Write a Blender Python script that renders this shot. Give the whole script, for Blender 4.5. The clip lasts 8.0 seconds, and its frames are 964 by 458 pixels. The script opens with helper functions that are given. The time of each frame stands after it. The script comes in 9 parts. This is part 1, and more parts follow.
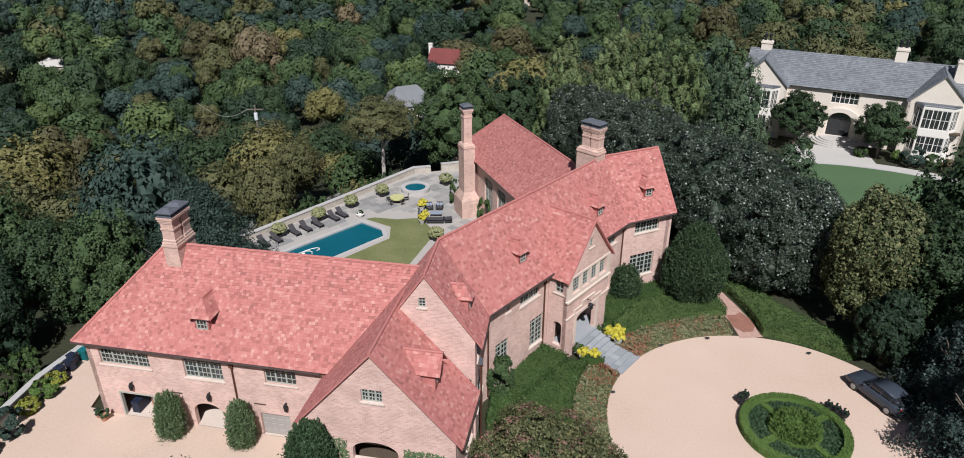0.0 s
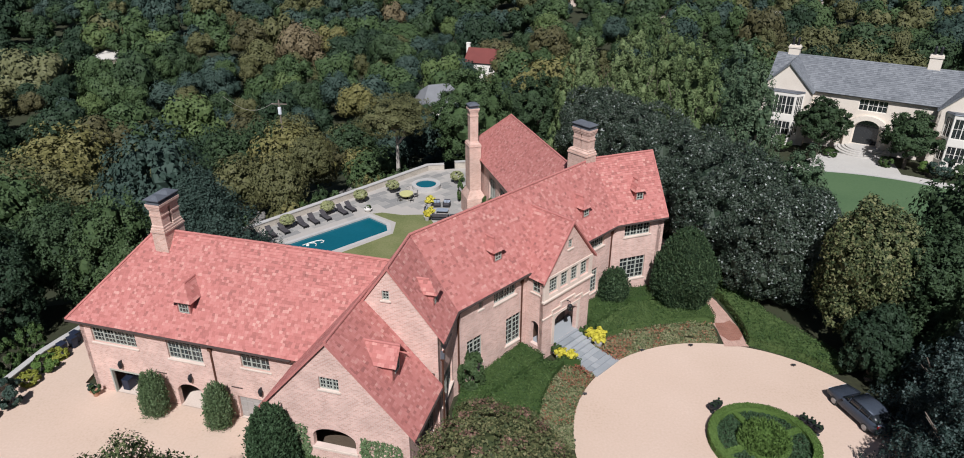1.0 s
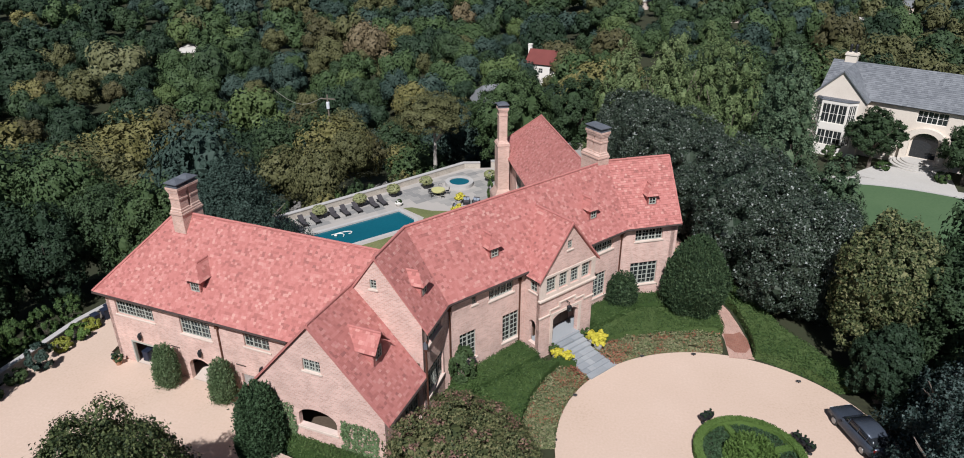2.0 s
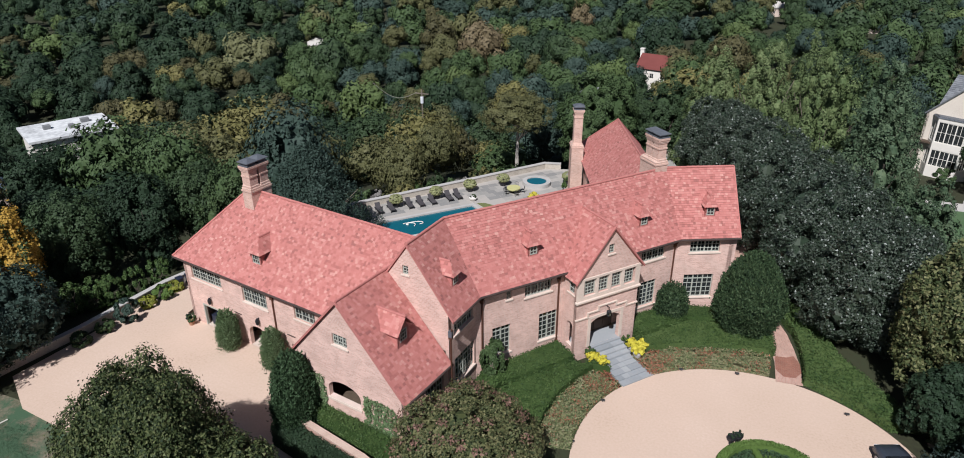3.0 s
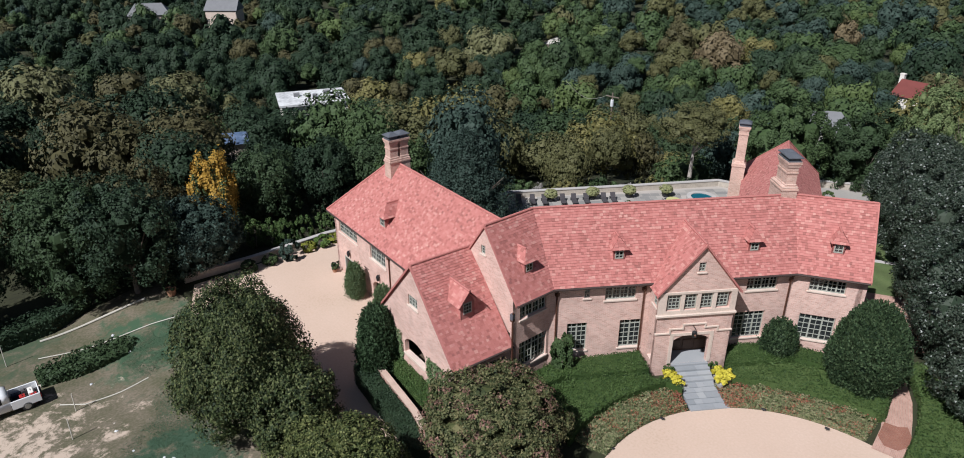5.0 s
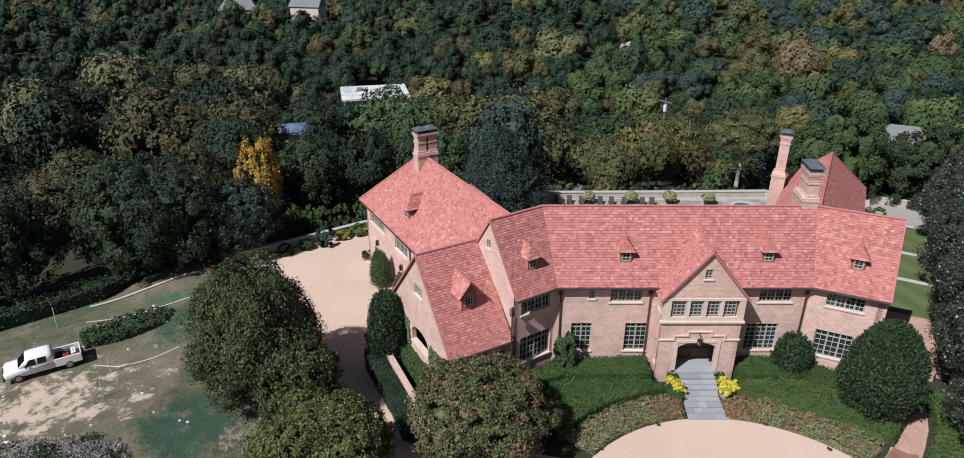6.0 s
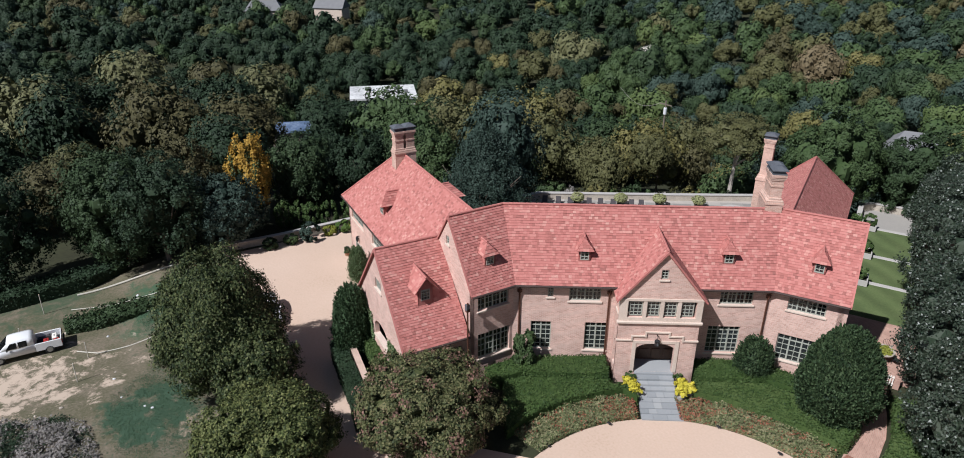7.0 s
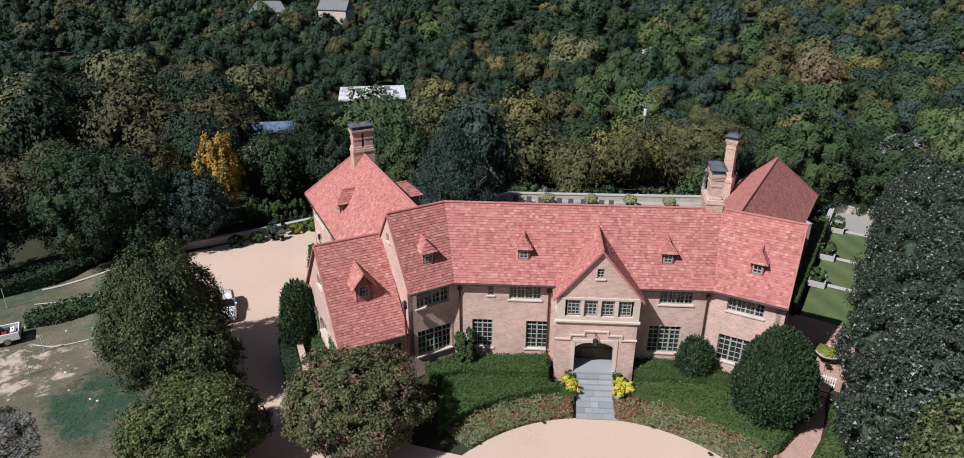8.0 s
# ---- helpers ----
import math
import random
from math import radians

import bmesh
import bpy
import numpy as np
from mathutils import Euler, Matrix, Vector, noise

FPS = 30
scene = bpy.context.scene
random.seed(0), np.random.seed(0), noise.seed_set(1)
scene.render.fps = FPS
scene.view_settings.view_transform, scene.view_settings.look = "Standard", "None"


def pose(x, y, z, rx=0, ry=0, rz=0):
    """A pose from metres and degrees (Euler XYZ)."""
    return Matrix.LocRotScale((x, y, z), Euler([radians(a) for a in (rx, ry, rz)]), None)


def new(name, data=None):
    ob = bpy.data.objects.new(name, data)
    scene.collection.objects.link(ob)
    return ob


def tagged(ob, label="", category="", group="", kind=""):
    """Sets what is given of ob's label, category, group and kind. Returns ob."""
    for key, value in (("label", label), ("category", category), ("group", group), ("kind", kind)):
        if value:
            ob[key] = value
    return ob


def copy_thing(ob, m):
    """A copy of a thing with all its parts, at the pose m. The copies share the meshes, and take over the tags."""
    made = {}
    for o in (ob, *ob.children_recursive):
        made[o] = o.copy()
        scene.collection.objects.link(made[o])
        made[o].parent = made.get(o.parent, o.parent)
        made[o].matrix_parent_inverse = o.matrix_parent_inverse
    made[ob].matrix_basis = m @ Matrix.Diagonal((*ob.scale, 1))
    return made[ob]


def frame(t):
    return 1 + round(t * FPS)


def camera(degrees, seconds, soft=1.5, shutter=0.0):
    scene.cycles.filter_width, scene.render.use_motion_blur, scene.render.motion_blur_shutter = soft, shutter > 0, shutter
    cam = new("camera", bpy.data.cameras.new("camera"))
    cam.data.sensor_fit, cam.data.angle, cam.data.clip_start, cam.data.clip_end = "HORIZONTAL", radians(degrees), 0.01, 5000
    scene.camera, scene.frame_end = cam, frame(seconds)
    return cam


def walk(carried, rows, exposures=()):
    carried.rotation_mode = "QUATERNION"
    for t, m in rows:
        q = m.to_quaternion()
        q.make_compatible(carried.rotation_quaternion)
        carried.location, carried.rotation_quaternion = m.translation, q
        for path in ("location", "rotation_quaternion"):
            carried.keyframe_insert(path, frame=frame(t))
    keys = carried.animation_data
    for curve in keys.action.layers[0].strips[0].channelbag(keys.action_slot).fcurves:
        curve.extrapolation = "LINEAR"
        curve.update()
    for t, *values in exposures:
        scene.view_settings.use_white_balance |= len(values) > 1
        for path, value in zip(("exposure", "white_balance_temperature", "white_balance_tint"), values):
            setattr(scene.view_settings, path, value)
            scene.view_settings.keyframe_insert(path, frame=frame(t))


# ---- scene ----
cam = camera(69.68, 8.0, soft=0.92)
# seconds, place, yaw, pitch, roll
PATH = [
    (0.0, -0.00, -0.00, 32.90, 0.00, -26.24, 0.08),
    (0.5, 2.52, -0.20, 32.95, 2.19, -26.27, 0.21),
    (1.0, 5.18, -0.37, 33.00, 4.49, -26.25, 0.10),
    (1.5, 7.81, -0.50, 33.00, 7.03, -26.19, 0.03),
    (3.0, 15.89, 0.09, 33.02, 21.53, -26.02, -0.21),
    (3.5, 18.51, 0.63, 32.94, 26.71, -25.88, -0.17),
    (4.0, 21.09, 1.44, 32.93, 32.20, -25.78, -0.18),
    (4.5, 23.64, 2.45, 32.95, 37.74, -25.72, -0.21),
    (5.0, 26.01, 3.60, 32.94, 42.87, -25.65, -0.13),
    (6.5, 31.93, 7.97, 32.81, 51.32, -25.44, 0.19),
    (7.0, 33.72, 9.86, 32.67, 52.22, -25.30, 0.16),
    (7.5, 35.50, 11.89, 32.58, 52.96, -25.20, 0.10),
    (8.0, 37.18, 13.93, 32.48, 53.38, -25.12, 0.12),
]
walk(cam, [(t, pose(x, y, z, 90 + p, 0, yaw) @ pose(0, 0, 0, 0, 0, r)) for t, x, y, z, yaw, p, r in PATH], exposures=[(0.0, 0.0, 5950, 10), (8.0, 0.0, 5950, 10)])

# ---------- light ----------
SUN_AZ, SUN_EL = radians(-87.0), radians(48.5)
to_sun = Vector((math.cos(SUN_EL) * math.cos(SUN_AZ), math.cos(SUN_EL) * math.sin(SUN_AZ), math.sin(SUN_EL)))
world = bpy.data.worlds.new("sky")
scene.world = world
world.use_nodes = True
wn = world.node_tree.nodes
sky = wn.new("ShaderNodeTexSky")
sky.sky_type = "NISHITA"
sky.sun_disc = False
sky.sun_elevation = SUN_EL
sky.sun_rotation = math.pi / 2 - SUN_AZ
sky.altitude = 200
sky.dust_density = 1.5
wn["Background"].inputs["Strength"].default_value = 0.041
world.node_tree.links.new(sky.outputs["Color"], wn["Background"].inputs["Color"])
sun = new("sun", bpy.data.lights.new("sun", "SUN"))
sun.data.energy, sun.data.angle, sun.data.color = 5.6, radians(0.55), (1.0, 0.96, 0.92)
sun.matrix_world = Matrix.Translation((0, -40, 90)) @ to_sun.to_track_quat("Z", "Y").to_matrix().to_4x4()
scene.view_settings.exposure = 0.0


# ---------- materials ----------
def material(name, colours, rough=0.8, scale=1.0, fine=12.0, bump=0.0, metal=0.0, island=0.0, objrand=0.0, spec=0.3, sub=None):
    """A surface whose colour wanders between the given ones by coarse and fine noise; island and objrand vary it piece by piece."""
    m = bpy.data.materials.new(name)
    m.use_nodes = True
    nt = m.node_tree
    b = nt.nodes["Principled BSDF"]
    b.inputs["Roughness"].default_value = rough
    b.inputs["Metallic"].default_value = metal
    b.inputs["Specular IOR Level"].default_value = spec
    geo = nt.nodes.new("ShaderNodeNewGeometry")
    n1 = nt.nodes.new("ShaderNodeTexNoise")
    n1.inputs["Scale"].default_value, n1.inputs["Detail"].default_value = scale, 3.0
    n2 = nt.nodes.new("ShaderNodeTexNoise")
    n2.inputs["Scale"].default_value, n2.inputs["Detail"].default_value = fine, 4.0
    for n in (n1, n2):
        nt.links.new(geo.outputs["Position"], n.inputs["Vector"])
    add = nt.nodes.new("ShaderNodeMath")
    add.operation = "MULTIPLY_ADD"
    nt.links.new(n2.outputs["Fac"], add.inputs[0])
    add.inputs[1].default_value = 0.5
    half = nt.nodes.new("ShaderNodeMath")
    half.operation = "MULTIPLY"
    half.inputs[1].default_value = 0.5
    nt.links.new(n1.outputs["Fac"], half.inputs[0])
    nt.links.new(half.outputs[0], add.inputs[2])
    fac = add.outputs[0]
    weight = max(island, objrand)
    if weight > 0:
        mix = nt.nodes.new("ShaderNodeMix")
        mix.inputs[0].default_value = weight
        nt.links.new(fac, mix.inputs[2])
        if island > 0:
            nt.links.new(geo.outputs["Random Per Island"], mix.inputs[3])
        else:
            info = nt.nodes.new("ShaderNodeObjectInfo")
            nt.links.new(info.outputs["Random"], mix.inputs[3])
        fac = mix.outputs[0]
    ramp = nt.nodes.new("ShaderNodeValToRGB")
    el = ramp.color_ramp.elements
    lo, hi = (0.28, 0.72) if weight < 0.6 else (0.1, 0.9)
    while len(el) < len(colours):
        el.new(0.5)
    for i, c in enumerate(colours):
        el[i].position = lo + (hi - lo) * i / max(1, len(colours) - 1)
        el[i].color = (*c, 1)
    nt.links.new(fac, ramp.inputs[0])
    nt.links.new(ramp.outputs[0], b.inputs["Base Color"])
    if bump > 0:
        bp = nt.nodes.new("ShaderNodeBump")
        bp.inputs["Strength"].default_value = bump
        bp.inputs["Distance"].default_value = 0.02
        nt.links.new(n2.outputs["Fac"], bp.inputs["Height"])
        nt.links.new(bp.outputs[0], b.inputs["Normal"])
    if sub:
        b.inputs["Subsurface Weight"].default_value = sub
    return m


def brick_material(name, c1, c2, mortar, rough=0.9):
    """Coursed brickwork laid along the wall's own direction (object coordinates: x along the wall, z up)."""
    m = bpy.data.materials.new(name)
    m.use_nodes = True
    nt = m.node_tree
    b = nt.nodes["Principled BSDF"]
    b.inputs["Roughness"].default_value = rough
    b.inputs["Specular IOR Level"].default_value = 0.2
    uv = nt.nodes.new("ShaderNodeUVMap")
    br = nt.nodes.new("ShaderNodeTexBrick")
    br.inputs["Scale"].default_value = 1.0
    br.inputs["Brick Width"].default_value = 0.30
    br.inputs["Row Height"].default_value = 0.10
    br.inputs["Mortar Size"].default_value = 0.012
    br.inputs["Color1"].default_value = (*c1, 1)
    br.inputs["Color2"].default_value = (*c2, 1)
    br.inputs["Mortar"].default_value = (*mortar, 1)
    nt.links.new(uv.outputs[0], br.inputs["Vector"])
    geo = nt.nodes.new("ShaderNodeNewGeometry")
    n1 = nt.nodes.new("ShaderNodeTexNoise")
    n1.inputs["Scale"].default_value, n1.inputs["Detail"].default_value = 0.9, 5.0
    nt.links.new(geo.outputs["Position"], n1.inputs["Vector"])
    ramp = nt.nodes.new("ShaderNodeValToRGB")
    ramp.color_ramp.elements[0].position, ramp.color_ramp.elements[1].position = 0.3, 0.7
    ramp.color_ramp.elements[0].color, ramp.color_ramp.elements[1].color = (0.84, 0.82, 0.8, 1), (1.08, 1.06, 1.04, 1)
    nt.links.new(n1.outputs["Fac"], ramp.inputs[0])
    mul = nt.nodes.new("ShaderNodeMix")
    mul.data_type, mul.blend_type = "RGBA", "MULTIPLY"
    mul.inputs[0].default_value = 1.0
    nt.links.new(br.outputs["Color"], mul.inputs[6])
    nt.links.new(ramp.outputs[0], mul.inputs[7])
    nt.links.new(mul.outputs[2], b.inputs["Base Color"])
    bp = nt.nodes.new("ShaderNodeBump")
    bp.inputs["Strength"].default_value, bp.inputs["Distance"].default_value = 0.4, 0.01
    bp.invert = True
    nt.links.new(br.outputs["Fac"], bp.inputs["Height"])
    nt.links.new(bp.outputs[0], b.inputs["Normal"])
    return m


def glass_material(name, tint=(0.12, 0.135, 0.14)):
    m = bpy.data.materials.new(name)
    m.use_nodes = True
    b = m.node_tree.nodes["Principled BSDF"]
    b.inputs["Base Color"].default_value = (*tint, 1)
    b.inputs["Roughness"].default_value = 0.03
    b.inputs["Transmission Weight"].default_value = 0.85
    b.inputs["IOR"].default_value = 1.45
    return m


BRICK = brick_material("pale_pink_brick", (0.67, 0.452, 0.388), (0.52, 0.33, 0.278), (0.65, 0.522, 0.46))
CHIMNEY_BRICK = brick_material("chimney_brick", (0.60, 0.40, 0.33), (0.47, 0.295, 0.24), (0.60, 0.48, 0.41))
STONE = material("limestone", [(0.50, 0.40, 0.33), (0.60, 0.49, 0.41), (0.66, 0.55, 0.47)], 0.85, 0.8, 9, 0.2)
TILE = material("clay_roof_tile", [(0.235, 0.10, 0.086), (0.345, 0.126, 0.108), (0.403, 0.148, 0.128), (0.427, 0.161, 0.14), (0.445, 0.172, 0.15), (0.47, 0.20, 0.172), (0.54, 0.31, 0.258)], 0.85, 0.25, 7, 0.25, island=0.66)
UNDER = material("roof_boarding", [(0.28, 0.10, 0.085), (0.33, 0.12, 0.10)], 0.9, 1, 9)
RIDGE_TILE = material("ridge_tile", [(0.36, 0.135, 0.115), (0.425, 0.16, 0.14), (0.48, 0.205, 0.175)], 0.85, 1, 8, 0.2)
LEAD = material("lead_flashing", [(0.10, 0.105, 0.12), (0.16, 0.17, 0.19)], 0.5, 2, 15, metal=0.3)
COPPER = material("bronze_pipe", [(0.10, 0.045, 0.03), (0.15, 0.07, 0.045)], 0.55, 2, 15, metal=0.5)
GUTTER = material("dark_gutter", [(0.07, 0.05, 0.045), (0.11, 0.08, 0.07)], 0.5, 2, 15, metal=0.4)
FRAME = material("sage_window_paint", [(0.31, 0.315, 0.27), (0.38, 0.385, 0.335)], 0.6, 2, 20)
WHITE = material("white_paint", [(0.70, 0.66, 0.60), (0.78, 0.74, 0.68)], 0.6, 1.5, 12)
GLASS = glass_material("window_glass")
ROOM = material("room_wood", [(0.07, 0.05, 0.035), (0.11, 0.08, 0.055)], 0.9, 1, 8)
CURTAIN = material("curtain_cloth", [(0.34, 0.36, 0.37), (0.42, 0.44, 0.45)], 0.95, 2, 14)
DOORWOOD = material("dark_door_wood", [(0.06, 0.035, 0.025), (0.10, 0.06, 0.04)], 0.5, 3, 18, 0.2)
GARAGE_GREY = material("grey_garage_paint", [(0.30, 0.27, 0.25), (0.36, 0.33, 0.30)], 0.6, 2, 14)
GRAVEL = material("tan_gravel", [(0.46, 0.335, 0.25), (0.53, 0.395, 0.305), (0.56, 0.42, 0.33), (0.60, 0.46, 0.37)], 0.95, 0.16, 6, 0.3)
FLAG = material("bluestone_flag", [(0.20, 0.215, 0.225), (0.29, 0.30, 0.31), (0.35, 0.355, 0.355)], 0.8, 0.8, 8, 0.2, objrand=0.6)
PAVER = material("terrace_limestone", [(0.19, 0.185, 0.18), (0.28, 0.265, 0.245), (0.35, 0.325, 0.295), (0.42, 0.375, 0.335)], 0.85, 0.5, 5, 0.2, objrand=0.62)
PATH_BRICK = brick_material("path_brick", (0.50, 0.31, 0.25), (0.40, 0.235, 0.19), (0.45, 0.34, 0.28))
DARK_BRICK = brick_material("worn_red_brick", (0.30, 0.13, 0.09), (0.25, 0.10, 0.07), (0.3, 0.19, 0.15))
LAWN = material("mown_lawn", [(0.105, 0.12, 0.042), (0.15, 0.16, 0.062), (0.21, 0.20, 0.095)], 0.95, 0.45, 5, 0.3)
LAWN_TIER = material("garden_lawn", [(0.075, 0.105, 0.04), (0.10, 0.135, 0.05), (0.13, 0.16, 0.065)], 0.95, 0.5, 6, 0.3)
_nt = LAWN_TIER.node_tree
_wave = _nt.nodes.new("ShaderNodeTexWave")
_wave.inputs["Scale"].default_value, _wave.inputs["Distortion"].default_value = 0.13, 0.5
_geo = _nt.nodes.new("ShaderNodeNewGeometry")
_turn = _nt.nodes.new("ShaderNodeVectorRotate")
_turn.inputs["Angle"].default_value = radians(114)
_nt.links.new(_geo.outputs["Position"], _turn.inputs["Vector"])
_nt.links.new(_turn.outputs[0], _wave.inputs["Vector"])
_mul = _nt.nodes.new("ShaderNodeMix")
_mul.data_type, _mul.blend_type = "RGBA", "MULTIPLY"
_mul.inputs[0].default_value = 0.22
_base = _nt.nodes["Principled BSDF"].inputs["Base Color"]
_nt.links.new(_base.links[0].from_socket, _mul.inputs[6])
_nt.links.new(_wave.outputs["Color"], _mul.inputs[7])
_nt.links.new(_mul.outputs[2], _base)
LAWN2 = material("neighbour_lawn", [(0.055, 0.10, 0.045), (0.075, 0.125, 0.055), (0.09, 0.14, 0.065)], 0.95, 0.12, 4, 0.3)
SOIL = material("woodland_floor", [(0.022, 0.022, 0.012), (0.036, 0.038, 0.018), (0.034, 0.044, 0.02)], 0.95, 0.15, 2.5, 0.3)
ROUGH_GROUND = material("bare_lot_ground", [(0.055, 0.062, 0.034), (0.090, 0.088, 0.050), (0.125, 0.110, 0.072), (0.165, 0.138, 0.100), (0.22, 0.18, 0.135)], 0.95, 0.45, 5.0, 0.6)


def patch(mat, centre, near, far, rise, fall, colour, scale, edge):
    """A stain with a ragged edge about centre: it fills in towards near metres and breaks up towards far."""
    nt = mat.node_tree
    geo = nt.nodes.new("ShaderNodeNewGeometry")
    dist = nt.nodes.new("ShaderNodeVectorMath")
    dist.operation = "DISTANCE"
    dist.inputs[1].default_value = centre
    reach = nt.nodes.new("ShaderNodeMapRange")
    for k, v in (("From Min", near), ("From Max", far), ("To Min", rise), ("To Max", fall)):
        reach.inputs[k].default_value = v
    worn = nt.nodes.new("ShaderNodeTexNoise")
    for k, v in (("Scale", scale), ("Detail", 9.0), ("Roughness", 0.74), ("Distortion", 0.25)):
        worn.inputs[k].default_value = v
    total = nt.nodes.new("ShaderNodeMath")
    step = nt.nodes.new("ShaderNodeValToRGB")
    step.color_ramp.elements[0].position, step.color_ramp.elements[1].position = 0.56 - edge, 0.56 + edge
    mix = nt.nodes.new("ShaderNodeMix")
    mix.data_type = "RGBA"
    mix.inputs[7].default_value = (*colour, 1)
    base = nt.nodes["Principled BSDF"].inputs["Base Color"]
    for a, c in ((geo.outputs["Position"], dist.inputs[0]), (geo.outputs["Position"], worn.inputs["Vector"]), (dist.outputs["Value"], reach.inputs["Value"]), (worn.outputs["Fac"], total.inputs[0]), (reach.outputs[0], total.inputs[1]), (total.outputs[0], step.inputs[0]), (step.outputs[0], mix.inputs[0]), (base.links[0].from_socket, mix.inputs[6]), (mix.outputs[2], base)):
        nt.links.new(a, c)


# green grass at two corners of the lot, and worn bare earth in its middle
patch(ROUGH_GROUND, (-30.0, 21.5, -2.5), 3.0, 9.0, 0.12, -0.16, (0.050, 0.092, 0.050), 0.6, 0.07)
patch(ROUGH_GROUND, (-13.5, 15.5, -2.0), 2.5, 6.0, 0.14, -0.2, (0.043, 0.080, 0.048), 0.8, 0.06)
patch(ROUGH_GROUND, (-38.0, 11.0, -3.0), 3.0, 9.0, 0.06, -0.16, (0.058, 0.082, 0.046), 0.5, 0.08)
patch(ROUGH_GROUND, (-24.5, 8.5, -3.2), 2.0, 12.0, 0.085, -0.16, (0.47, 0.375, 0.295), 0.6, 0.045)
patch(ROUGH_GROUND, (-10.5, 18.0, -2.0), 0.5, 3.5, 0.08, -0.16, (0.30, 0.235, 0.175), 0.9, 0.04)
WATER = material("pool_water", [(0.006, 0.085, 0.115), (0.008, 0.105, 0.14)], 0.08, 0.3, 3, spec=0.5)
BARK = material("grey_bark", [(0.12, 0.095, 0.075), (0.22, 0.18, 0.15)], 0.9, 2, 10, 0.5)
IRON = material("black_iron", [(0.02, 0.02, 0.022), (0.04, 0.04, 0.043)], 0.5, 3, 20, metal=0.4)


def leaves(name, colours, rough=0.68, spec=0.22, island=0.18):
    # blue raised in every leaf colour, a stand-in for haze over the woods
    colours = [(1.05 * r, g, 1.2 * b) for r, g, b in colours]
    return material(name, colours, rough, 0.09, 0.9, island=island, spec=spec)


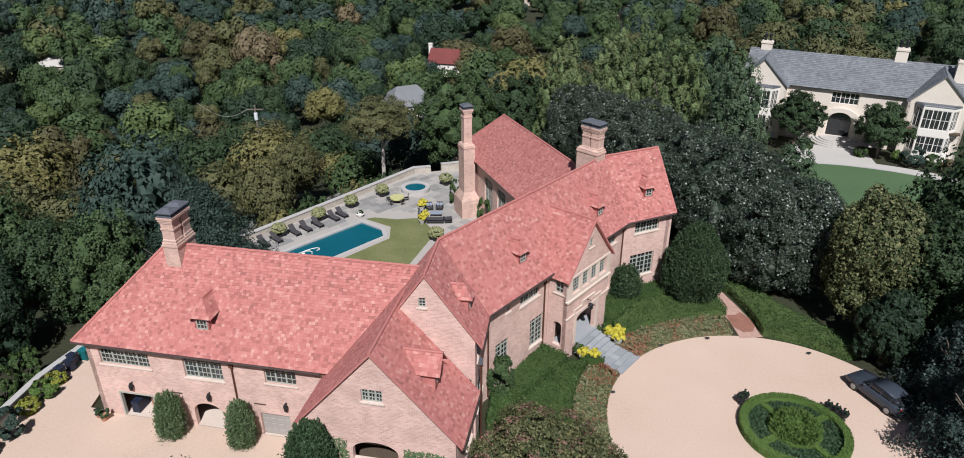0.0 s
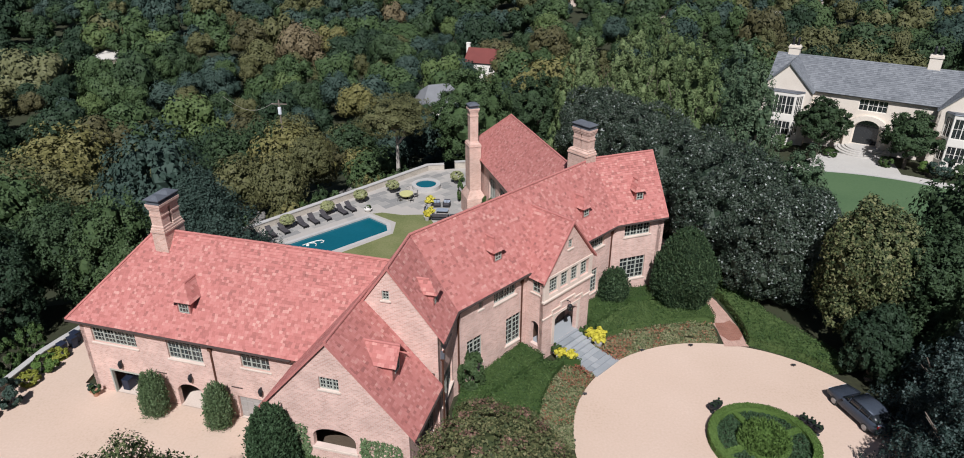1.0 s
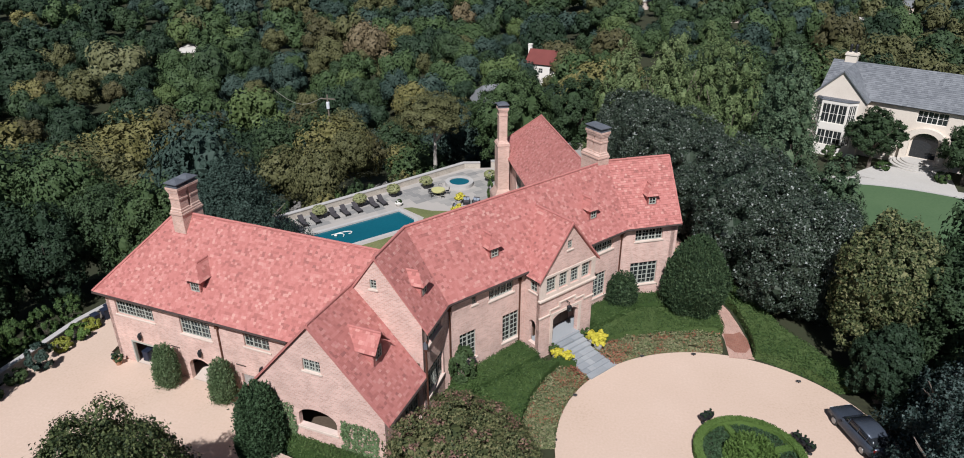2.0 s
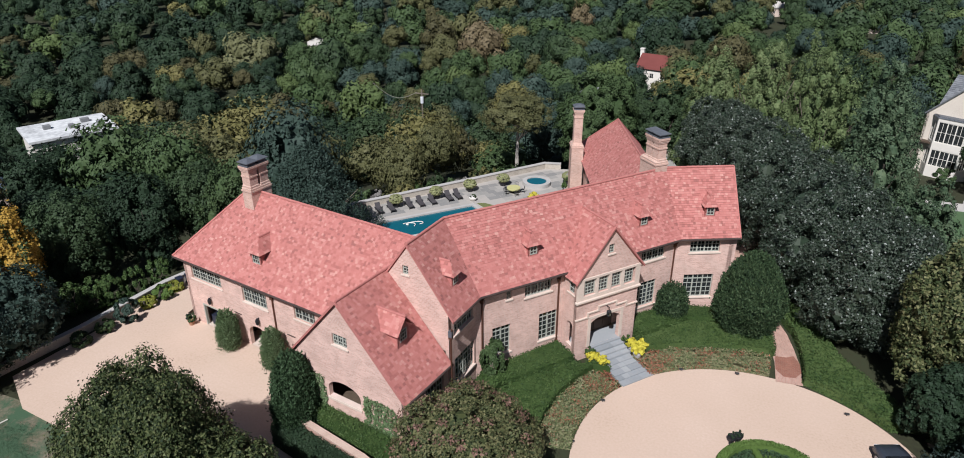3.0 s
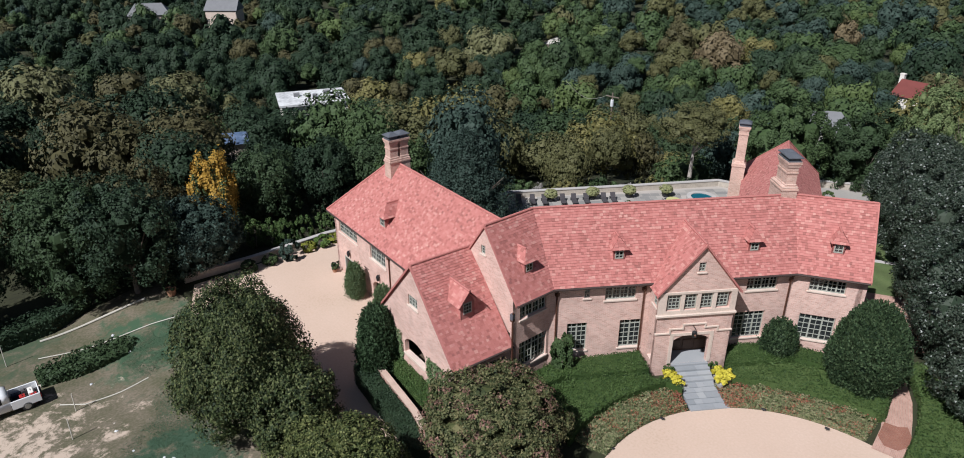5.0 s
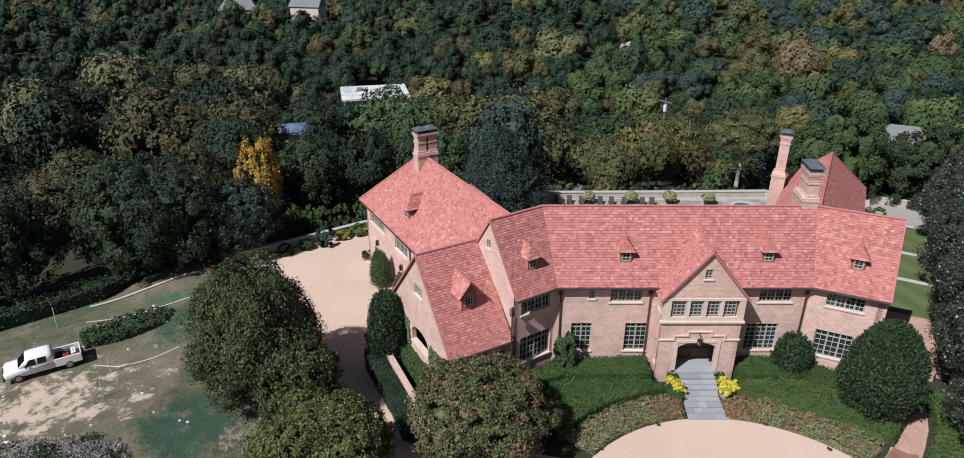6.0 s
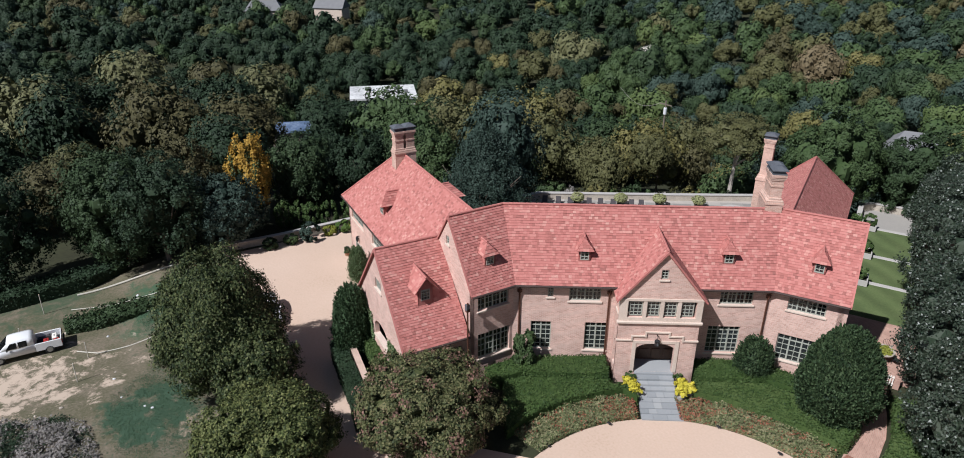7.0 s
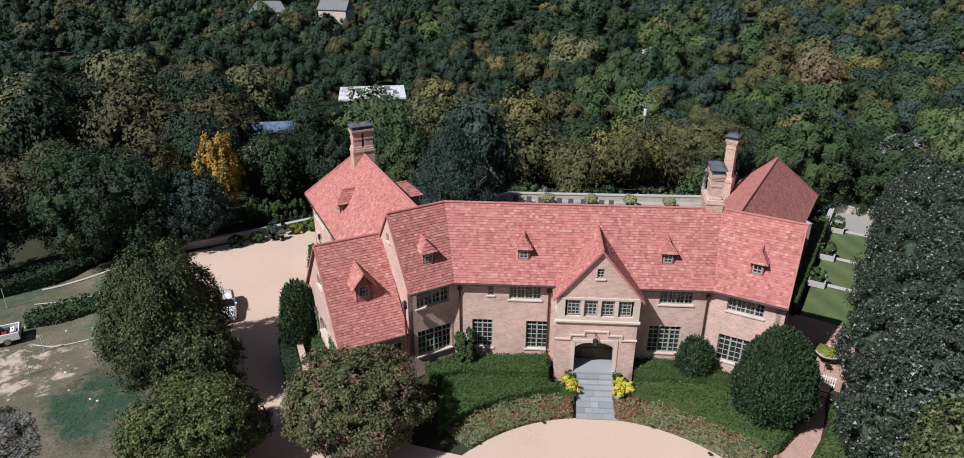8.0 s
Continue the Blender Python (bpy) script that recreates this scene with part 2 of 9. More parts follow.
LEAF = {
    "dark": leaves("dark_oak_leaf", [(0.016, 0.031, 0.011), (0.030, 0.053, 0.018), (0.046, 0.076, 0.027)]),
    "mid": leaves("green_leaf", [(0.026, 0.048, 0.014), (0.045, 0.076, 0.023), (0.070, 0.106, 0.034)]),
    "blue": leaves("cedar_blue_leaf", [(0.018, 0.036, 0.022), (0.031, 0.054, 0.034), (0.048, 0.076, 0.050)]),
    "olive": leaves("olive_leaf", [(0.050, 0.055, 0.018), (0.080, 0.085, 0.028), (0.115, 0.115, 0.042)]),
    "tan": leaves("turning_leaf", [(0.085, 0.070, 0.030), (0.13, 0.106, 0.048), (0.18, 0.148, 0.072)]),
    "deep": leaves("deep_green_leaf", [(0.011, 0.024, 0.010), (0.019, 0.037, 0.015), (0.031, 0.054, 0.022)]),
    "fresh": leaves("fresh_green_leaf", [(0.044, 0.070, 0.018), (0.070, 0.104, 0.028), (0.102, 0.138, 0.042)]),
    "brown": leaves("brown_olive_leaf", [(0.042, 0.042, 0.015), (0.064, 0.062, 0.022), (0.092, 0.086, 0.032)]),
    "russet": leaves("russet_leaf", [(0.14, 0.055, 0.028), (0.22, 0.085, 0.042), (0.31, 0.125, 0.065)], island=0.4),
    "lime_dull": leaves("moss_leaf", [(0.13, 0.15, 0.02), (0.20, 0.22, 0.03), (0.26, 0.28, 0.05)]),
    "yellow": leaves("yellow_leaf", [(0.20, 0.12, 0.015), (0.32, 0.20, 0.025), (0.42, 0.28, 0.05)]),
    # palest stop paints sun glints of the glossy leaves into their colour
    "magnolia": leaves("magnolia_leaf", [(0.012, 0.024, 0.011), (0.026, 0.042, 0.021), (0.044, 0.060, 0.034), (0.09, 0.112, 0.072)], 0.42, 0.5, 0.6),
    "cypress": leaves("cypress_leaf", [(0.036, 0.062, 0.018), (0.070, 0.106, 0.032), (0.115, 0.155, 0.052), (0.16, 0.20, 0.075)], island=0.25),
    "cypress_deep": leaves("deep_cypress_leaf", [(0.024, 0.048, 0.020), (0.044, 0.076, 0.033), (0.075, 0.112, 0.050), (0.11, 0.15, 0.07)], island=0.25),
    "cedar": leaves("deep_cedar_leaf", [(0.012, 0.026, 0.017), (0.024, 0.044, 0.030), (0.045, 0.070, 0.050), (0.075, 0.105, 0.08)], island=0.45),
    "myrtle": leaves("myrtle_leaf", [(0.032, 0.044, 0.014), (0.062, 0.076, 0.024), (0.10, 0.108, 0.037), (0.15, 0.145, 0.056)], island=0.5),
    "rust": leaves("rusty_seed_heads", [(0.11, 0.07, 0.042), (0.17, 0.10, 0.062), (0.24, 0.145, 0.092)], island=0.5),
    # next two ramps are widened to paint in sunlit tips and dark gaps
    "shade": leaves("shade_tree_leaf", [(0.013, 0.024, 0.007), (0.030, 0.046, 0.012), (0.056, 0.076, 0.021), (0.105, 0.122, 0.041)], island=0.5),
    "round_tree": leaves("round_tree_leaf", [(0.024, 0.036, 0.009), (0.048, 0.066, 0.016), (0.084, 0.104, 0.027), (0.14, 0.155, 0.046)], island=0.5),
    "twig": leaves("grey_twigs", [(0.085, 0.085, 0.062), (0.17, 0.165, 0.125), (0.27, 0.26, 0.205)]),
    "grass": leaves("rough_grass", [(0.034, 0.070, 0.032), (0.052, 0.096, 0.044), (0.075, 0.125, 0.058)]),
    "yew": leaves("yew_leaf", [(0.020, 0.044, 0.016), (0.034, 0.066, 0.024), (0.050, 0.088, 0.034)]),
    "yew_dark": leaves("dark_yew_leaf", [(0.012, 0.027, 0.010), (0.024, 0.047, 0.016), (0.042, 0.074, 0.026), (0.065, 0.10, 0.038)], island=0.45),
    "golden": leaves("golden_green_leaf", [(0.085, 0.085, 0.022), (0.13, 0.125, 0.036), (0.19, 0.175, 0.060)]),
    "olive_green": leaves("olive_green_leaf", [(0.026, 0.040, 0.012), (0.054, 0.072, 0.022), (0.098, 0.112, 0.036), (0.165, 0.168, 0.066)], island=0.5),
    "pale": leaves("pale_olive_leaf", [(0.075, 0.082, 0.030), (0.115, 0.122, 0.046), (0.17, 0.172, 0.075)]),
    "hedge": leaves("hedge_leaf", [(0.016, 0.036, 0.008), (0.033, 0.064, 0.014), (0.052, 0.090, 0.021), (0.078, 0.118, 0.032)], island=0.35),
    "cover": leaves("groundcover_leaf", [(0.050, 0.075, 0.024), (0.10, 0.13, 0.044), (0.165, 0.185, 0.072), (0.23, 0.215, 0.105)], island=0.55),
    "box": leaves("boxwood_leaf", [(0.045, 0.085, 0.015), (0.075, 0.130, 0.024), (0.10, 0.16, 0.035)]),
    "lime": leaves("chartreuse_leaf", [(0.34, 0.31, 0.02), (0.48, 0.44, 0.04), (0.60, 0.54, 0.08)]),
    "sage": leaves("pale_topiary_leaf", [(0.17, 0.19, 0.07), (0.24, 0.26, 0.10), (0.31, 0.32, 0.15)]),
    "ivy": leaves("ivy_leaf", [(0.055, 0.095, 0.03), (0.09, 0.14, 0.05), (0.14, 0.19, 0.085)]),
}


# ---------- small tools ----------
def thing(name, label, category, group="", kind="", at=(0, 0, 0), turn=0.0):
    ob = new(name)
    ob.matrix_world = pose(*at, 0, 0, turn)
    ob.empty_display_size = 0.3
    return tagged(ob, label, category, group, kind)


def mesh_of(name, verts, faces, mats, index=None, uvs=None, smooth=False):
    me = bpy.data.meshes.new(name)
    me.from_pydata([tuple(v) for v in verts], [], faces)
    for m in mats if isinstance(mats, (list, tuple)) else [mats]:
        me.materials.append(m)
    if index is not None:
        me.polygons.foreach_set("material_index", index)
    if uvs is not None:
        layer = me.uv_layers.new(name="UVMap")
        layer.data.foreach_set("uv", [c for uv in uvs for c in uv])
    if smooth:
        me.polygons.foreach_set("use_smooth", [True] * len(me.polygons))
    me.update()
    return me


def part(name, bm, mat, parent, label=""):
    """Links a bmesh, or a finished mesh, as one mesh object under a thing or a part."""
    if isinstance(bm, bmesh.types.BMesh):
        me = bpy.data.meshes.new(name)
        bm.to_mesh(me)
        bm.free()
        me.materials.append(mat)
    else:
        me = bm
    ob = new(name, me)
    ob.parent = parent
    return tagged(ob, label)


def add_box(bm, x0, x1, y0, y1, z0, z1, bevel=0.0):
    made = bmesh.ops.create_cube(bm, size=1.0)["verts"]
    bmesh.ops.scale(bm, vec=(x1 - x0, y1 - y0, z1 - z0), verts=made)
    bmesh.ops.translate(bm, vec=((x0 + x1) / 2, (y0 + y1) / 2, (z0 + z1) / 2), verts=made)
    if bevel:
        edges = list({e for v in made for e in v.link_edges})
        bmesh.ops.bevel(bm, geom=edges, offset=bevel, segments=1, affect="EDGES", profile=0.5)


def box(x0, x1, y0, y1, z0, z1, bevel=0.0):
    bm = bmesh.new()
    add_box(bm, x0, x1, y0, y1, z0, z1, bevel)
    return bm


def add_tube(bm, path, radii, sides=8, close=True):
    """A tube along a line of points with a radius at each."""
    rings = []
    for i, p in enumerate(path):
        p = Vector(p)
        a, c = Vector(path[max(0, i - 1)]), Vector(path[min(len(path) - 1, i + 1)])
        d = (c - a).normalized()
        s = d.cross(Vector((0, 0, 1)))
        if s.length < 1e-3:
            s = Vector((1, 0, 0))
        s.normalize()
        t = s.cross(d)
        rings.append([bm.verts.new(p + radii[i] * (math.cos(k) * s + math.sin(k) * t)) for k in (2 * math.pi * j / sides for j in range(sides))])
    for a, c in zip(rings, rings[1:]):
        for j in range(sides):
            bm.faces.new((a[j], a[(j + 1) % sides], c[(j + 1) % sides], c[j]))
    if close:
        bm.faces.new(rings[0][::-1])
        bm.faces.new(rings[-1])


def lathe(profile, sides=20, close_top=True):
    bm = bmesh.new()
    rings = [[bm.verts.new((r * math.cos(2 * math.pi * j / sides), r * math.sin(2 * math.pi * j / sides), z)) for j in range(sides)] for r, z in profile]
    for a, c in zip(rings, rings[1:]):
        for j in range(sides):
            bm.faces.new((a[j], a[(j + 1) % sides], c[(j + 1) % sides], c[j]))
    bm.faces.new(rings[0][::-1])
    if close_top:
        bm.faces.new(rings[-1])
    return bm


def clip_poly(poly, p, n):
    """Keeps of a convex polygon (points with two coordinates) what lies where (q - p) . n >= 0."""
    out = []
    for i in range(len(poly)):
        a, c = poly[i], poly[(i + 1) % len(poly)]
        da = (a[0] - p[0]) * n[0] + (a[1] - p[1]) * n[1]
        dc = (c[0] - p[0]) * n[0] + (c[1] - p[1]) * n[1]
        if da >= 0:
            out.append(a)
        if da * dc < 0:
            k = da / (da - dc)
            out.append((a[0] + k * (c[0] - a[0]), a[1] + k * (c[1] - a[1])))
    return out


def clip_convex(poly, hull):
    """poly cut to the convex, counter-clockwise hull."""
    for i in range(len(hull)):
        a, c = hull[i], hull[(i + 1) % len(hull)]
        poly = clip_poly(poly, a, (-(c[1] - a[1]), c[0] - a[0]))
        if len(poly) < 3:
            return []
    return poly


def smooth01(a, c, x):
    k = min(1.0, max(0.0, (x - a) / (c - a)))
    return k * k * (3 - 2 * k)


# ---------- the lie of the land ----------
COURT_Z, TERRACE_Z = -1.7, -1.8
DRIVE_C, DRIVE_R = Vector((19.95, 35.6)), 11.45


def ground_z(x, y):
    near = -1.75 + 1.72 * smooth01(-9, 6, x + 0.35 * (y - 26)) if y < 52 else -0.03 - 1.9 * smooth01(3, -6, x) * smooth01(50, 56, y)
    if y < 52:
        near -= 1.3 * smooth01(-15, -26, x) * smooth01(26, 15, y)
    s = -0.5 * x + 0.87 * y
    s += 6 * math.sin(x * 0.021 + 1.3) + 5 * math.sin(y * 0.017)
    drop = 2.2 * smooth01(52, 78, s) + 15.5 * smooth01(70, 150, s) + 2.0 * smooth01(140, 260, s)
    drop += 2.5 * smooth01(-35, -60, x)
    drop *= 1 - 0.9 * smooth01(0, 40, x) * smooth01(150, 110, y)
    return near - drop + (0.5 * math.sin(x * 0.11) * math.cos(y * 0.13) if s > 85 else 0)


# ---------- walls, windows, roofs ----------
def wall_frame(ox, oy, dx, dy):
    """x along the wall (its outside on the right hand), y into the house, z up."""
    return pose(ox, oy, 0, 0, 0, math.degrees(math.atan2(dy, dx)))


def wall_mesh(name, profile, openings, thick, mat):
    """A wall of convex outline (x, z), counter-clockwise, with openings (x0, x1, z0, z1, arch) right through it."""
    xs = sorted({p[0] for p in profile} | {o[k] for o in openings for k in (0, 1)})
    zs = sorted({p[1] for p in profile} | {o[k] for o in openings for k in (2, 3)})
    verts, faces, uvs = [], [], []

    def face(pts, uv):
        i = len(verts)
        verts.extend(pts)
        faces.append(tuple(range(i, i + len(pts))))
        uvs.extend(uv)

    for x0, x1 in zip(xs, xs[1:]):
        for z0, z1 in zip(zs, zs[1:]):
            cx, cz = (x0 + x1) / 2, (z0 + z1) / 2
            if any(o[0] < cx < o[1] and o[2] < cz < o[3] for o in openings):
                continue
            cell = clip_convex([(x0, z0), (x1, z0), (x1, z1), (x0, z1)], profile)
            if len(cell) < 3:
                continue
            face([(x, 0, z) for x, z in cell], cell)
            face([(x, thick, z) for x, z in cell[::-1]], cell[::-1])
    for o in openings:
        x0, x1, z0, z1 = o[:4]
        rim = [(x0, z0), (x0, z1), (x1, z1), (x1, z0)]
        for a, c in zip(rim, rim[1:] + rim[:1]):
            face([(a[0], 0, a[1]), (c[0], 0, c[1]), (c[0], thick, c[1]), (a[0], thick, a[1])], [(0, a[1]), (0, c[1]), (thick, c[1]), (thick, a[1])])
        if len(o) > 4 and o[4] > 0:
            rise, n = o[4], 14
            arc = [((x0 + x1) / 2 - (x1 - x0) / 2 * math.cos(math.pi * k / n), z1 - rise + rise * math.sin(math.pi * k / n)) for k in range(n + 1)]
            for a, c in zip(arc, arc[1:]):
                for y in (0, thick):
                    q = [(a[0], a[1]), (c[0], c[1]), (c[0], z1), (a[0], z1)]
                    face([(x, y, z) for x, z in q], q)
                face([(a[0], 0, a[1]), (a[0], thick, a[1]), (c[0], thick, c[1]), (c[0], 0, c[1])], [(0, a[1]), (thick, a[1]), (thick, c[1]), (0, c[1])])
    for a, c in zip(profile, profile[1:] + profile[:1]):
        face([(a[0], 0, a[1]), (a[0], thick, a[1]), (c[0], thick, c[1]), (c[0], 0, c[1])], [(a[0], a[1]), (a[0] + thick, a[1]), (c[0] + thick, c[1]), (c[0], c[1])])
    me = mesh_of(name, verts, faces, mat, uvs=uvs)
    bm = bmesh.new()
    bm.from_mesh(me)
    bmesh.ops.remove_doubles(bm, verts=bm.verts, dist=0.002)
    bm.to_mesh(me)
    bm.free()
    return me


def uv_boxes(bm):
    """Metre-sized texture coordinates for upright block work."""
    layer = bm.loops.layers.uv.verify()
    for f in bm.faces:
        for l in f.loops:
            v = l.vert.co
            l[layer].uv = (v.x, v.z) if abs(f.normal.y) > 0.5 else ((v.y, v.z) if abs(f.normal.x) > 0.5 else (v.x, v.y))


def place(ob, m):
    ob.matrix_local = m
    return ob


def ring_box(bm, x0, x1, z0, z1, w, y0, y1):
    """A four-sided frame as one welded piece."""
    o = [(x0, z0), (x1, z0), (x1, z1), (x0, z1)]
    i = [(x0 + w, z0 + w), (x1 - w, z0 + w), (x1 - w, z1 - w), (x0 + w, z1 - w)]
    vs = [[bm.verts.new((x, y, z)) for x, z in loop] for loop, y in ((o, y0), (i, y0), (i, y1), (o, y1))]
    for r in range(4):
        a, c = vs[r], vs[(r + 1) % 4]
        for k in range(4):
            bm.faces.new((a[k], a[(k + 1) % 4], c[(k + 1) % 4], c[k]))


def glazing_bars(x0, x1, z0, z1, f, y0, y1, cols, rows, mullions):
    bm = bmesh.new()
    for k in range(1, cols):
        if mullions > 1 and k * mullions % cols == 0:
            continue
        x = x0 + (x1 - x0) * k / cols
        add_box(bm, x - 0.022, x + 0.022, y0 + 0.015, y1 - 0.02, z0 + f, z1 - f)
    for k in range(1, rows):
        z = z0 + (z1 - z0) * k / rows
        h = 0.045 if rows > 3 and k == rows - 1 and z1 - z0 > 2 else 0.02
        add_box(bm, x0 + f, x1 - f, y0 + 0.012, y1 - 0.023, z - h, z + h)
    return bm


def add_window(parent, m, x0, x1, z0, z1, cols, rows, mullions=1, sill=True, deep=0.14, curtain=False, mat=None, stone=None, flat=False):
    """A framed window with mullions and glazing bars in an opening of the wall whose frame is m."""
    f, y0, y1 = 0.07, deep, deep + 0.08
    bm = bmesh.new()
    ring_box(bm, x0, x1, z0, z1, f, y0, y1)
    win = place(part("window", bm, mat or FRAME, parent), m)
    hold = parent if flat else win
    own = m if flat else Matrix()
    for k in range(1, mullions):
        x = x0 + (x1 - x0) * k / mullions
        place(part("mullion", box(x - 0.055, x + 0.055, y0 - 0.01, y1 - 0.002, z0 + f, z1 - f), mat or FRAME, hold), own)
    if cols > 1 or rows > 1:
        place(tagged(part("glazing_grid", glazing_bars(x0, x1, z0, z1, f, y0, y1, cols, rows, mullions), mat or FRAME, hold), kind="stuff"), own)
    pane = place(part("pane", box(x0 + 0.03, x1 - 0.03, y1 - 0.035, y1 - 0.025, z0 + 0.03, z1 - 0.03), GLASS, hold), own)
    pane.visible_shadow = False
    if sill:
        part("sill", box(x0 - 0.12, x1 + 0.12, -0.09, deep + 0.01, z0 - 0.13, z0 - 0.003, 0.015), stone or STONE, hold, "pale stone sill")
    if curtain:
        n = 24
        for side in (0, 1):
            bm = bmesh.new()
            a, c = (x0, x0 + (x1 - x0) * 0.46) if side == 0 else (x0 + (x1 - x0) * 0.54, x1)
            top = [bm.verts.new((a + (c - a) * k / n, y1 + 0.12 + 0.03 * math.sin(k * 1.9), z1)) for k in range(n + 1)]
            low = [bm.verts.new((v.co.x, v.co.y, z0)) for v in top]
            for k in range(n):
                bm.faces.new((low[k], low[k + 1], top[k + 1], top[k]))
            part("curtain", bm, CURTAIN, hold)
    return win


def tile_mesh(name, quad, mat, width=0.24, course=0.2, seed=0):
    """Overlapping tiles over a flat convex roof slope, given from its eave's start, counter-clockwise from outside."""
    rng = random.Random(seed)
    o = Vector(quad[0])
    U = (Vector(quad[1]) - o).normalized()
    N = U.cross(Vector(quad[-1]) - o).normalized()
    V = N.cross(U)
    hull = [((Vector(p) - o).dot(U), (Vector(p) - o).dot(V)) for p in quad]
    ulo, uhi = min(p[0] for p in hull), max(p[0] for p in hull)
    vhi = max(p[1] for p in hull)
    verts, faces = [], []
    for r in range(int(vhi / course) + 1):
        v0 = r * course
        u = ulo - rng.random() * width
        wave = [rng.uniform(-0.012, 0.012) for _ in range(3)]
        while u < uhi:
            w = width * rng.uniform(0.72, 1.2)
            dv = rng.uniform(-0.014, 0.014) + wave[0]
            cell = clip_convex([(u + 0.002, v0 + dv), (u + w - 0.002, v0 + dv), (u + w - 0.002, v0 + course + 0.03), (u + 0.002, v0 + course + 0.03)], hull)
            u += w
            if len(cell) < 3:
                continue
            i, n = len(verts), len(cell)
            lift = rng.uniform(0.045, 0.062)
            for a, c in cell:
                h = lift - (lift - 0.014) * (c - v0) / (course + 0.03)
                verts.append(o + a * U + c * V + h * N)
            for a, c in cell:
                verts.append(o + a * U + c * V - 0.004 * N)
            faces.append(tuple(range(i, i + n)))
            for k in range(n):
                j = (k + 1) % n
                faces.append((i + k, i + n + k, i + n + j, i + j))
    return mesh_of(name, verts, faces, mat)


def roof_slope(parent, quad, seed, label=""):
    """One slope: boarding with its thickness, and the tiles on it."""
    q = [Vector(p) for p in quad]
    N = (q[1] - q[0]).cross(q[-1] - q[0]).normalized()
    n = len(q)
    verts = q + [p - 0.12 * N for p in q]
    faces = [tuple(range(n)), tuple(range(2 * n - 1, n - 1, -1))] + [(i, n + i, n + (i + 1) % n, (i + 1) % n) for i in range(n)]
    slope = part("roof_slope", mesh_of("roof_slope", verts, faces, UNDER), None, parent, label)
    tagged(part("tile_covering", tile_mesh("tile_covering", quad, TILE, seed=seed), None, slope), kind="stuff")
    return slope


def ridge_caps(parent, a, c, seed=0, mat=None):
    """Half-round caps in short lengths along a ridge or hip."""
    rng = random.Random(seed)
    a, c = Vector(a), Vector(c)
    d = (c - a)
    n = max(1, int(d.length / 0.42))
    bm = bmesh.new()
    for k in range(n):
        p, q = a + d * (k / n), a + d * ((k + 1.06) / n)
        lift = Vector((0, 0, 0.015 + rng.uniform(0, 0.015)))
        add_tube(bm, [p + lift, q + lift], [0.10, 0.085], 7)
    return tagged(part("ridge_capping", bm, mat or RIDGE_TILE, parent), kind="stuff")


def gutter(parent, a, c):
    bm = bmesh.new()
    d = (Vector(c) - Vector(a)).normalized()
    out = Vector((d.y, -d.x, 0))
    pts = [Vector(a) + out * 0.06 + Vector((0, 0, -0.06)), Vector(c) + out * 0.06 + Vector((0, 0, -0.06))]
    add_tube(bm, pts, [0.085, 0.085], 8)
    return part("gutter", bm, GUTTER, parent)


def downpipe(parent, x, y, z0, z1, ox=0.0, oy=0.0):
    bm = bmesh.new()
    add_tube(bm, [(x + ox, y + oy, z1), (x + ox * 0.6, y + oy * 0.6, z1 - 0.25), (x, y, z1 - 0.55), (x, y, z0)], [0.065] * 4, 8)
    add_box(bm, x - 0.13, x + 0.13, y - 0.13, y + 0.13, z1 - 0.75, z1 - 0.5)
    return part("downpipe", bm, COPPER, parent, "dark bronze downpipe")


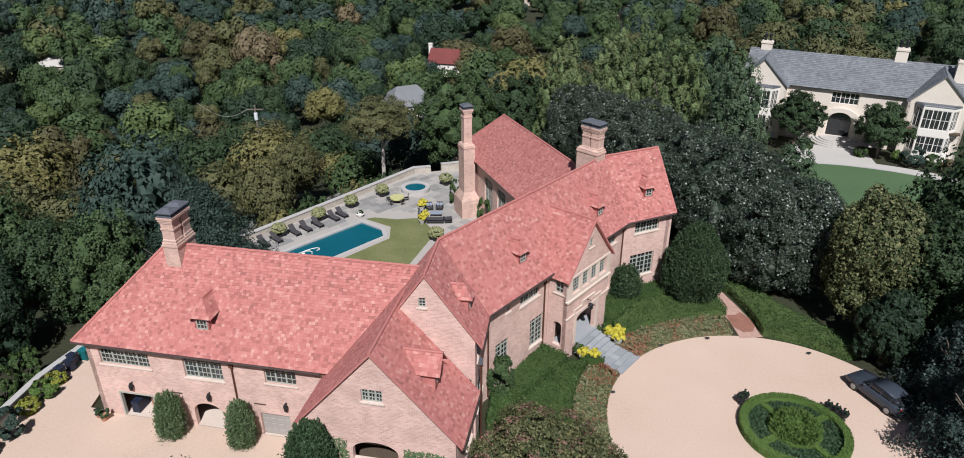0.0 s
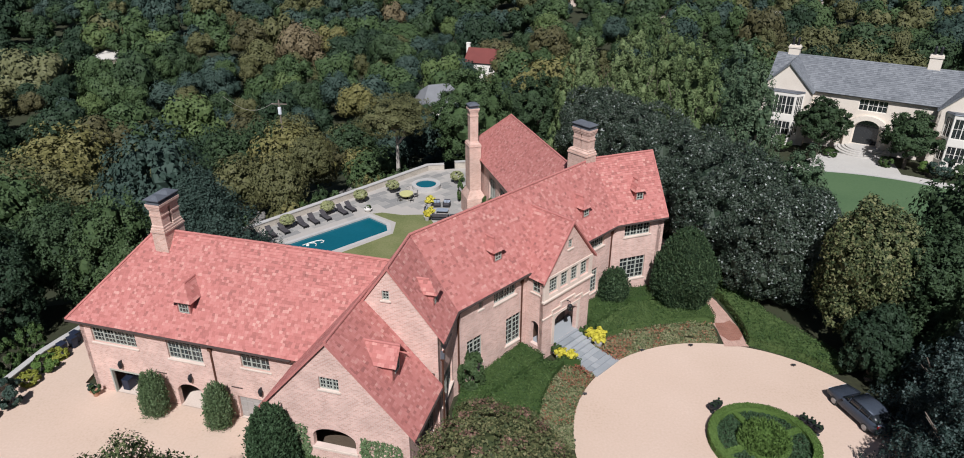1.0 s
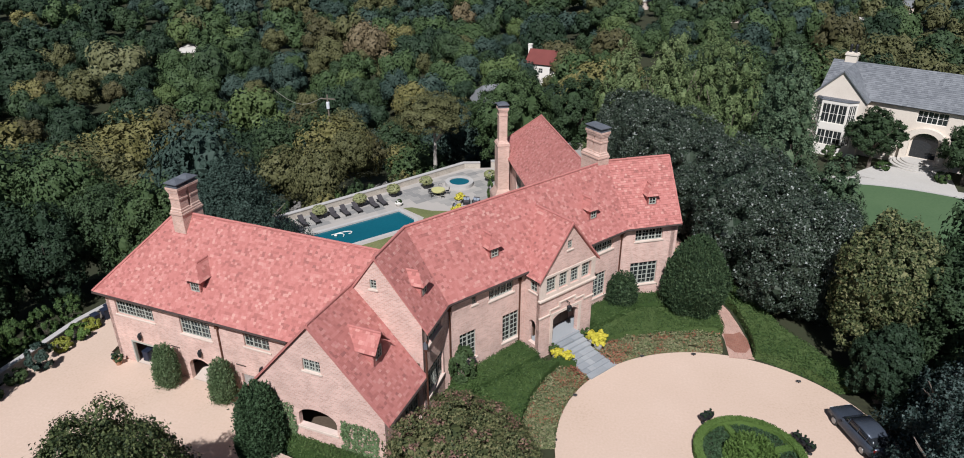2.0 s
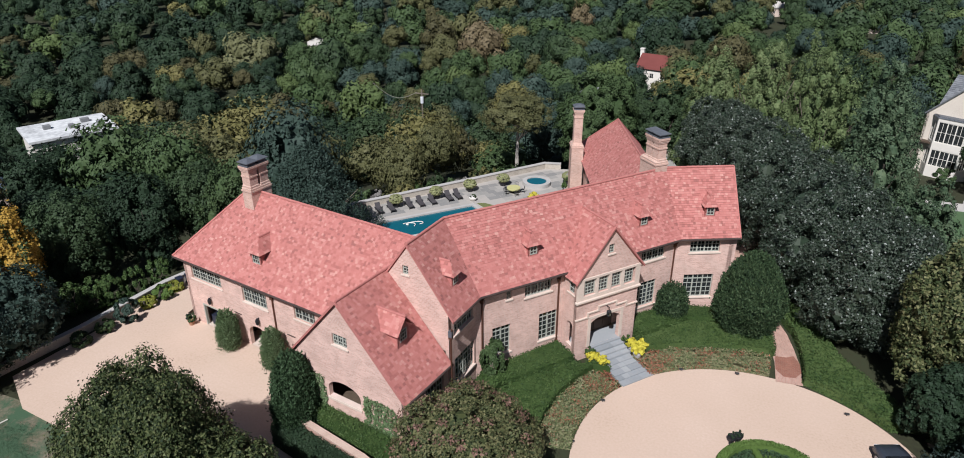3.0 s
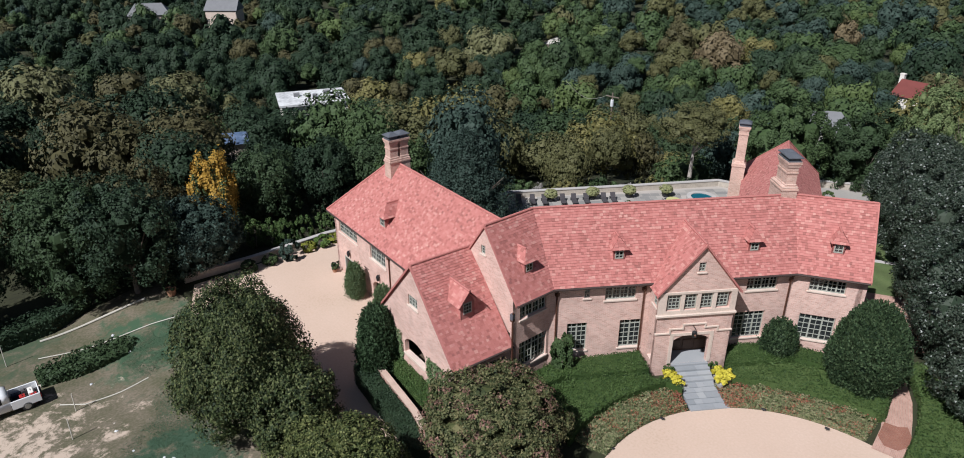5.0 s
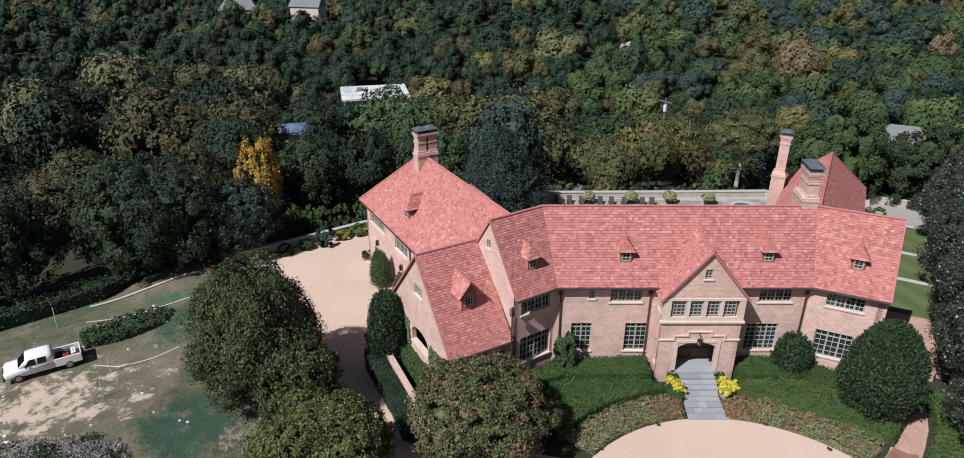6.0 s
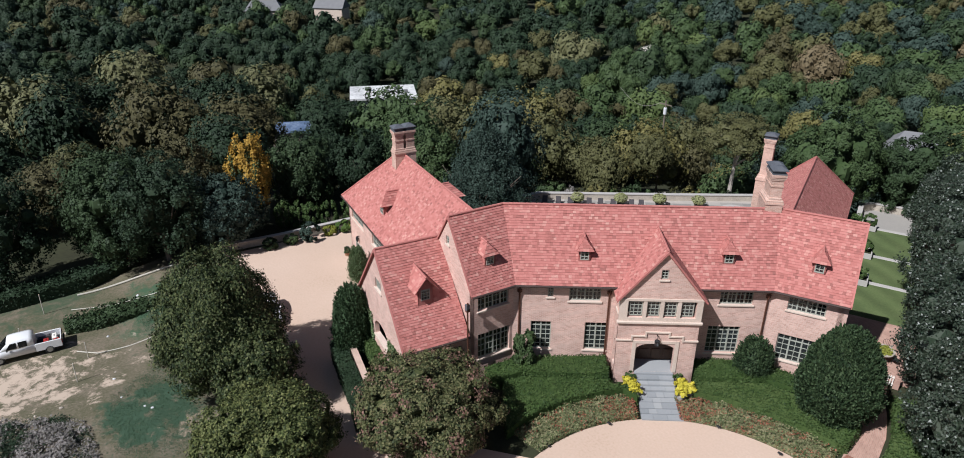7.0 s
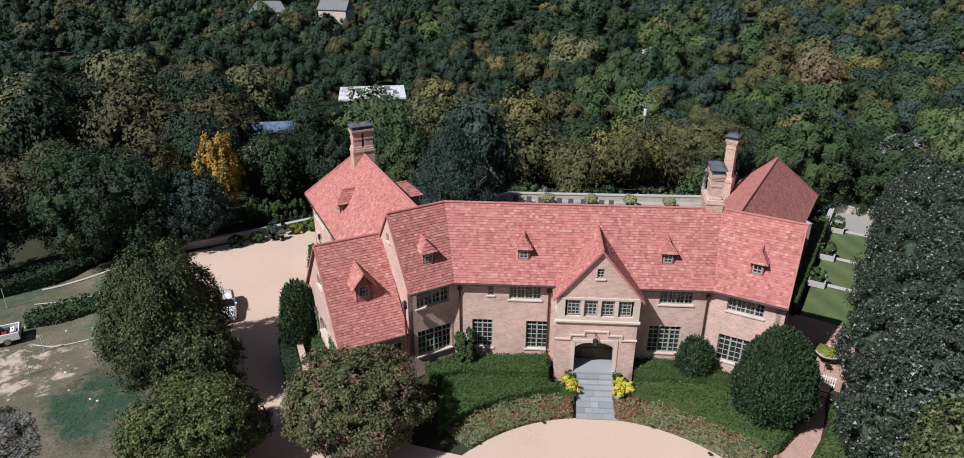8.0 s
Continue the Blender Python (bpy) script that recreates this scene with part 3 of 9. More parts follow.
def dormer(parent, m, slope_z, x, y, z, w, h, rise, deep, hip=True, seed=0, win=0.62):
    """A small roof dormer whose face stands at y from the eave line; slope_z(y) is the roof's height there."""
    def back(zz):
        lo, hi = 0.0, 8.0
        for _ in range(30):
            mid = (lo + hi) / 2
            lo, hi = (mid, hi) if slope_z(mid) < zz else (lo, mid)
        return lo
    zb = slope_z(y) - 0.1
    yt = back(z + h)
    bm = bmesh.new()
    for sx in (-1, 1):
        xx = x + sx * w / 2
        f = [bm.verts.new((xx, y, zb)), bm.verts.new((xx, y, z + h)), bm.verts.new((xx, yt, z + h))]
        g = [bm.verts.new((xx - sx * 0.08, *v.co[1:])) for v in f]
        bm.faces.new(f)
        bm.faces.new(g[::-1])
        bm.faces.new((f[0], f[1], g[1], g[0]))
    ww = w * win
    add_box(bm, x - w / 2, x - ww / 2, y, y + 0.08, zb, z + h - 0.001)
    add_box(bm, x + ww / 2, x + w / 2, y, y + 0.08, zb, z + h - 0.001)
    add_box(bm, x - ww / 2, x + ww / 2, y, y + 0.08, zb, z + 0.06)
    ob = place(part("dormer", bm, RIDGE_TILE, parent, "small tiled roof dormer with a casement window"), m)
    add_window(ob, pose(0, y, 0), x - ww / 2, x + ww / 2, z + 0.06, z + h - 0.02, 3 if w > 1 else 2, 3, deep=-0.03, sill=False, flat=True)
    e, zt = (0.2 if w < 1 else 0.33), z + h
    peak = zt + rise
    yp = back(peak)
    yf = y + (w / 2 + e) * 0.6 if hip else y - e
    ye = back(zt - 0.05)
    for sx in (-1, 1):
        a, c = (x + sx * (w / 2 + e), y - e, zt - 0.1), (x + sx * (w / 2 + e), ye, zt - 0.1)
        p, q = (x, yp, peak), (x, yf, peak)
        quad = [c, a, q, p] if sx < 0 else [a, c, p, q]
        part("dormer_roof", tile_mesh("dormer_roof", quad, TILE, 0.26, 0.24, seed + sx), None, ob)
        bm = bmesh.new()
        bm.faces.new([bm.verts.new(v) for v in quad])
        part("dormer_boarding", bm, UNDER, ob)
    if hip:
        tri = [(x - w / 2 - e, y - e, zt - 0.1), (x + w / 2 + e, y - e, zt - 0.1), (x, yf, peak)]
        part("dormer_roof", tile_mesh("dormer_roof", tri, TILE, 0.26, 0.24, seed + 5), None, ob)
        bm = bmesh.new()
        bm.faces.new([bm.verts.new(v) for v in tri])
        part("dormer_boarding", bm, UNDER, ob)
    else:
        bm = bmesh.new()
        bm.faces.new([bm.verts.new(v) for v in ((x - w / 2, y, zt - 0.05), (x + w / 2, y, zt - 0.05), (x, y, peak - 0.12))])
        part("dormer_gable", bm, RIDGE_TILE, ob)
    ridge_caps(ob, (x, yf, peak), (x, yp, peak), seed)
    return ob


def square_stack(bm, cx, cy, w, d, rings, cap=True):
    """A rectangular shaft whose size changes up its height: rings of (growth, z)."""
    rows = [[bm.verts.new((cx + sx * (w / 2 + g), cy + sy * (d / 2 + g), z)) for sx, sy in ((-1, -1), (1, -1), (1, 1), (-1, 1))] for g, z in rings]
    for a, c in zip(rows, rows[1:]):
        for k in range(4):
            bm.faces.new((a[k], a[(k + 1) % 4], c[(k + 1) % 4], c[k]))
    bm.faces.new(rows[0][::-1])
    bm.faces.new(rows[-1])


def chimney(parent, x, y, turn, z0, base, flues, z_base, z_top, label, foot=None):
    """A brick stack: a base block with its weathering, banded flue shafts and dark metal caps."""
    m = pose(x, y, 0, 0, 0, turn)
    bw, bd = base
    bm = bmesh.new()
    rings = [(0, z0), (0, z_base - 0.3), (0.06, z_base - 0.3), (0.06, z_base - 0.16), (0, z_base - 0.16), (0, z_base), (-0.14, z_base + 0.14)]
    if foot:
        rings = [(foot[0], z0), (foot[0], foot[1]), (0, foot[1] + 0.9)] + rings[1:]
    square_stack(bm, 0, 0, bw, bd, rings)
    bm.normal_update()
    uv_boxes(bm)
    stack = place(part("chimney", bm, CHIMNEY_BRICK, parent, label), m)
    for fx, fy, fw, fd in flues:
        bm = bmesh.new()
        zb, zt = z_base, z_top
        square_stack(bm, fx, fy, fw, fd, [(0.05, zb), (0.05, zb + 0.2), (0, zb + 0.25), (0, zt - 0.95), (0.05, zt - 0.95), (0.05, zt - 0.83), (0, zt - 0.83), (0, zt - 0.45),
                                          (0.05, zt - 0.45), (0.05, zt - 0.32), (0.1, zt - 0.32), (0.1, zt - 0.18), (0.14, zt - 0.18), (0.14, zt)])
        bm.normal_update()
        uv_boxes(bm)
        part("flue", bm, CHIMNEY_BRICK, stack)
        bm = bmesh.new()
        square_stack(bm, fx, fy, fw, fd, [(0.1, zt), (0.1, zt + 0.1), (0.0, zt + 0.1), (0.0, zt + 0.3), (0.17, zt + 0.3), (0.17, zt + 0.36), (-0.25, zt + 0.58)])
        part("cap", bm, LEAD, stack, "dark lead chimney cap")
    return stack


# ---------- the mansion ----------
mansion = thing("mansion", "large pale pink brick country house with steep red clay tile roofs", "house")
EAVE_Z, RIDGE_Z, HALF = 7.4, 12.3, 3.5
EAVES = [Vector((0.04, 35.15)), Vector((0.5, 38.7)), Vector((12.5, 52.93)), Vector((17.0, 55.0))]


def offset_line(pts, d):
    """The line moved d to its left, with mitred corners."""
    out = []
    for i, p in enumerate(pts):
        dirs = [(pts[j + 1] - pts[j]).normalized() for j in (i - 1, i) if 0 <= j < len(pts) - 1]
        normals = [Vector((-v.y, v.x)) for v in dirs]
        m = sum(normals, Vector((0, 0))).normalized()
        out.append(p + m * (d / m.dot(normals[0])))
    return out


RIDGES, BACKS = offset_line(EAVES, HALF), offset_line(EAVES, 2 * HALF)
WALLS_F, WALLS_B = offset_line(EAVES, 0.45), offset_line(EAVES, 2 * HALF - 0.45)


def v3(p, z):
    return (p.x, p.y, z)


def main_slope(y):
    return EAVE_Z + y * (RIDGE_Z - EAVE_Z) / HALF


for i in range(3):
    a, c, r, q = EAVES[i], EAVES[i + 1], RIDGES[i + 1], RIDGES[i]
    roof_slope(mansion, [v3(a, EAVE_Z), v3(c, EAVE_Z), v3(r, RIDGE_Z), v3(q, RIDGE_Z)], 10 + i, "red clay tile roof slope")
    roof_slope(mansion, [v3(BACKS[i + 1], EAVE_Z), v3(BACKS[i], EAVE_Z), v3(q, RIDGE_Z), v3(r, RIDGE_Z)], 20 + i, "red clay tile roof slope")
    ridge_caps(mansion, v3(q, RIDGE_Z + 0.03), v3(r, RIDGE_Z + 0.03), i)
    gutter(mansion, v3(a, EAVE_Z), v3(c, EAVE_Z))

# windows by wall: x0, x1, z0, z1, columns, rows, mullions, curtain
FRONT = [
    [(0.7, 3.3, 5.75, 7.1, 8, 3, 4, 0), (0.7, 3.45, 1.6, 3.75, 8, 4, 4, 0)],
    [(1.25, 2.8, 1.6, 4.05, 4, 6, 2, 0), (5.33, 7.0, 1.6, 4.05, 4, 6, 2, 0), (2.42, 2.85, 6.2, 7.05, 2, 3, 1, 0), (4.0, 6.35, 5.9, 7.05, 8, 3, 4, 0),
     (15.02, 17.45, 5.9, 7.05, 8, 3, 4, 0), (14.5, 16.9, 1.65, 4.0, 6, 6, 3, 1)],
    [(1.05, 3.58, 5.9, 6.95, 8, 3, 4, 0), (0.85, 3.4, 1.6, 3.8, 6, 5, 3, 0)],
]
for i in range(3):
    a, c = WALLS_F[i], WALLS_F[i + 1]
    d = (c - a)
    m = wall_frame(a.x, a.y, d.x, d.y)
    off = (a - EAVES[i]).dot(d.normalized())
    opens = [(x0 - off, x1 - off, z0, z1) for x0, x1, z0, z1, *_ in FRONT[i]]
    prof = [(0, -2.5), (d.length, -2.5), (d.length, EAVE_Z + 0.25), (0, EAVE_Z + 0.25)]
    place(part("wall", wall_mesh("wall", prof, opens, 0.35, BRICK), None, mansion, "pale pink brick wall"), m)
    for (x0, x1, z0, z1), (*_, cols, rows, mull, cur) in zip(opens, FRONT[i]):
        add_window(mansion, m, x0, x1, z0, z1, cols, rows, mull, curtain=bool(cur))
    a, c = WALLS_B[i + 1], WALLS_B[i]
    d = (c - a)
    prof = [(0, -2.5), (d.length, -2.5), (d.length, EAVE_Z + 0.25), (0, EAVE_Z + 0.25)]
    place(part("wall", wall_mesh("wall", prof, [], 0.35, BRICK), None, mansion, "pale pink brick wall"), wall_frame(a.x, a.y, d.x, d.y))
    inner_f, inner_b = offset_line(EAVES, 0.7), offset_line(EAVES, 2 * HALF - 0.7)
    quad = [v3(p, 4.85) for p in (inner_f[i], inner_f[i + 1], inner_b[i + 1], inner_b[i])]
    for z in (1.0, 4.85):
        bm = bmesh.new()
        f = bm.faces.new([bm.verts.new((p[0], p[1], z)) for p in quad])
        ext = bmesh.ops.extrude_face_region(bm, geom=[f])["geom"]
        bmesh.ops.translate(bm, vec=(0, 0, -0.25), verts=[v for v in ext if isinstance(v, bmesh.types.BMVert)])
        part("floor_slab", bm, ROOM, mansion)


def gable_wall(a, c, z_eave, z_top, opens, lo=-2.5, inset=0.45, thick=0.35, slack=0.12):
    """A gabled end wall from a to c (its outside on the right hand), under roof edges that overhang it by inset."""
    d = c - a
    w = d.length
    k = (z_top - z_eave) / (w / 2)
    m = wall_frame(a.x, a.y, d.x, d.y)
    ze = z_eave + k * inset - slack
    prof = [(inset, lo), (w - inset, lo), (w - inset, ze), (w / 2, z_top - slack), (inset, ze)]
    place(part("wall", wall_mesh("wall", prof, opens, thick, BRICK), None, mansion, "pale pink brick gable wall"), m)
    return m


def verge(a, c, out, drop=0.2):
    """A thin dark board and tile edge down a gable."""
    bm = bmesh.new()
    a, c = Vector(a), Vector(c)
    o = Vector((out[0], out[1], 0)).normalized()
    for y0, y1, z0, z1 in ((0.0, 0.1, -drop, 0.08),):
        q = [a + o * y0 + Vector((0, 0, z0)), a + o * y1 + Vector((0, 0, z0)), a + o * y1 + Vector((0, 0, z1)), a + o * y0 + Vector((0, 0, z1))]
        r = [p + (c - a) for p in q]
        vs = [bm.verts.new(p) for p in q + r]
        for f in ((0, 1, 2, 3), (7, 6, 5, 4), (0, 4, 5, 1), (1, 5, 6, 2), (2, 6, 7, 3), (3, 7, 4, 0)):
            bm.faces.new([vs[k] for k in f])
    return part("verge", bm, RIDGE_TILE, mansion)


# the tall gable and the far gable of the main range
g0 = (EAVES[1] - EAVES[0]).normalized()
m_big = gable_wall(BACKS[0] + g0 * 0.03, EAVES[0] + g0 * 0.03, EAVE_Z, RIDGE_Z, [(HALF - 0.45, HALF + 0.02, 10.0, 10.68)])
add_window(mansion, m_big, HALF - 0.45, HALF + 0.02, 10.0, 10.68, 2, 3, deep=0.08)
for p in (EAVES[0], BACKS[0]):
    verge(v3(p, EAVE_Z), v3(RIDGES[0], RIDGE_Z), -g0, 0.12)
g3 = (EAVES[3] - EAVES[2]).normalized()
gable_wall(EAVES[3] - g3 * 0.25, BACKS[3] - g3 * 0.25, EAVE_Z, RIDGE_Z, [])
for p in (EAVES[3], BACKS[3]):
    verge(v3(p, EAVE_Z), v3(RIDGES[3], RIDGE_Z), g3, 0.12)

# ---------- entrance block ----------
MD = (EAVES[2] - EAVES[1]).normalized()
MN = Vector((MD.y, -MD.x))


def mid(t, n):
    return EAVES[1] + MD * t + MN * n


ENT_L, ENT_R, ENT_N = 7.2, 13.6, 1.3
ent_c = (ENT_L + ENT_R) / 2
ENT_Z, ENT_TOP = 7.1, 11.05
for s, (t0, t1) in enumerate(((ENT_L, ent_c), (ENT_R, ent_c))):
    back_n = -((ENT_TOP - EAVE_Z) / (RIDGE_Z - EAVE_Z)) * HALF - 0.3
    f0, b0 = v3(mid(t0, ENT_N + 0.15), ENT_Z), v3(mid(t0, -0.6), ENT_Z)
    f1, b1 = v3(mid(t1, ENT_N + 0.15), ENT_TOP), v3(mid(t1, back_n), ENT_TOP)
    roof_slope(mansion, [b0, f0, f1, b1] if s == 0 else [f0, b0, b1, f1], 31 + s, "red clay tile roof slope")
    verge(f0, f1, MN, 0.12)
ridge_caps(mansion, v3(mid(ent_c, ENT_N + 0.1), ENT_TOP + 0.03), v3(mid(ent_c, back_n), ENT_TOP + 0.03), 5)
ent = mid(ENT_L, ENT_N)
m_ent = wall_frame(ent.x, ent.y, MD.x, MD.y)
W = ENT_R - ENT_L
k = (ENT_TOP - ENT_Z) / (W / 2)
inset = 0.3
door = (1.72, 4.55, 1.0, 3.5, 0.55)
wide = (0.85, 5.7, 5.72, 7.08)
small = (W / 2 - 0.27, W / 2 + 0.25, 8.85, 9.6)
prof = [(inset, -0.5), (W - inset, -0.5), (W - inset, ENT_Z + k * inset - 0.14), (W / 2, ENT_TOP - 0.14), (inset, ENT_Z + k * inset - 0.14)]
place(part("wall", wall_mesh("wall", prof, [door, wide, small], 0.35, BRICK), None, mansion, "pale pink brick entrance gable"), m_ent)
for j in range(4):
    x0 = wide[0] + 0.06 + j * (wide[1] - wide[0]) / 4
    add_window(mansion, m_ent, x0 + 0.09, x0 + (wide[1] - wide[0]) / 4 - 0.21, wide[2] + 0.08, wide[3] - 0.1, 3, 4, curtain=True, sill=False, deep=0.12)
add_window(mansion, m_ent, *small, 2, 3, deep=0.1)
# side walls of the block
for t0, t1, n0, n1 in ((ENT_L + inset, 0, -0.4, ENT_N), (ENT_R - inset, 0, ENT_N, -0.4)):
    p, q = mid(t0, n0), mid(t0, n1)
    d = q - p
    side_open = [(0.55, 1.3, 1.2, 3.3, 0.3)] if n0 < n1 else []
    win_open = [(0.55, 1.3, 5.85, 7.0)] if n0 < n1 else []
    prof = [(0, -0.5), (d.length - 0.002, -0.5), (d.length - 0.002, ENT_Z + 0.2), (0, ENT_Z + 0.2)]
    mm = wall_frame(p.x, p.y, d.x, d.y)
    place(part("wall", wall_mesh("wall", prof, side_open + win_open, 0.33, BRICK), None, mansion, "pale pink brick wall"), mm)
    for o in win_open:
        add_window(mansion, mm, *o, 2, 3, deep=0.1)
# stone dressings
bm = bmesh.new()
y = -0.07
add_box(bm, inset - 0.06, W - inset + 0.06, y, 0.1, 7.09, 7.3, 0.015)
add_box(bm, inset - 0.04, wide[0] - 0.001, y + 0.02, 0.1, 5.45, 7.085)
add_box(bm, wide[1] + 0.001, W - inset + 0.04, y + 0.02, 0.1, 5.45, 7.085)
add_box(bm, wide[0], wide[1], y + 0.02, 0.1, 5.45, 5.715)
for j in range(1, 4):
    x = wide[0] + j * (wide[1] - wide[0]) / 4
    add_box(bm, x - 0.13, x + 0.13, y + 0.03, 0.25, 5.72, 7.085)
add_box(bm, inset - 0.16, W - inset + 0.16, y - 0.12, 0.1, 5.25, 5.44, 0.03)
place(part("stone_surround", bm, STONE, mansion, "carved pale limestone window surround"), m_ent)
bm = bmesh.new()
step = [(0.3 - 0.08, 1.35, 3.72), (1.35, 2.35, 4.08), (2.35, 4.05, 4.42), (4.05, 5.05, 4.08), (5.05, W - 0.22, 3.72)]
for x0, x1, z in step:
    add_box(bm, x0, x1, -0.1, 0.05, z, z + 0.13, 0.015)
for x, z0, z1 in ((1.35, 3.72, 4.21), (2.35, 4.08, 4.55), (4.05, 4.08, 4.55), (5.05, 3.72, 4.21)):
    add_box(bm, x - 0.06, x + 0.06, -0.105, 0.04, z0 + 0.001, z1 - 0.001)
place(part("string_course", bm, STONE, mansion, "stepped pale stone moulding over the door"), m_ent)
bm = bmesh.new()
add_box(bm, door[0] - 0.28, door[0] - 0.002, -0.06, 0.1, 1.0, 3.74)
add_box(bm, door[1] + 0.002, door[1] + 0.28, -0.06, 0.1, 1.0, 3.74)
add_box(bm, door[0] - 0.002, door[1] + 0.002, -0.06, 0.1, 3.505, 3.74)
place(part("door_surround", bm, STONE, mansion, "pale stone door surround"), m_ent)
# door spread past the arch so its dark wood stands in for porch shade
front_door = place(part("front_door", box(1.2, 5.1, 1.56, 1.64, 1.01, 4.4), DOORWOOD, mansion, "dark panelled front door widened across the porch back as its shade"), m_ent)
for x in (1.45, 2.35, 3.25, 4.15):
    for z in (1.2, 2.2, 3.2):
        part("door_panel", box(x, x + 0.7, 1.51, 1.57, z, z + 0.8, 0.02), DOORWOOD, front_door)
place(part("porch_floor", box(0.66, W - 0.66, 0.004, 3.06, 0.75, 1.006), FLAG, mansion, "grey stone porch floor"), m_ent)
place(part("porch_ceiling", box(0.66, W - 0.66, 0.36, 3.06, 4.6, 4.8), ROOM, mansion), m_ent)
bm = bmesh.new()
add_tube(bm, [(W / 2 - 0.05, -0.35, 4.3), (W / 2 - 0.05, -0.35, 4.0)], [0.02, 0.02], 6)
add_box(bm, W / 2 - 0.07, W / 2 - 0.03, -0.36, 0.0, 4.28, 4.33)
for z, r0, r1 in ((3.98, 0.05, 0.2), (3.86, 0.2, 0.2), (3.5, 0.16, 0.06)):
    add_tube(bm, [(W / 2 - 0.05, -0.35, z + 0.1), (W / 2 - 0.05, -0.35, z)], [r0, r1], 6)
for a in range(6):
    x, y = W / 2 - 0.05 + 0.17 * math.cos(a * math.pi / 3), -0.35 + 0.17 * math.sin(a * math.pi / 3)
    add_box(bm, x - 0.015, x + 0.015, y - 0.015, y + 0.015, 3.55, 4.0)
lamp = place(part("lantern", bm, IRON, mansion, "black iron entrance lantern"), m_ent)
bm = bmesh.new()
add_tube(bm, [(W / 2 - 0.05, -0.35, 3.87), (W / 2 - 0.05, -0.35, 3.58)], [0.18, 0.15], 6)
part("lantern_glass", bm, GLASS, lamp)

for t, n, r in ((6.95, -0.42, 0), (18.45, -0.42, 0), (0.35, -0.42, 0)):
    p = mid(t, n + 0.05)
    downpipe(mansion, p.x, p.y, 0.2, EAVE_Z - 0.05, MN.x * 0.4, MN.y * 0.4)

# dormers of the main range
frames = []
for i in range(3):
    d = (EAVES[i + 1] - EAVES[i]).normalized()
    frames.append(wall_frame(EAVES[i].x, EAVES[i].y, d.x, d.y))
for i, x in ((0, 2.05), (1, 5.0), (1, 15.4), (2, 2.55)):
    dormer(mansion, frames[i], main_slope, x, 1.05, 8.98, 0.85, 0.92, 0.72, 1.5, True, 60 + i, 0.74)

# ---------- garage wing (frame: x along its front, y back, z up) ----------
LU = Vector((0.982, -0.188)).normalized()
LV = Vector((-LU.y, LU.x))
L_O = Vector((-28.3, 39.35))
M_L = wall_frame(L_O.x, L_O.y, LU.x, LU.y)


def lw(u, v):
    return L_O + LU * u + LV * v


LE, LR, LH, L_END = 4.8, 10.64, 4.7, 24.2
roof_slope(mansion, [v3(lw(0, 0), LE), v3(lw(L_END, 0), LE), v3(lw(L_END, LH), LR), v3(lw(5.6, LH), LR)], 41, "red clay tile roof slope")
roof_slope(mansion, [v3(lw(L_END, 2 * LH), LE), v3(lw(0, 2 * LH), LE), v3(lw(5.6, LH), LR), v3(lw(L_END, LH), LR)], 42, "red clay tile roof slope")
roof_slope(mansion, [v3(lw(0, 2 * LH), LE), v3(lw(0, 0), LE), v3(lw(5.6, LH), LR)], 43, "red clay tile hipped roof end")
ridge_caps(mansion, v3(lw(5.6, LH), LR + 0.03), v3(lw(L_END, LH), LR + 0.03), 7)
ridge_caps(mansion, v3(lw(0, 0), LE + 0.05), v3(lw(5.6, LH), LR + 0.05), 8)
ridge_caps(mansion, v3(lw(0, 2 * LH), LE + 0.05), v3(lw(5.6, LH), LR + 0.05), 9)
gutter(mansion, v3(lw(0, 0), LE), v3(lw(18.2, 0), LE))
gutter(mansion, v3(lw(0, 2 * LH), LE), v3(lw(0, 0), LE))
p = lw(0.5, 0.5)
m_lw = wall_frame(p.x, p.y, LU.x, LU.y)
G = 0.5
gar = (2.2 - G, 5.0 - G, COURT_Z, 0.5)
arch = (8.0 - G, 10.2 - G, COURT_Z, 0.42, 0.8)
gar3 = (13.1 - G, 15.3 - G, COURT_Z, 0.3)
lwin = [(1.45, 5.3, 2.85, 4.35, 12, 4, 4), (7.92, 10.8, 2.6, 4.35, 9, 4, 3), (13.9, 16.15, 2.98, 4.35, 6, 3, 3)]
opens = [gar, arch, gar3] + [(a - G, c - G, e, f) for a, c, e, f, *_ in lwin]
prof = [(0, -3.0), (19.5, -3.0), (19.5, LE + 0.45), (0, LE + 0.45)]
place(part("wall", wall_mesh("wall", prof, opens, 0.35, BRICK), None, mansion, "pale pink brick garage wall"), m_lw)
for (a, c, e, f, cols, rows, mull) in lwin:
    add_window(mansion, m_lw, a - G, c - G, e, f, cols, rows, mull, curtain=(cols == 9))
p = lw(0.5, 2 * LH - 0.5)
place(part("wall", wall_mesh("wall", [(0, -3), (2 * LH - 1.0, -3), (2 * LH - 1.0, LE + 0.45), (0, LE + 0.45)], [(2.5, 5.5, 2.85, 4.3)], 0.35, BRICK), None, mansion, "pale pink brick wall"), wall_frame(p.x, p.y, -LV.x, -LV.y))
add_window(mansion, wall_frame(p.x, p.y, -LV.x, -LV.y), 2.5, 5.5, 2.85, 4.3, 9, 3, 3)
p = lw(L_END, 2 * LH - 0.5)
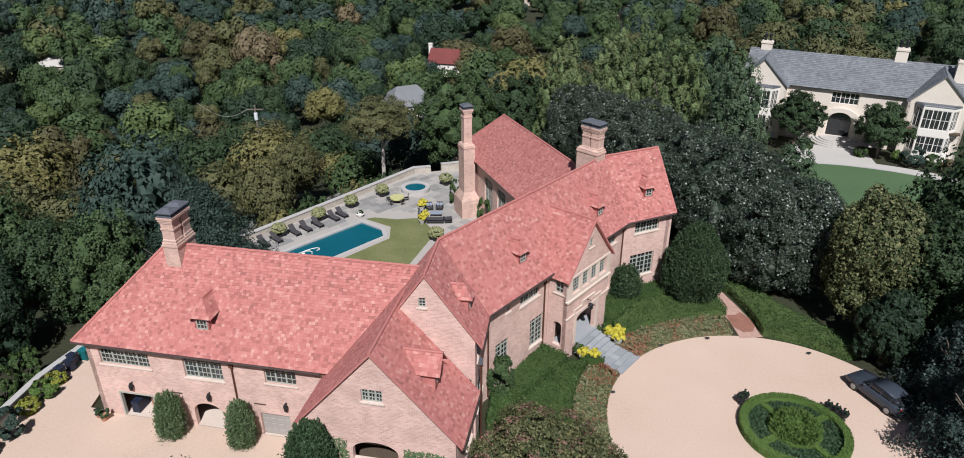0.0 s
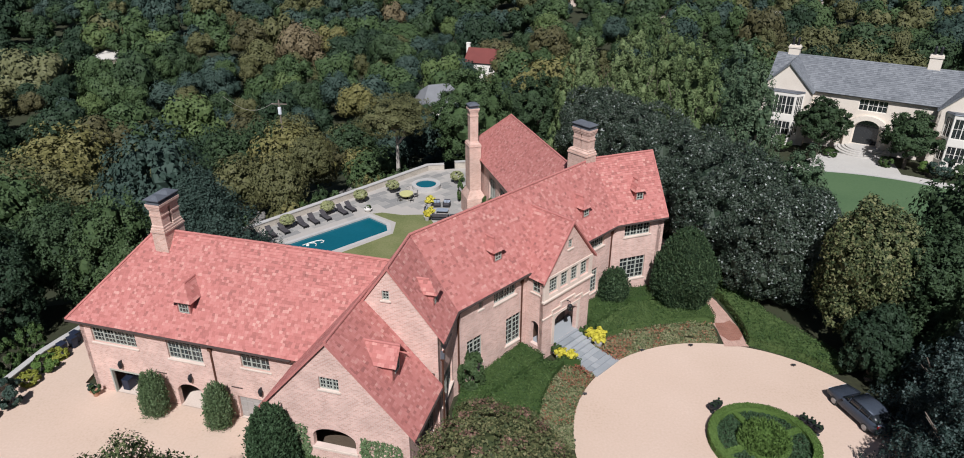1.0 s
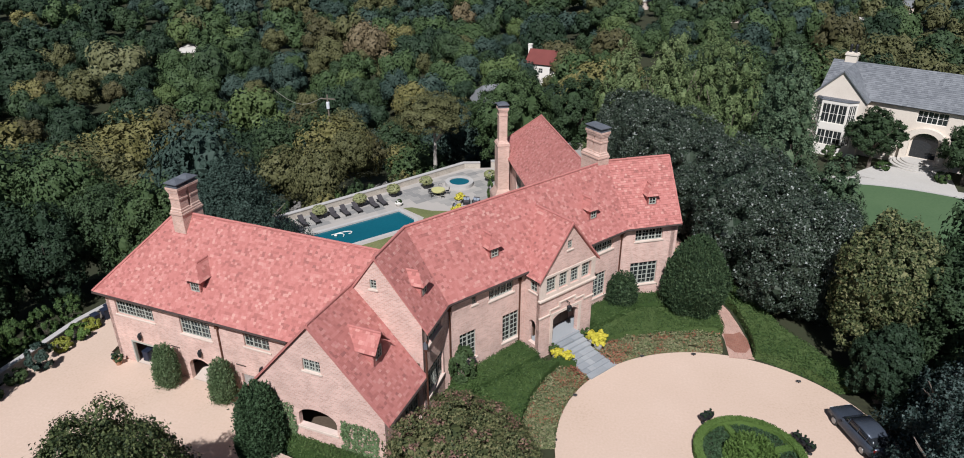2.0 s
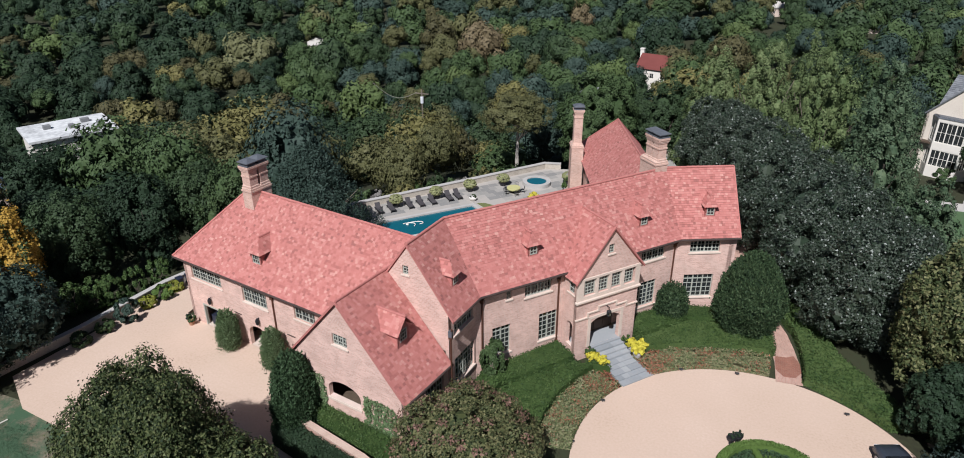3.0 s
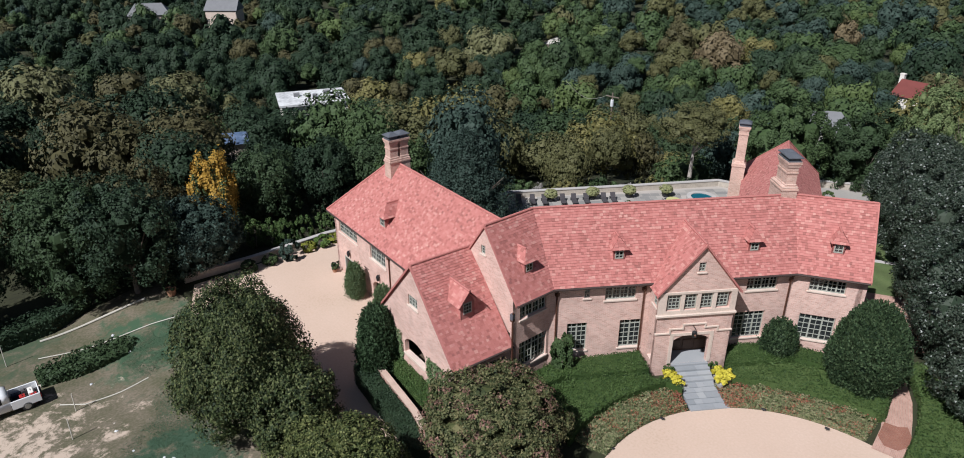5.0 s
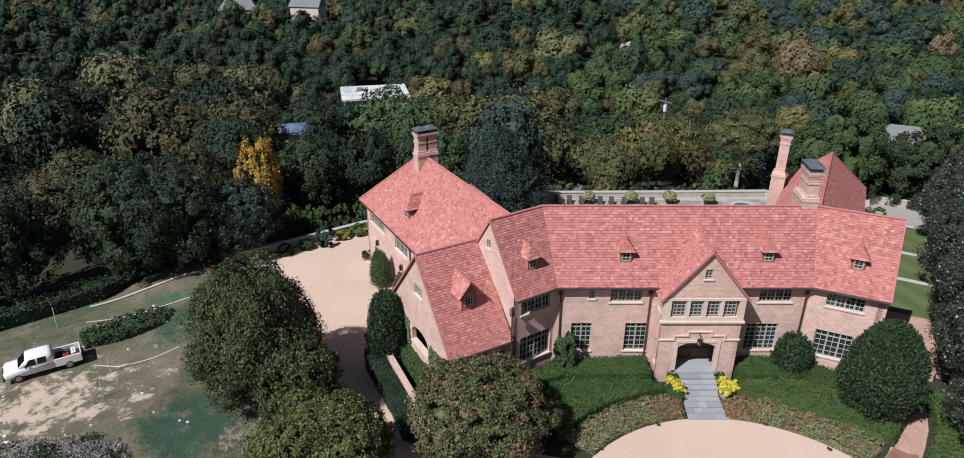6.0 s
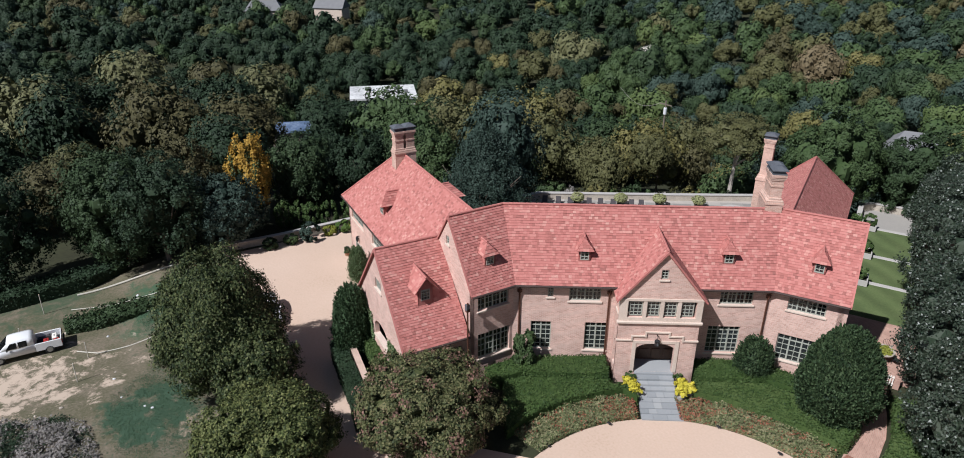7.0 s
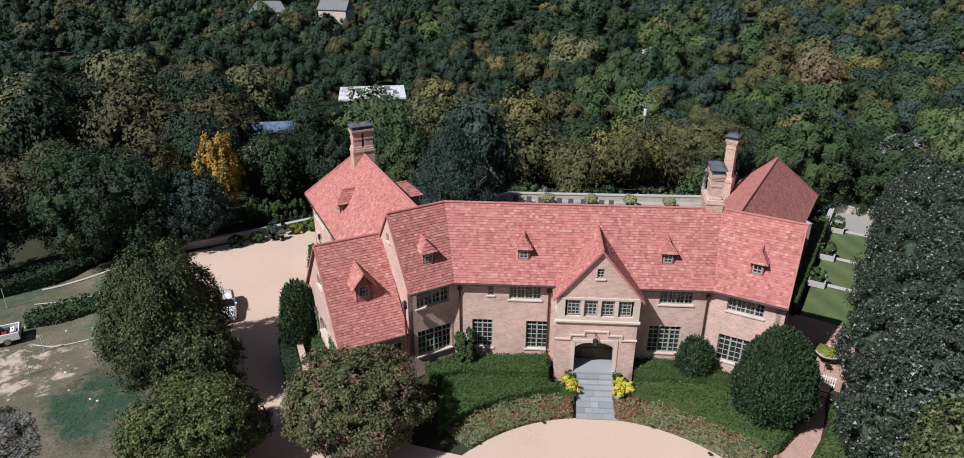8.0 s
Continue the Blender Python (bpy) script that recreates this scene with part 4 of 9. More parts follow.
place(part("wall", wall_mesh("wall", [(0, -3), (L_END - 0.5, -3), (L_END - 0.5, LE + 0.45), (0, LE + 0.45)], [], 0.35, BRICK), None, mansion, "pale pink brick wall"), wall_frame(p.x, p.y, -LU.x, -LU.y))
place(part("floor_slab", box(0.6, L_END, 0.6, 2 * LH - 0.6, 2.1, 2.3), ROOM, mansion), M_L)
place(part("garage_floor", box(0.6, L_END, 0.52, 2 * LH - 0.6, COURT_Z - 0.25, COURT_Z + 0.02), STONE, mansion), M_L)
for x in (6.6, 12.0):
    place(part("partition", box(x - 0.1, x + 0.1, 0.9, 2 * LH - 0.9, COURT_Z, 2.09), ROOM, mansion), M_L)
place(part("partition", box(7.0, 11.7, 6.4, 6.6, COURT_Z, 2.09), BRICK, mansion), M_L)
# shut garage door, with its panels
bm = bmesh.new()
add_box(bm, gar3[0] + 0.02, gar3[1] - 0.02, 0.2, 0.26, COURT_Z + 0.03, gar3[3] - 0.02)
for j in range(4):
    for i in range(4):
        x, z = gar3[0] + 0.1 + i * 0.52, COURT_Z + 0.1 + j * 0.48
        add_box(bm, x, x + 0.44, 0.17, 0.205, z, z + 0.4, 0.015)
place(part("garage_door", bm, GARAGE_GREY, mansion, "closed grey panelled garage door"), m_lw)
bm = bmesh.new()
for x0, x1 in ((gar[0], gar[0] + 0.12), (gar[1] - 0.12, gar[1])):
    add_box(bm, x0, x1, -0.03, 0.2, COURT_Z, gar[3] - 0.12)
add_box(bm, gar[0], gar[1], -0.03, 0.2, gar[3] - 0.12, gar[3])
place(part("garage_frame", bm, FRAME, mansion, "painted frame of an open garage bay"), m_lw)
for x in (3.0, 9.0, 14.7):
    bm = bmesh.new()
    add_box(bm, x - 0.05, x + 0.05, -0.25, 0.0, 1.45, 1.5)
    add_tube(bm, [(x, -0.22, 1.55), (x, -0.22, 1.42), (x, -0.22, 1.3), (x, -0.22, 0.95), (x, -0.22, 0.85)], [0.04, 0.12, 0.17, 0.12, 0.03], 6)
    place(part("wall_lantern", bm, IRON, mansion, "black iron wall lantern"), m_lw)
for x in (6.4, 12.7):
    bm = box(x - 0.45, x + 0.45, -0.04, 0.02, 1.02, 1.1, 0.01)
    place(part("wall_plaque", bm, GUTTER, mansion), m_lw)
p = lw(11.6, 0.42)
downpipe(mansion, p.x, p.y, COURT_Z, LE - 0.05, -LV.x * 0.3, -LV.y * 0.3)
l_slope = lambda y: LE + y * (LR - LE) / LH
dormer(mansion, M_L, l_slope, 9.55, 1.15, 6.25, 1.1, 1.15, 1.0, 1.6, True, 71, 0.72)
# rear dormer
pb = lw(L_END, 2 * LH)
dormer(mansion, wall_frame(pb.x, pb.y, -LU.x, -LU.y), l_slope, L_END - 9.6, 0.6, 5.9, 2.0, 1.3, 1.0, 2, True, 75)

# ---------- low front wing ----------
LOW_U, LOW_V, LOW_H, LOW_E, LOW_T = 23.3, -4.07, 5.2, 4.1, 9.98
k = (LOW_T - LOW_E) / LOW_H
for s in (-1, 1):
    f0, b0 = v3(lw(LOW_U + s * LOW_H, LOW_V), LOW_E), v3(lw(LOW_U + s * LOW_H, 1.02 if s > 0 else 0.6), LOW_E)
    f1, b1 = v3(lw(LOW_U, LOW_V), LOW_T), v3(lw(LOW_U, 1.02 if s > 0 else 4.2), LOW_T)
    roof_slope(mansion, [b0, f0, f1, b1] if s < 0 else [f0, b0, b1, f1], 51 + s, "red clay tile roof slope")
    verge(f0, f1, -LV, 0.12)
    if s > 0:
        gutter(mansion, f0, b0)
ridge_caps(mansion, v3(lw(LOW_U, LOW_V), LOW_T + 0.03), v3(lw(LOW_U, 2.5), LOW_T + 0.03), 11)
porch = (LOW_H - 1.6, LOW_H + 1.25, 1.9, 3.45, 0.75)
lowwin = (LOW_H - 0.75, LOW_H + 0.52, 6.5, 7.38)
m_low = gable_wall(lw(LOW_U - LOW_H, LOW_V + 0.12), lw(LOW_U + LOW_H, LOW_V + 0.12), LOW_E, LOW_T, [porch, lowwin], lo=-2.5)
add_window(mansion, m_low, *lowwin, 6, 3, 3, deep=0.1)
place(part("porch_sill", box(porch[0] - 0.1, porch[1] + 0.1, -0.1, 0.4, 1.72, 1.897, 0.02), STONE, mansion, "pale stone parapet sill"), m_low)
for s in (-1, 1):
    u = LOW_U + s * (LOW_H - 0.45)
    a, c = (lw(u, LOW_V + 0.5), lw(u, 1.2))
    if s < 0:
        a, c = c, a
    d = c - a
    top = LOW_E + k * 0.45 - 0.14
    side = [(2.2, 4.2, 0.8, 3.2)] if s > 0 else []
    mm = wall_frame(a.x, a.y, d.x, d.y)
    place(part("wall", wall_mesh("wall", [(0, -2.5), (d.length, -2.5), (d.length, top), (0, top)], side, 0.35, BRICK), None, mansion, "pale pink brick wall"), mm)
    for o in side:
        add_window(mansion, mm, *o, 6, 4, 3)
place(part("floor_slab", box(LOW_U - LOW_H + 0.8, LOW_U + LOW_H - 0.8, LOW_V + 0.5, 1.0, 0.6, 0.8), ROOM, mansion), M_L)
place(part("partition", box(LOW_U - LOW_H + 0.8, LOW_U + LOW_H - 0.8, LOW_V + 2.6, LOW_V + 2.75, 0.8, 4.6), BRICK, mansion), M_L)
pr = lw(LOW_U + LOW_H, LOW_V)
dormer(mansion, wall_frame(pr.x, pr.y, LV.x, LV.y), lambda y: LOW_E + y * k, 2.55, 2.0, 6.75, 1.15, 0.95, 1.0, 2.2, False, 81)
p = lw(28.35, 0.9)
downpipe(mansion, p.x + 0.25, p.y - 0.15, 0.0, EAVE_Z - 0.3, 0.1, -0.05)
bm = bmesh.new()
add_box(bm, p.x + 0.12, p.x + 0.38, p.y - 0.3, p.y - 0.05, 6.5, 6.95)
part("hopper", bm, LEAD, mansion)

# ---------- rear pavilion ----------
PD = Vector((0.372, -0.928)).normalized()
PN = Vector((PD.y, -PD.x))
P0 = Vector((2.5, 76.0))


def pv(s, n):
    return P0 + PD * s + PN * n


PE, PT, PH = 5.05, 9.8, 3.95
for s in (-1, 1):
    a, c = v3(pv(-4.6, s * PH), PE), v3(pv(17.5, s * PH), PE)
    q = [v3(pv(17.5, 0), PT), v3(pv(0, 0), PT)]
    roof_slope(mansion, [a, c, *q] if s > 0 else [c, a, *q[::-1]], 91 + s, "red clay tile roof slope")
roof_slope(mansion, [v3(pv(-4.6, -PH), PE), v3(pv(-4.6, PH), PE), v3(pv(0, 0), PT)], 93, "red clay tile hipped roof end")
ridge_caps(mansion, v3(pv(0, 0), PT + 0.03), v3(pv(17.5, 0), PT + 0.03), 12)
for s in (-1, 1):
    ridge_caps(mansion, v3(pv(-4.6, s * PH), PE + 0.05), v3(pv(0, 0), PT + 0.05), 13 + s)
# PN points away from the terrace or to it: both long walls
for s in (-1, 1):
    a, c = (pv(-4.1, s * (PH - 0.5)), pv(17.0, s * (PH - 0.5)))
    if s < 0:
        a, c = c, a
    d = c - a
    wins = []
    if s > 0:
        wins = [(x, x + 2.2, -0.9, 3.9) for x in (1.0, 6.8, 10.4)]
    mm = wall_frame(a.x, a.y, d.x, d.y)
    place(part("wall", wall_mesh("wall", [(0, -4), (d.length, -4), (d.length, PE + 0.4), (0, PE + 0.4)], wins, 0.35, BRICK), None, mansion, "pale pink brick pavilion wall"), mm)
    for o in wins:
        add_window(mansion, mm, *o, 6, 8, 3)
a, c = pv(-4.1, -PH + 0.5), pv(-4.1, PH - 0.5)
d = c - a
place(part("wall", wall_mesh("wall", [(0, -4), (d.length, -4), (d.length, PE + 0.4), (0, PE + 0.4)], [], 0.35, BRICK), None, mansion, "pale pink brick pavilion wall"), wall_frame(a.x, a.y, d.x, d.y))
place(part("floor_slab", box(-3.9, 16.9, -PH + 0.8, PH - 0.8, -1.6, -1.4), ROOM, mansion), wall_frame(P0.x, P0.y, PD.x, PD.y))

# chimneys
turn_l = math.degrees(math.atan2(LU.y, LU.x))
chimney(mansion, lw(6.5, 4.7).x, lw(6.5, 4.7).y, math.degrees(math.atan2(LU.y, LU.x)), 7.0, (1.1, 2.1), [(0.0, -0.54, 0.9, 0.82), (0.0, 0.54, 0.9, 0.82)], 11.2, 13.1, "twin-flue brick chimney with dark caps")
chimney(mansion, 9.3, 55.95, -45, 10.0, (2.1, 1.2), [(-0.32, 0.0, 0.76, 0.8), (0.58, 0.0, 0.76, 0.8)], 13.0, 15.0, "broad brick chimney with corbelled bands and dark cap")
turn_p = math.degrees(math.atan2(PD.y, PD.x))
chimney(mansion, -1.75, 74.6, turn_p, -2.0, (1.75, 1.35), [(0, 0, 0.95, 0.95)], 6.9, 11.0, "tall slender brick chimney beside the terrace", foot=(0.45, 0.4))

# ---------- ground ----------
def ground_sheet():
    """One sheet, fine near the house and coarse towards the horizon."""
    def axis(lo, hi, a, c, step):
        out, x, s = [], a, step
        while x > lo:
            s *= 1.18
            x -= s
            out.insert(0, x)
        x = a
        while x < c:
            out.append(x)
            x += step
        s = step
        while x < hi:
            out.append(x)
            s *= 1.18
            x += s
        return out + [hi]
    xs, ys = axis(-3000, 3000, -70, 75, 2.0), axis(-3000, 4000, -20, 130, 2.0)
    verts = [(x, y, ground_z(x, y)) for y in ys for x in xs]
    n = len(xs)
    faces = [(j * n + i, j * n + i + 1, (j + 1) * n + i + 1, (j + 1) * n + i) for j in range(len(ys) - 1) for i in range(n - 1)]
    idx = []
    for f in faces:
        c = [sum(verts[k][a] for k in f) / 4 for a in (0, 1)]
        idx.append(1 if c[0] < -4 and c[1] < 27 and c[0] > -41 and c[1] > -25 else 0)
    return mesh_of("ground", verts, faces, [SOIL, ROUGH_GROUND], idx, smooth=True)


tagged(new("ground", ground_sheet()), "sloping wooded ground with a bare patchy lot", "ground", kind="structure")


def flat_area(name, outline, z, thick, mat, label, category="", kind="structure", drape=0.0, uv=False):
    """A paved or planted sheet with thickness; drape > 0 lays it that far above the land."""
    bm = bmesh.new()
    top = [bm.verts.new((x, y, z)) for x, y in outline]
    f = bm.faces.new(top)
    if f.normal.z < 0:
        f.normal_flip()
    bm.normal_update()
    if f.normal.z < 0:
        bmesh.ops.reverse_faces(bm, faces=[f])
    low = [bm.verts.new((x, y, z - thick)) for x, y in outline]
    n = len(top)
    for i in range(n):
        bm.faces.new((top[i], low[i], low[(i + 1) % n], top[(i + 1) % n]))
    if drape:
        bmesh.ops.triangulate(bm, faces=[f])
    bmesh.ops.recalc_face_normals(bm, faces=bm.faces)
    layer = bm.loops.layers.uv.verify()
    for f in bm.faces:
        for l in f.loops:
            l[layer].uv = (l.vert.co.x, l.vert.co.y)
    me = bpy.data.meshes.new(name)
    bm.to_mesh(me)
    bm.free()
    me.materials.append(mat)
    return tagged(new(name, me), label, category or name.replace("_", " "), kind=kind)


def arc(c, r, a0, a1, n=24):
    return [(c[0] + r * math.cos(radians(a0 + (a1 - a0) * k / n)), c[1] + r * math.sin(radians(a0 + (a1 - a0) * k / n))) for k in range(n + 1)]


flat_area("forecourt", arc(DRIVE_C, DRIVE_R, 0, 357, 96), 0.0, 0.3, GRAVEL, "round tan gravel turning court", "driveway")
flat_area("motor_court", [(-35.4, 27.8), (-31.2, 25.4), (-26.0, 24.8), (-20, 26.0), (-12.8, 27.2), (-10.0, 30), (-9.3, 33.0), (-11, 36.6), (-29, 40.2), (-29.5, 50), (-32.5, 50), (-33.6, 42)], COURT_Z, 0.4, GRAVEL, "tan gravel motor court beside the garage", "driveway")


def drive_strip():
    pts = [(-13.5, 28.2, 3.6), (-9.5, 27.0, 3.2), (-5.2, 25.6, 3.0), (-1.0, 24.0, 2.9), (3.5, 24.6, 3.4), (8.0, 27.5, 4.4), (13.0, 30.5, 5.0)]
    verts, faces = [], []
    n = 60
    for k in range(n + 1):
        s = k / n * (len(pts) - 1)
        i = min(int(s), len(pts) - 2)
        w = s - i
        x, y, r = (pts[i][a] * (1 - w) + pts[i + 1][a] * w for a in range(3))
        j = max(0, i - 1) if w < 0.01 else i
        d = Vector((pts[i + 1][0] - pts[i][0], pts[i + 1][1] - pts[i][1])).normalized()
        z = COURT_Z + 0.012 + (0.0 - COURT_Z) * smooth01(-10.5, 7.0, x)
        for side in (-1, 1):
            verts.append((x - d.y * r * side, y + d.x * r * side, z))
        for side in (-1, 1):
            verts.append((x - d.y * r * side, y + d.x * r * side, z - 1.2))
        if k:
            b = 4 * k
            faces += [(b - 4, b, b + 1, b - 3), (b - 4, b - 2, b + 2, b), (b - 3, b + 1, b + 3, b - 1)]
    return mesh_of("drive", verts, faces, GRAVEL)


tagged(new("drive", drive_strip()), "tan gravel drive linking the two courts", "driveway", kind="structure")

# terrace, pool and lawn
TERR = [(-27.4, 65.3), (-16.9, 77.8), (-9.2, 87.4), (-3.0, 89.2), (-0.5, 83.5), (-2.0, 78), (3.5, 62), (1.5, 52), (-6, 44), (-8, 47.5), (-27, 51)]
POOL = [(-22.6, 63.2), (-13.9, 72.3), (-11.4, 70.4), (-10.9, 68.6), (-19.4, 59.6)]


def holed_area(name, outer, holes, z, mat, label, category):
    bm = bmesh.new()
    edges = []
    for loop in [outer, *holes]:
        vs = [bm.verts.new((x, y, z)) for x, y in loop]
        edges += [bm.edges.new((vs[i], vs[(i + 1) % len(vs)])) for i in range(len(vs))]
    bmesh.ops.triangle_fill(bm, use_beauty=True, edges=edges)
    bmesh.ops.recalc_face_normals(bm, faces=bm.faces)
    if sum(f.normal.z for f in bm.faces) < 0:
        bmesh.ops.reverse_faces(bm, faces=bm.faces)
    ext = bmesh.ops.extrude_face_region(bm, geom=list(bm.faces))["geom"]
    bmesh.ops.translate(bm, vec=(0, 0, 0.0), verts=[v for v in ext if isinstance(v, bmesh.types.BMVert)])
    low = [v for v in ext if isinstance(v, bmesh.types.BMVert)]
    bmesh.ops.translate(bm, vec=(0, 0, -0.5), verts=[v for v in bm.verts if v not in set(low)])
    bmesh.ops.recalc_face_normals(bm, faces=bm.faces)
    me = bpy.data.meshes.new(name)
    bm.to_mesh(me)
    bm.free()
    me.materials.append(mat)
    return tagged(new(name, me), label, category, kind="structure")


terrace = holed_area("terrace", TERR, [POOL], TERRACE_Z, PAVER, "pale limestone flagged pool terrace", "terrace")
pool = thing("swimming_pool", "long swimming pool of clear teal water set in the terrace", "pool")
bm = bmesh.new()
vs = [bm.verts.new((x, y, TERRACE_Z - 0.14)) for x, y in POOL]
bm.faces.new(vs)
bmesh.ops.recalc_face_normals(bm, faces=bm.faces)
if list(bm.faces)[0].normal.z < 0:
    bmesh.ops.reverse_faces(bm, faces=bm.faces)
part("water", bm, WATER, pool, "teal pool water")


def ring_strip(outline, w_in, w_out, z0, z1, mat_name=None):
    """A kerb of rectangular section along a closed outline."""
    c = Vector((sum(p[0] for p in outline) / len(outline), sum(p[1] for p in outline) / len(outline)))
    pts = [Vector(p) for p in outline]
    n = len(pts)
    area = sum(pts[i].x * pts[(i + 1) % n].y - pts[(i + 1) % n].x * pts[i].y for i in range(n))
    sgn = 1 if area > 0 else -1

    def off(d):
        out = []
        for i in range(n):
            a = (pts[i] - pts[i - 1]).normalized()
            e = (pts[(i + 1) % n] - pts[i]).normalized()
            na, ne = Vector((a.y, -a.x)) * sgn, Vector((e.y, -e.x)) * sgn
            m = (na + ne).normalized()
            out.append(pts[i] + m * (d / max(0.3, m.dot(na))))
        return out
    inner, outer = off(-w_in), off(w_out)
    bm = bmesh.new()
    rows = [[bm.verts.new((p.x, p.y, z)) for p in line] for line, z in ((inner, z0), (inner, z1), (outer, z1), (outer, z0))]
    for r in range(4):
        a, e = rows[r], rows[(r + 1) % 4]
        for i in range(n):
            bm.faces.new((a[i], a[(i + 1) % n], e[(i + 1) % n], e[i]))
    bmesh.ops.recalc_face_normals(bm, faces=bm.faces)
    return bm


COPING = material("pool_coping", [(0.36, 0.345, 0.33), (0.48, 0.45, 0.42)], 0.8, 1, 9, 0.2)
part("coping", ring_strip(POOL, 0.05, 0.4, TERRACE_Z - 0.16, TERRACE_Z + 0.03), COPING, pool, "pale stone pool coping")
flat_area("terrace_lawn", [(-13.6, 73.0), (-12.6, 73.4), (-10, 72.9), (-7.2, 73.3), (-5.2, 69.4), (-7.5, 62), (-9.5, 56), (-18.6, 57.5), (-17.5, 60.2), (-10.2, 68.0), (-10.4, 70.9)], TERRACE_Z + 0.02, 0.1, LAWN, "small yellow-green mown lawn beside the pool", "lawn")


def wall_run(name, pts, z0, z1, thick, mat, cap, label, category="wall", base=None):
    """A low garden wall along a line, with a stone cap."""
    ob = thing(name, label, category, kind="structure")
    for nm, m, t, a, c in (("wall_body", mat, thick, z0, z1), ("wall_cap", cap, thick + 0.14, z1 + 0.001, z1 + 0.09)):
        bm = bmesh.new()
        line = [Vector(p) for p in pts]
        l, r = offset_line(line, t / 2), offset_line(line, -t / 2)
        rows = [[bm.verts.new((p.x, p.y, z)) for p in ln] for ln, z in ((l, a), (l, c), (r, c), (r, a))]
        for k in range(4):
            q, s = rows[k], rows[(k + 1) % 4]
            for i in range(len(pts) - 1):
                bm.faces.new((q[i], q[i + 1], s[i + 1], s[i]))
        for i in (0, -1):
            bm.faces.new([rows[k][i] for k in range(4)])
        bmesh.ops.recalc_face_normals(bm, faces=bm.faces)
        bm.normal_update()
        uv_boxes(bm)
        part(nm, bm, m, ob)
    return ob


RUBBLE = material("stone_walling", [(0.30, 0.26, 0.22), (0.42, 0.37, 0.31), (0.52, 0.46, 0.39)], 0.9, 1.2, 7, 0.4)
wall_run("terrace_wall", [(-27.2, 63.5), (-26.9, 65.9), (-16.9, 78.0), (-9.2, 87.6), (-7.0, 88.1)], -8, TERRACE_Z + 0.75, 0.45, RUBBLE, COPING, "pale stone terrace retaining wall")
wall_run("terrace_wall", [(-5.6, 88.6), (-3.0, 89.4), (1.5, 87.6)], -8, TERRACE_Z + 0.9, 0.45, RUBBLE, COPING, "pale stone terrace retaining wall")
wall_run("court_wall", [(-32.0, 50.0), (-34.2, 43.0), (-35.2, 34.2), (-36.6, 27.4)], -4.5, COURT_Z + 0.7, 0.4, RUBBLE, COPING, "low grey stone wall along the motor court")


# ---------- foliage ----------
def leaf_blades(points, normals, size, rng, spread=0.55):
    """Little leaf sprays: a three-cornered blade for every point."""
    n = len(points)
    nn = normals / (np.linalg.norm(normals, axis=1, keepdims=True) + 1e-9) + spread * rng.normal(size=(n, 3))
    nn /= np.linalg.norm(nn, axis=1, keepdims=True) + 1e-9
    a = np.cross(nn, rng.normal(size=(n, 3)))
    a /= np.linalg.norm(a, axis=1, keepdims=True) + 1e-9
    b = np.cross(nn, a)
    s = size * rng.uniform(0.65, 1.5, (n, 1))
    w = s * rng.uniform(0.6, 1.0, (n, 1))
    q = np.stack([points - a * s, points + a * s * 0.6 - b * w, points + a * s * 0.6 + b * w], 1)
    return q.reshape(-1, 3)


def lump(fine):
    """A rough ball of triangles about the origin."""
    m = 2 if fine else 1
    out = []
    for ax in range(3):
        for sg in (-1, 1):
            for i in range(m):
                for j in range(m):
                    q = []
                    for di, dj in ((0, 0), (1, 0), (1, 1), (0, 1)):
                        u, v = -1 + 2 * (i + di) / m, -1 + 2 * (j + dj) / m
                        p = [0, 0, 0]
                        p[ax], p[(ax + 1) % 3], p[(ax + 2) % 3] = sg, u * sg, v
                        q.append(np.array(p) / np.linalg.norm(p))
                    out += [[q[0], q[1], q[2]], [q[0], q[2], q[3]]]
    return np.array(out).reshape(-1, 3)


def gem():
    """An icosahedron as loose triangles, a little larger than its unit ball."""
    bm = bmesh.new()
    bmesh.ops.create_icosphere(bm, subdivisions=1, radius=1.1)
    out = np.array([[v.co[:] for v in f.verts] for f in bm.faces]).reshape(-1, 3)
    bm.free()
    return out


LUMP, LUMP_COARSE = 1.04 * lump(True), gem()


def unit(v):
    return v / (np.linalg.norm(v, axis=-1, keepdims=True) + 1e-9)


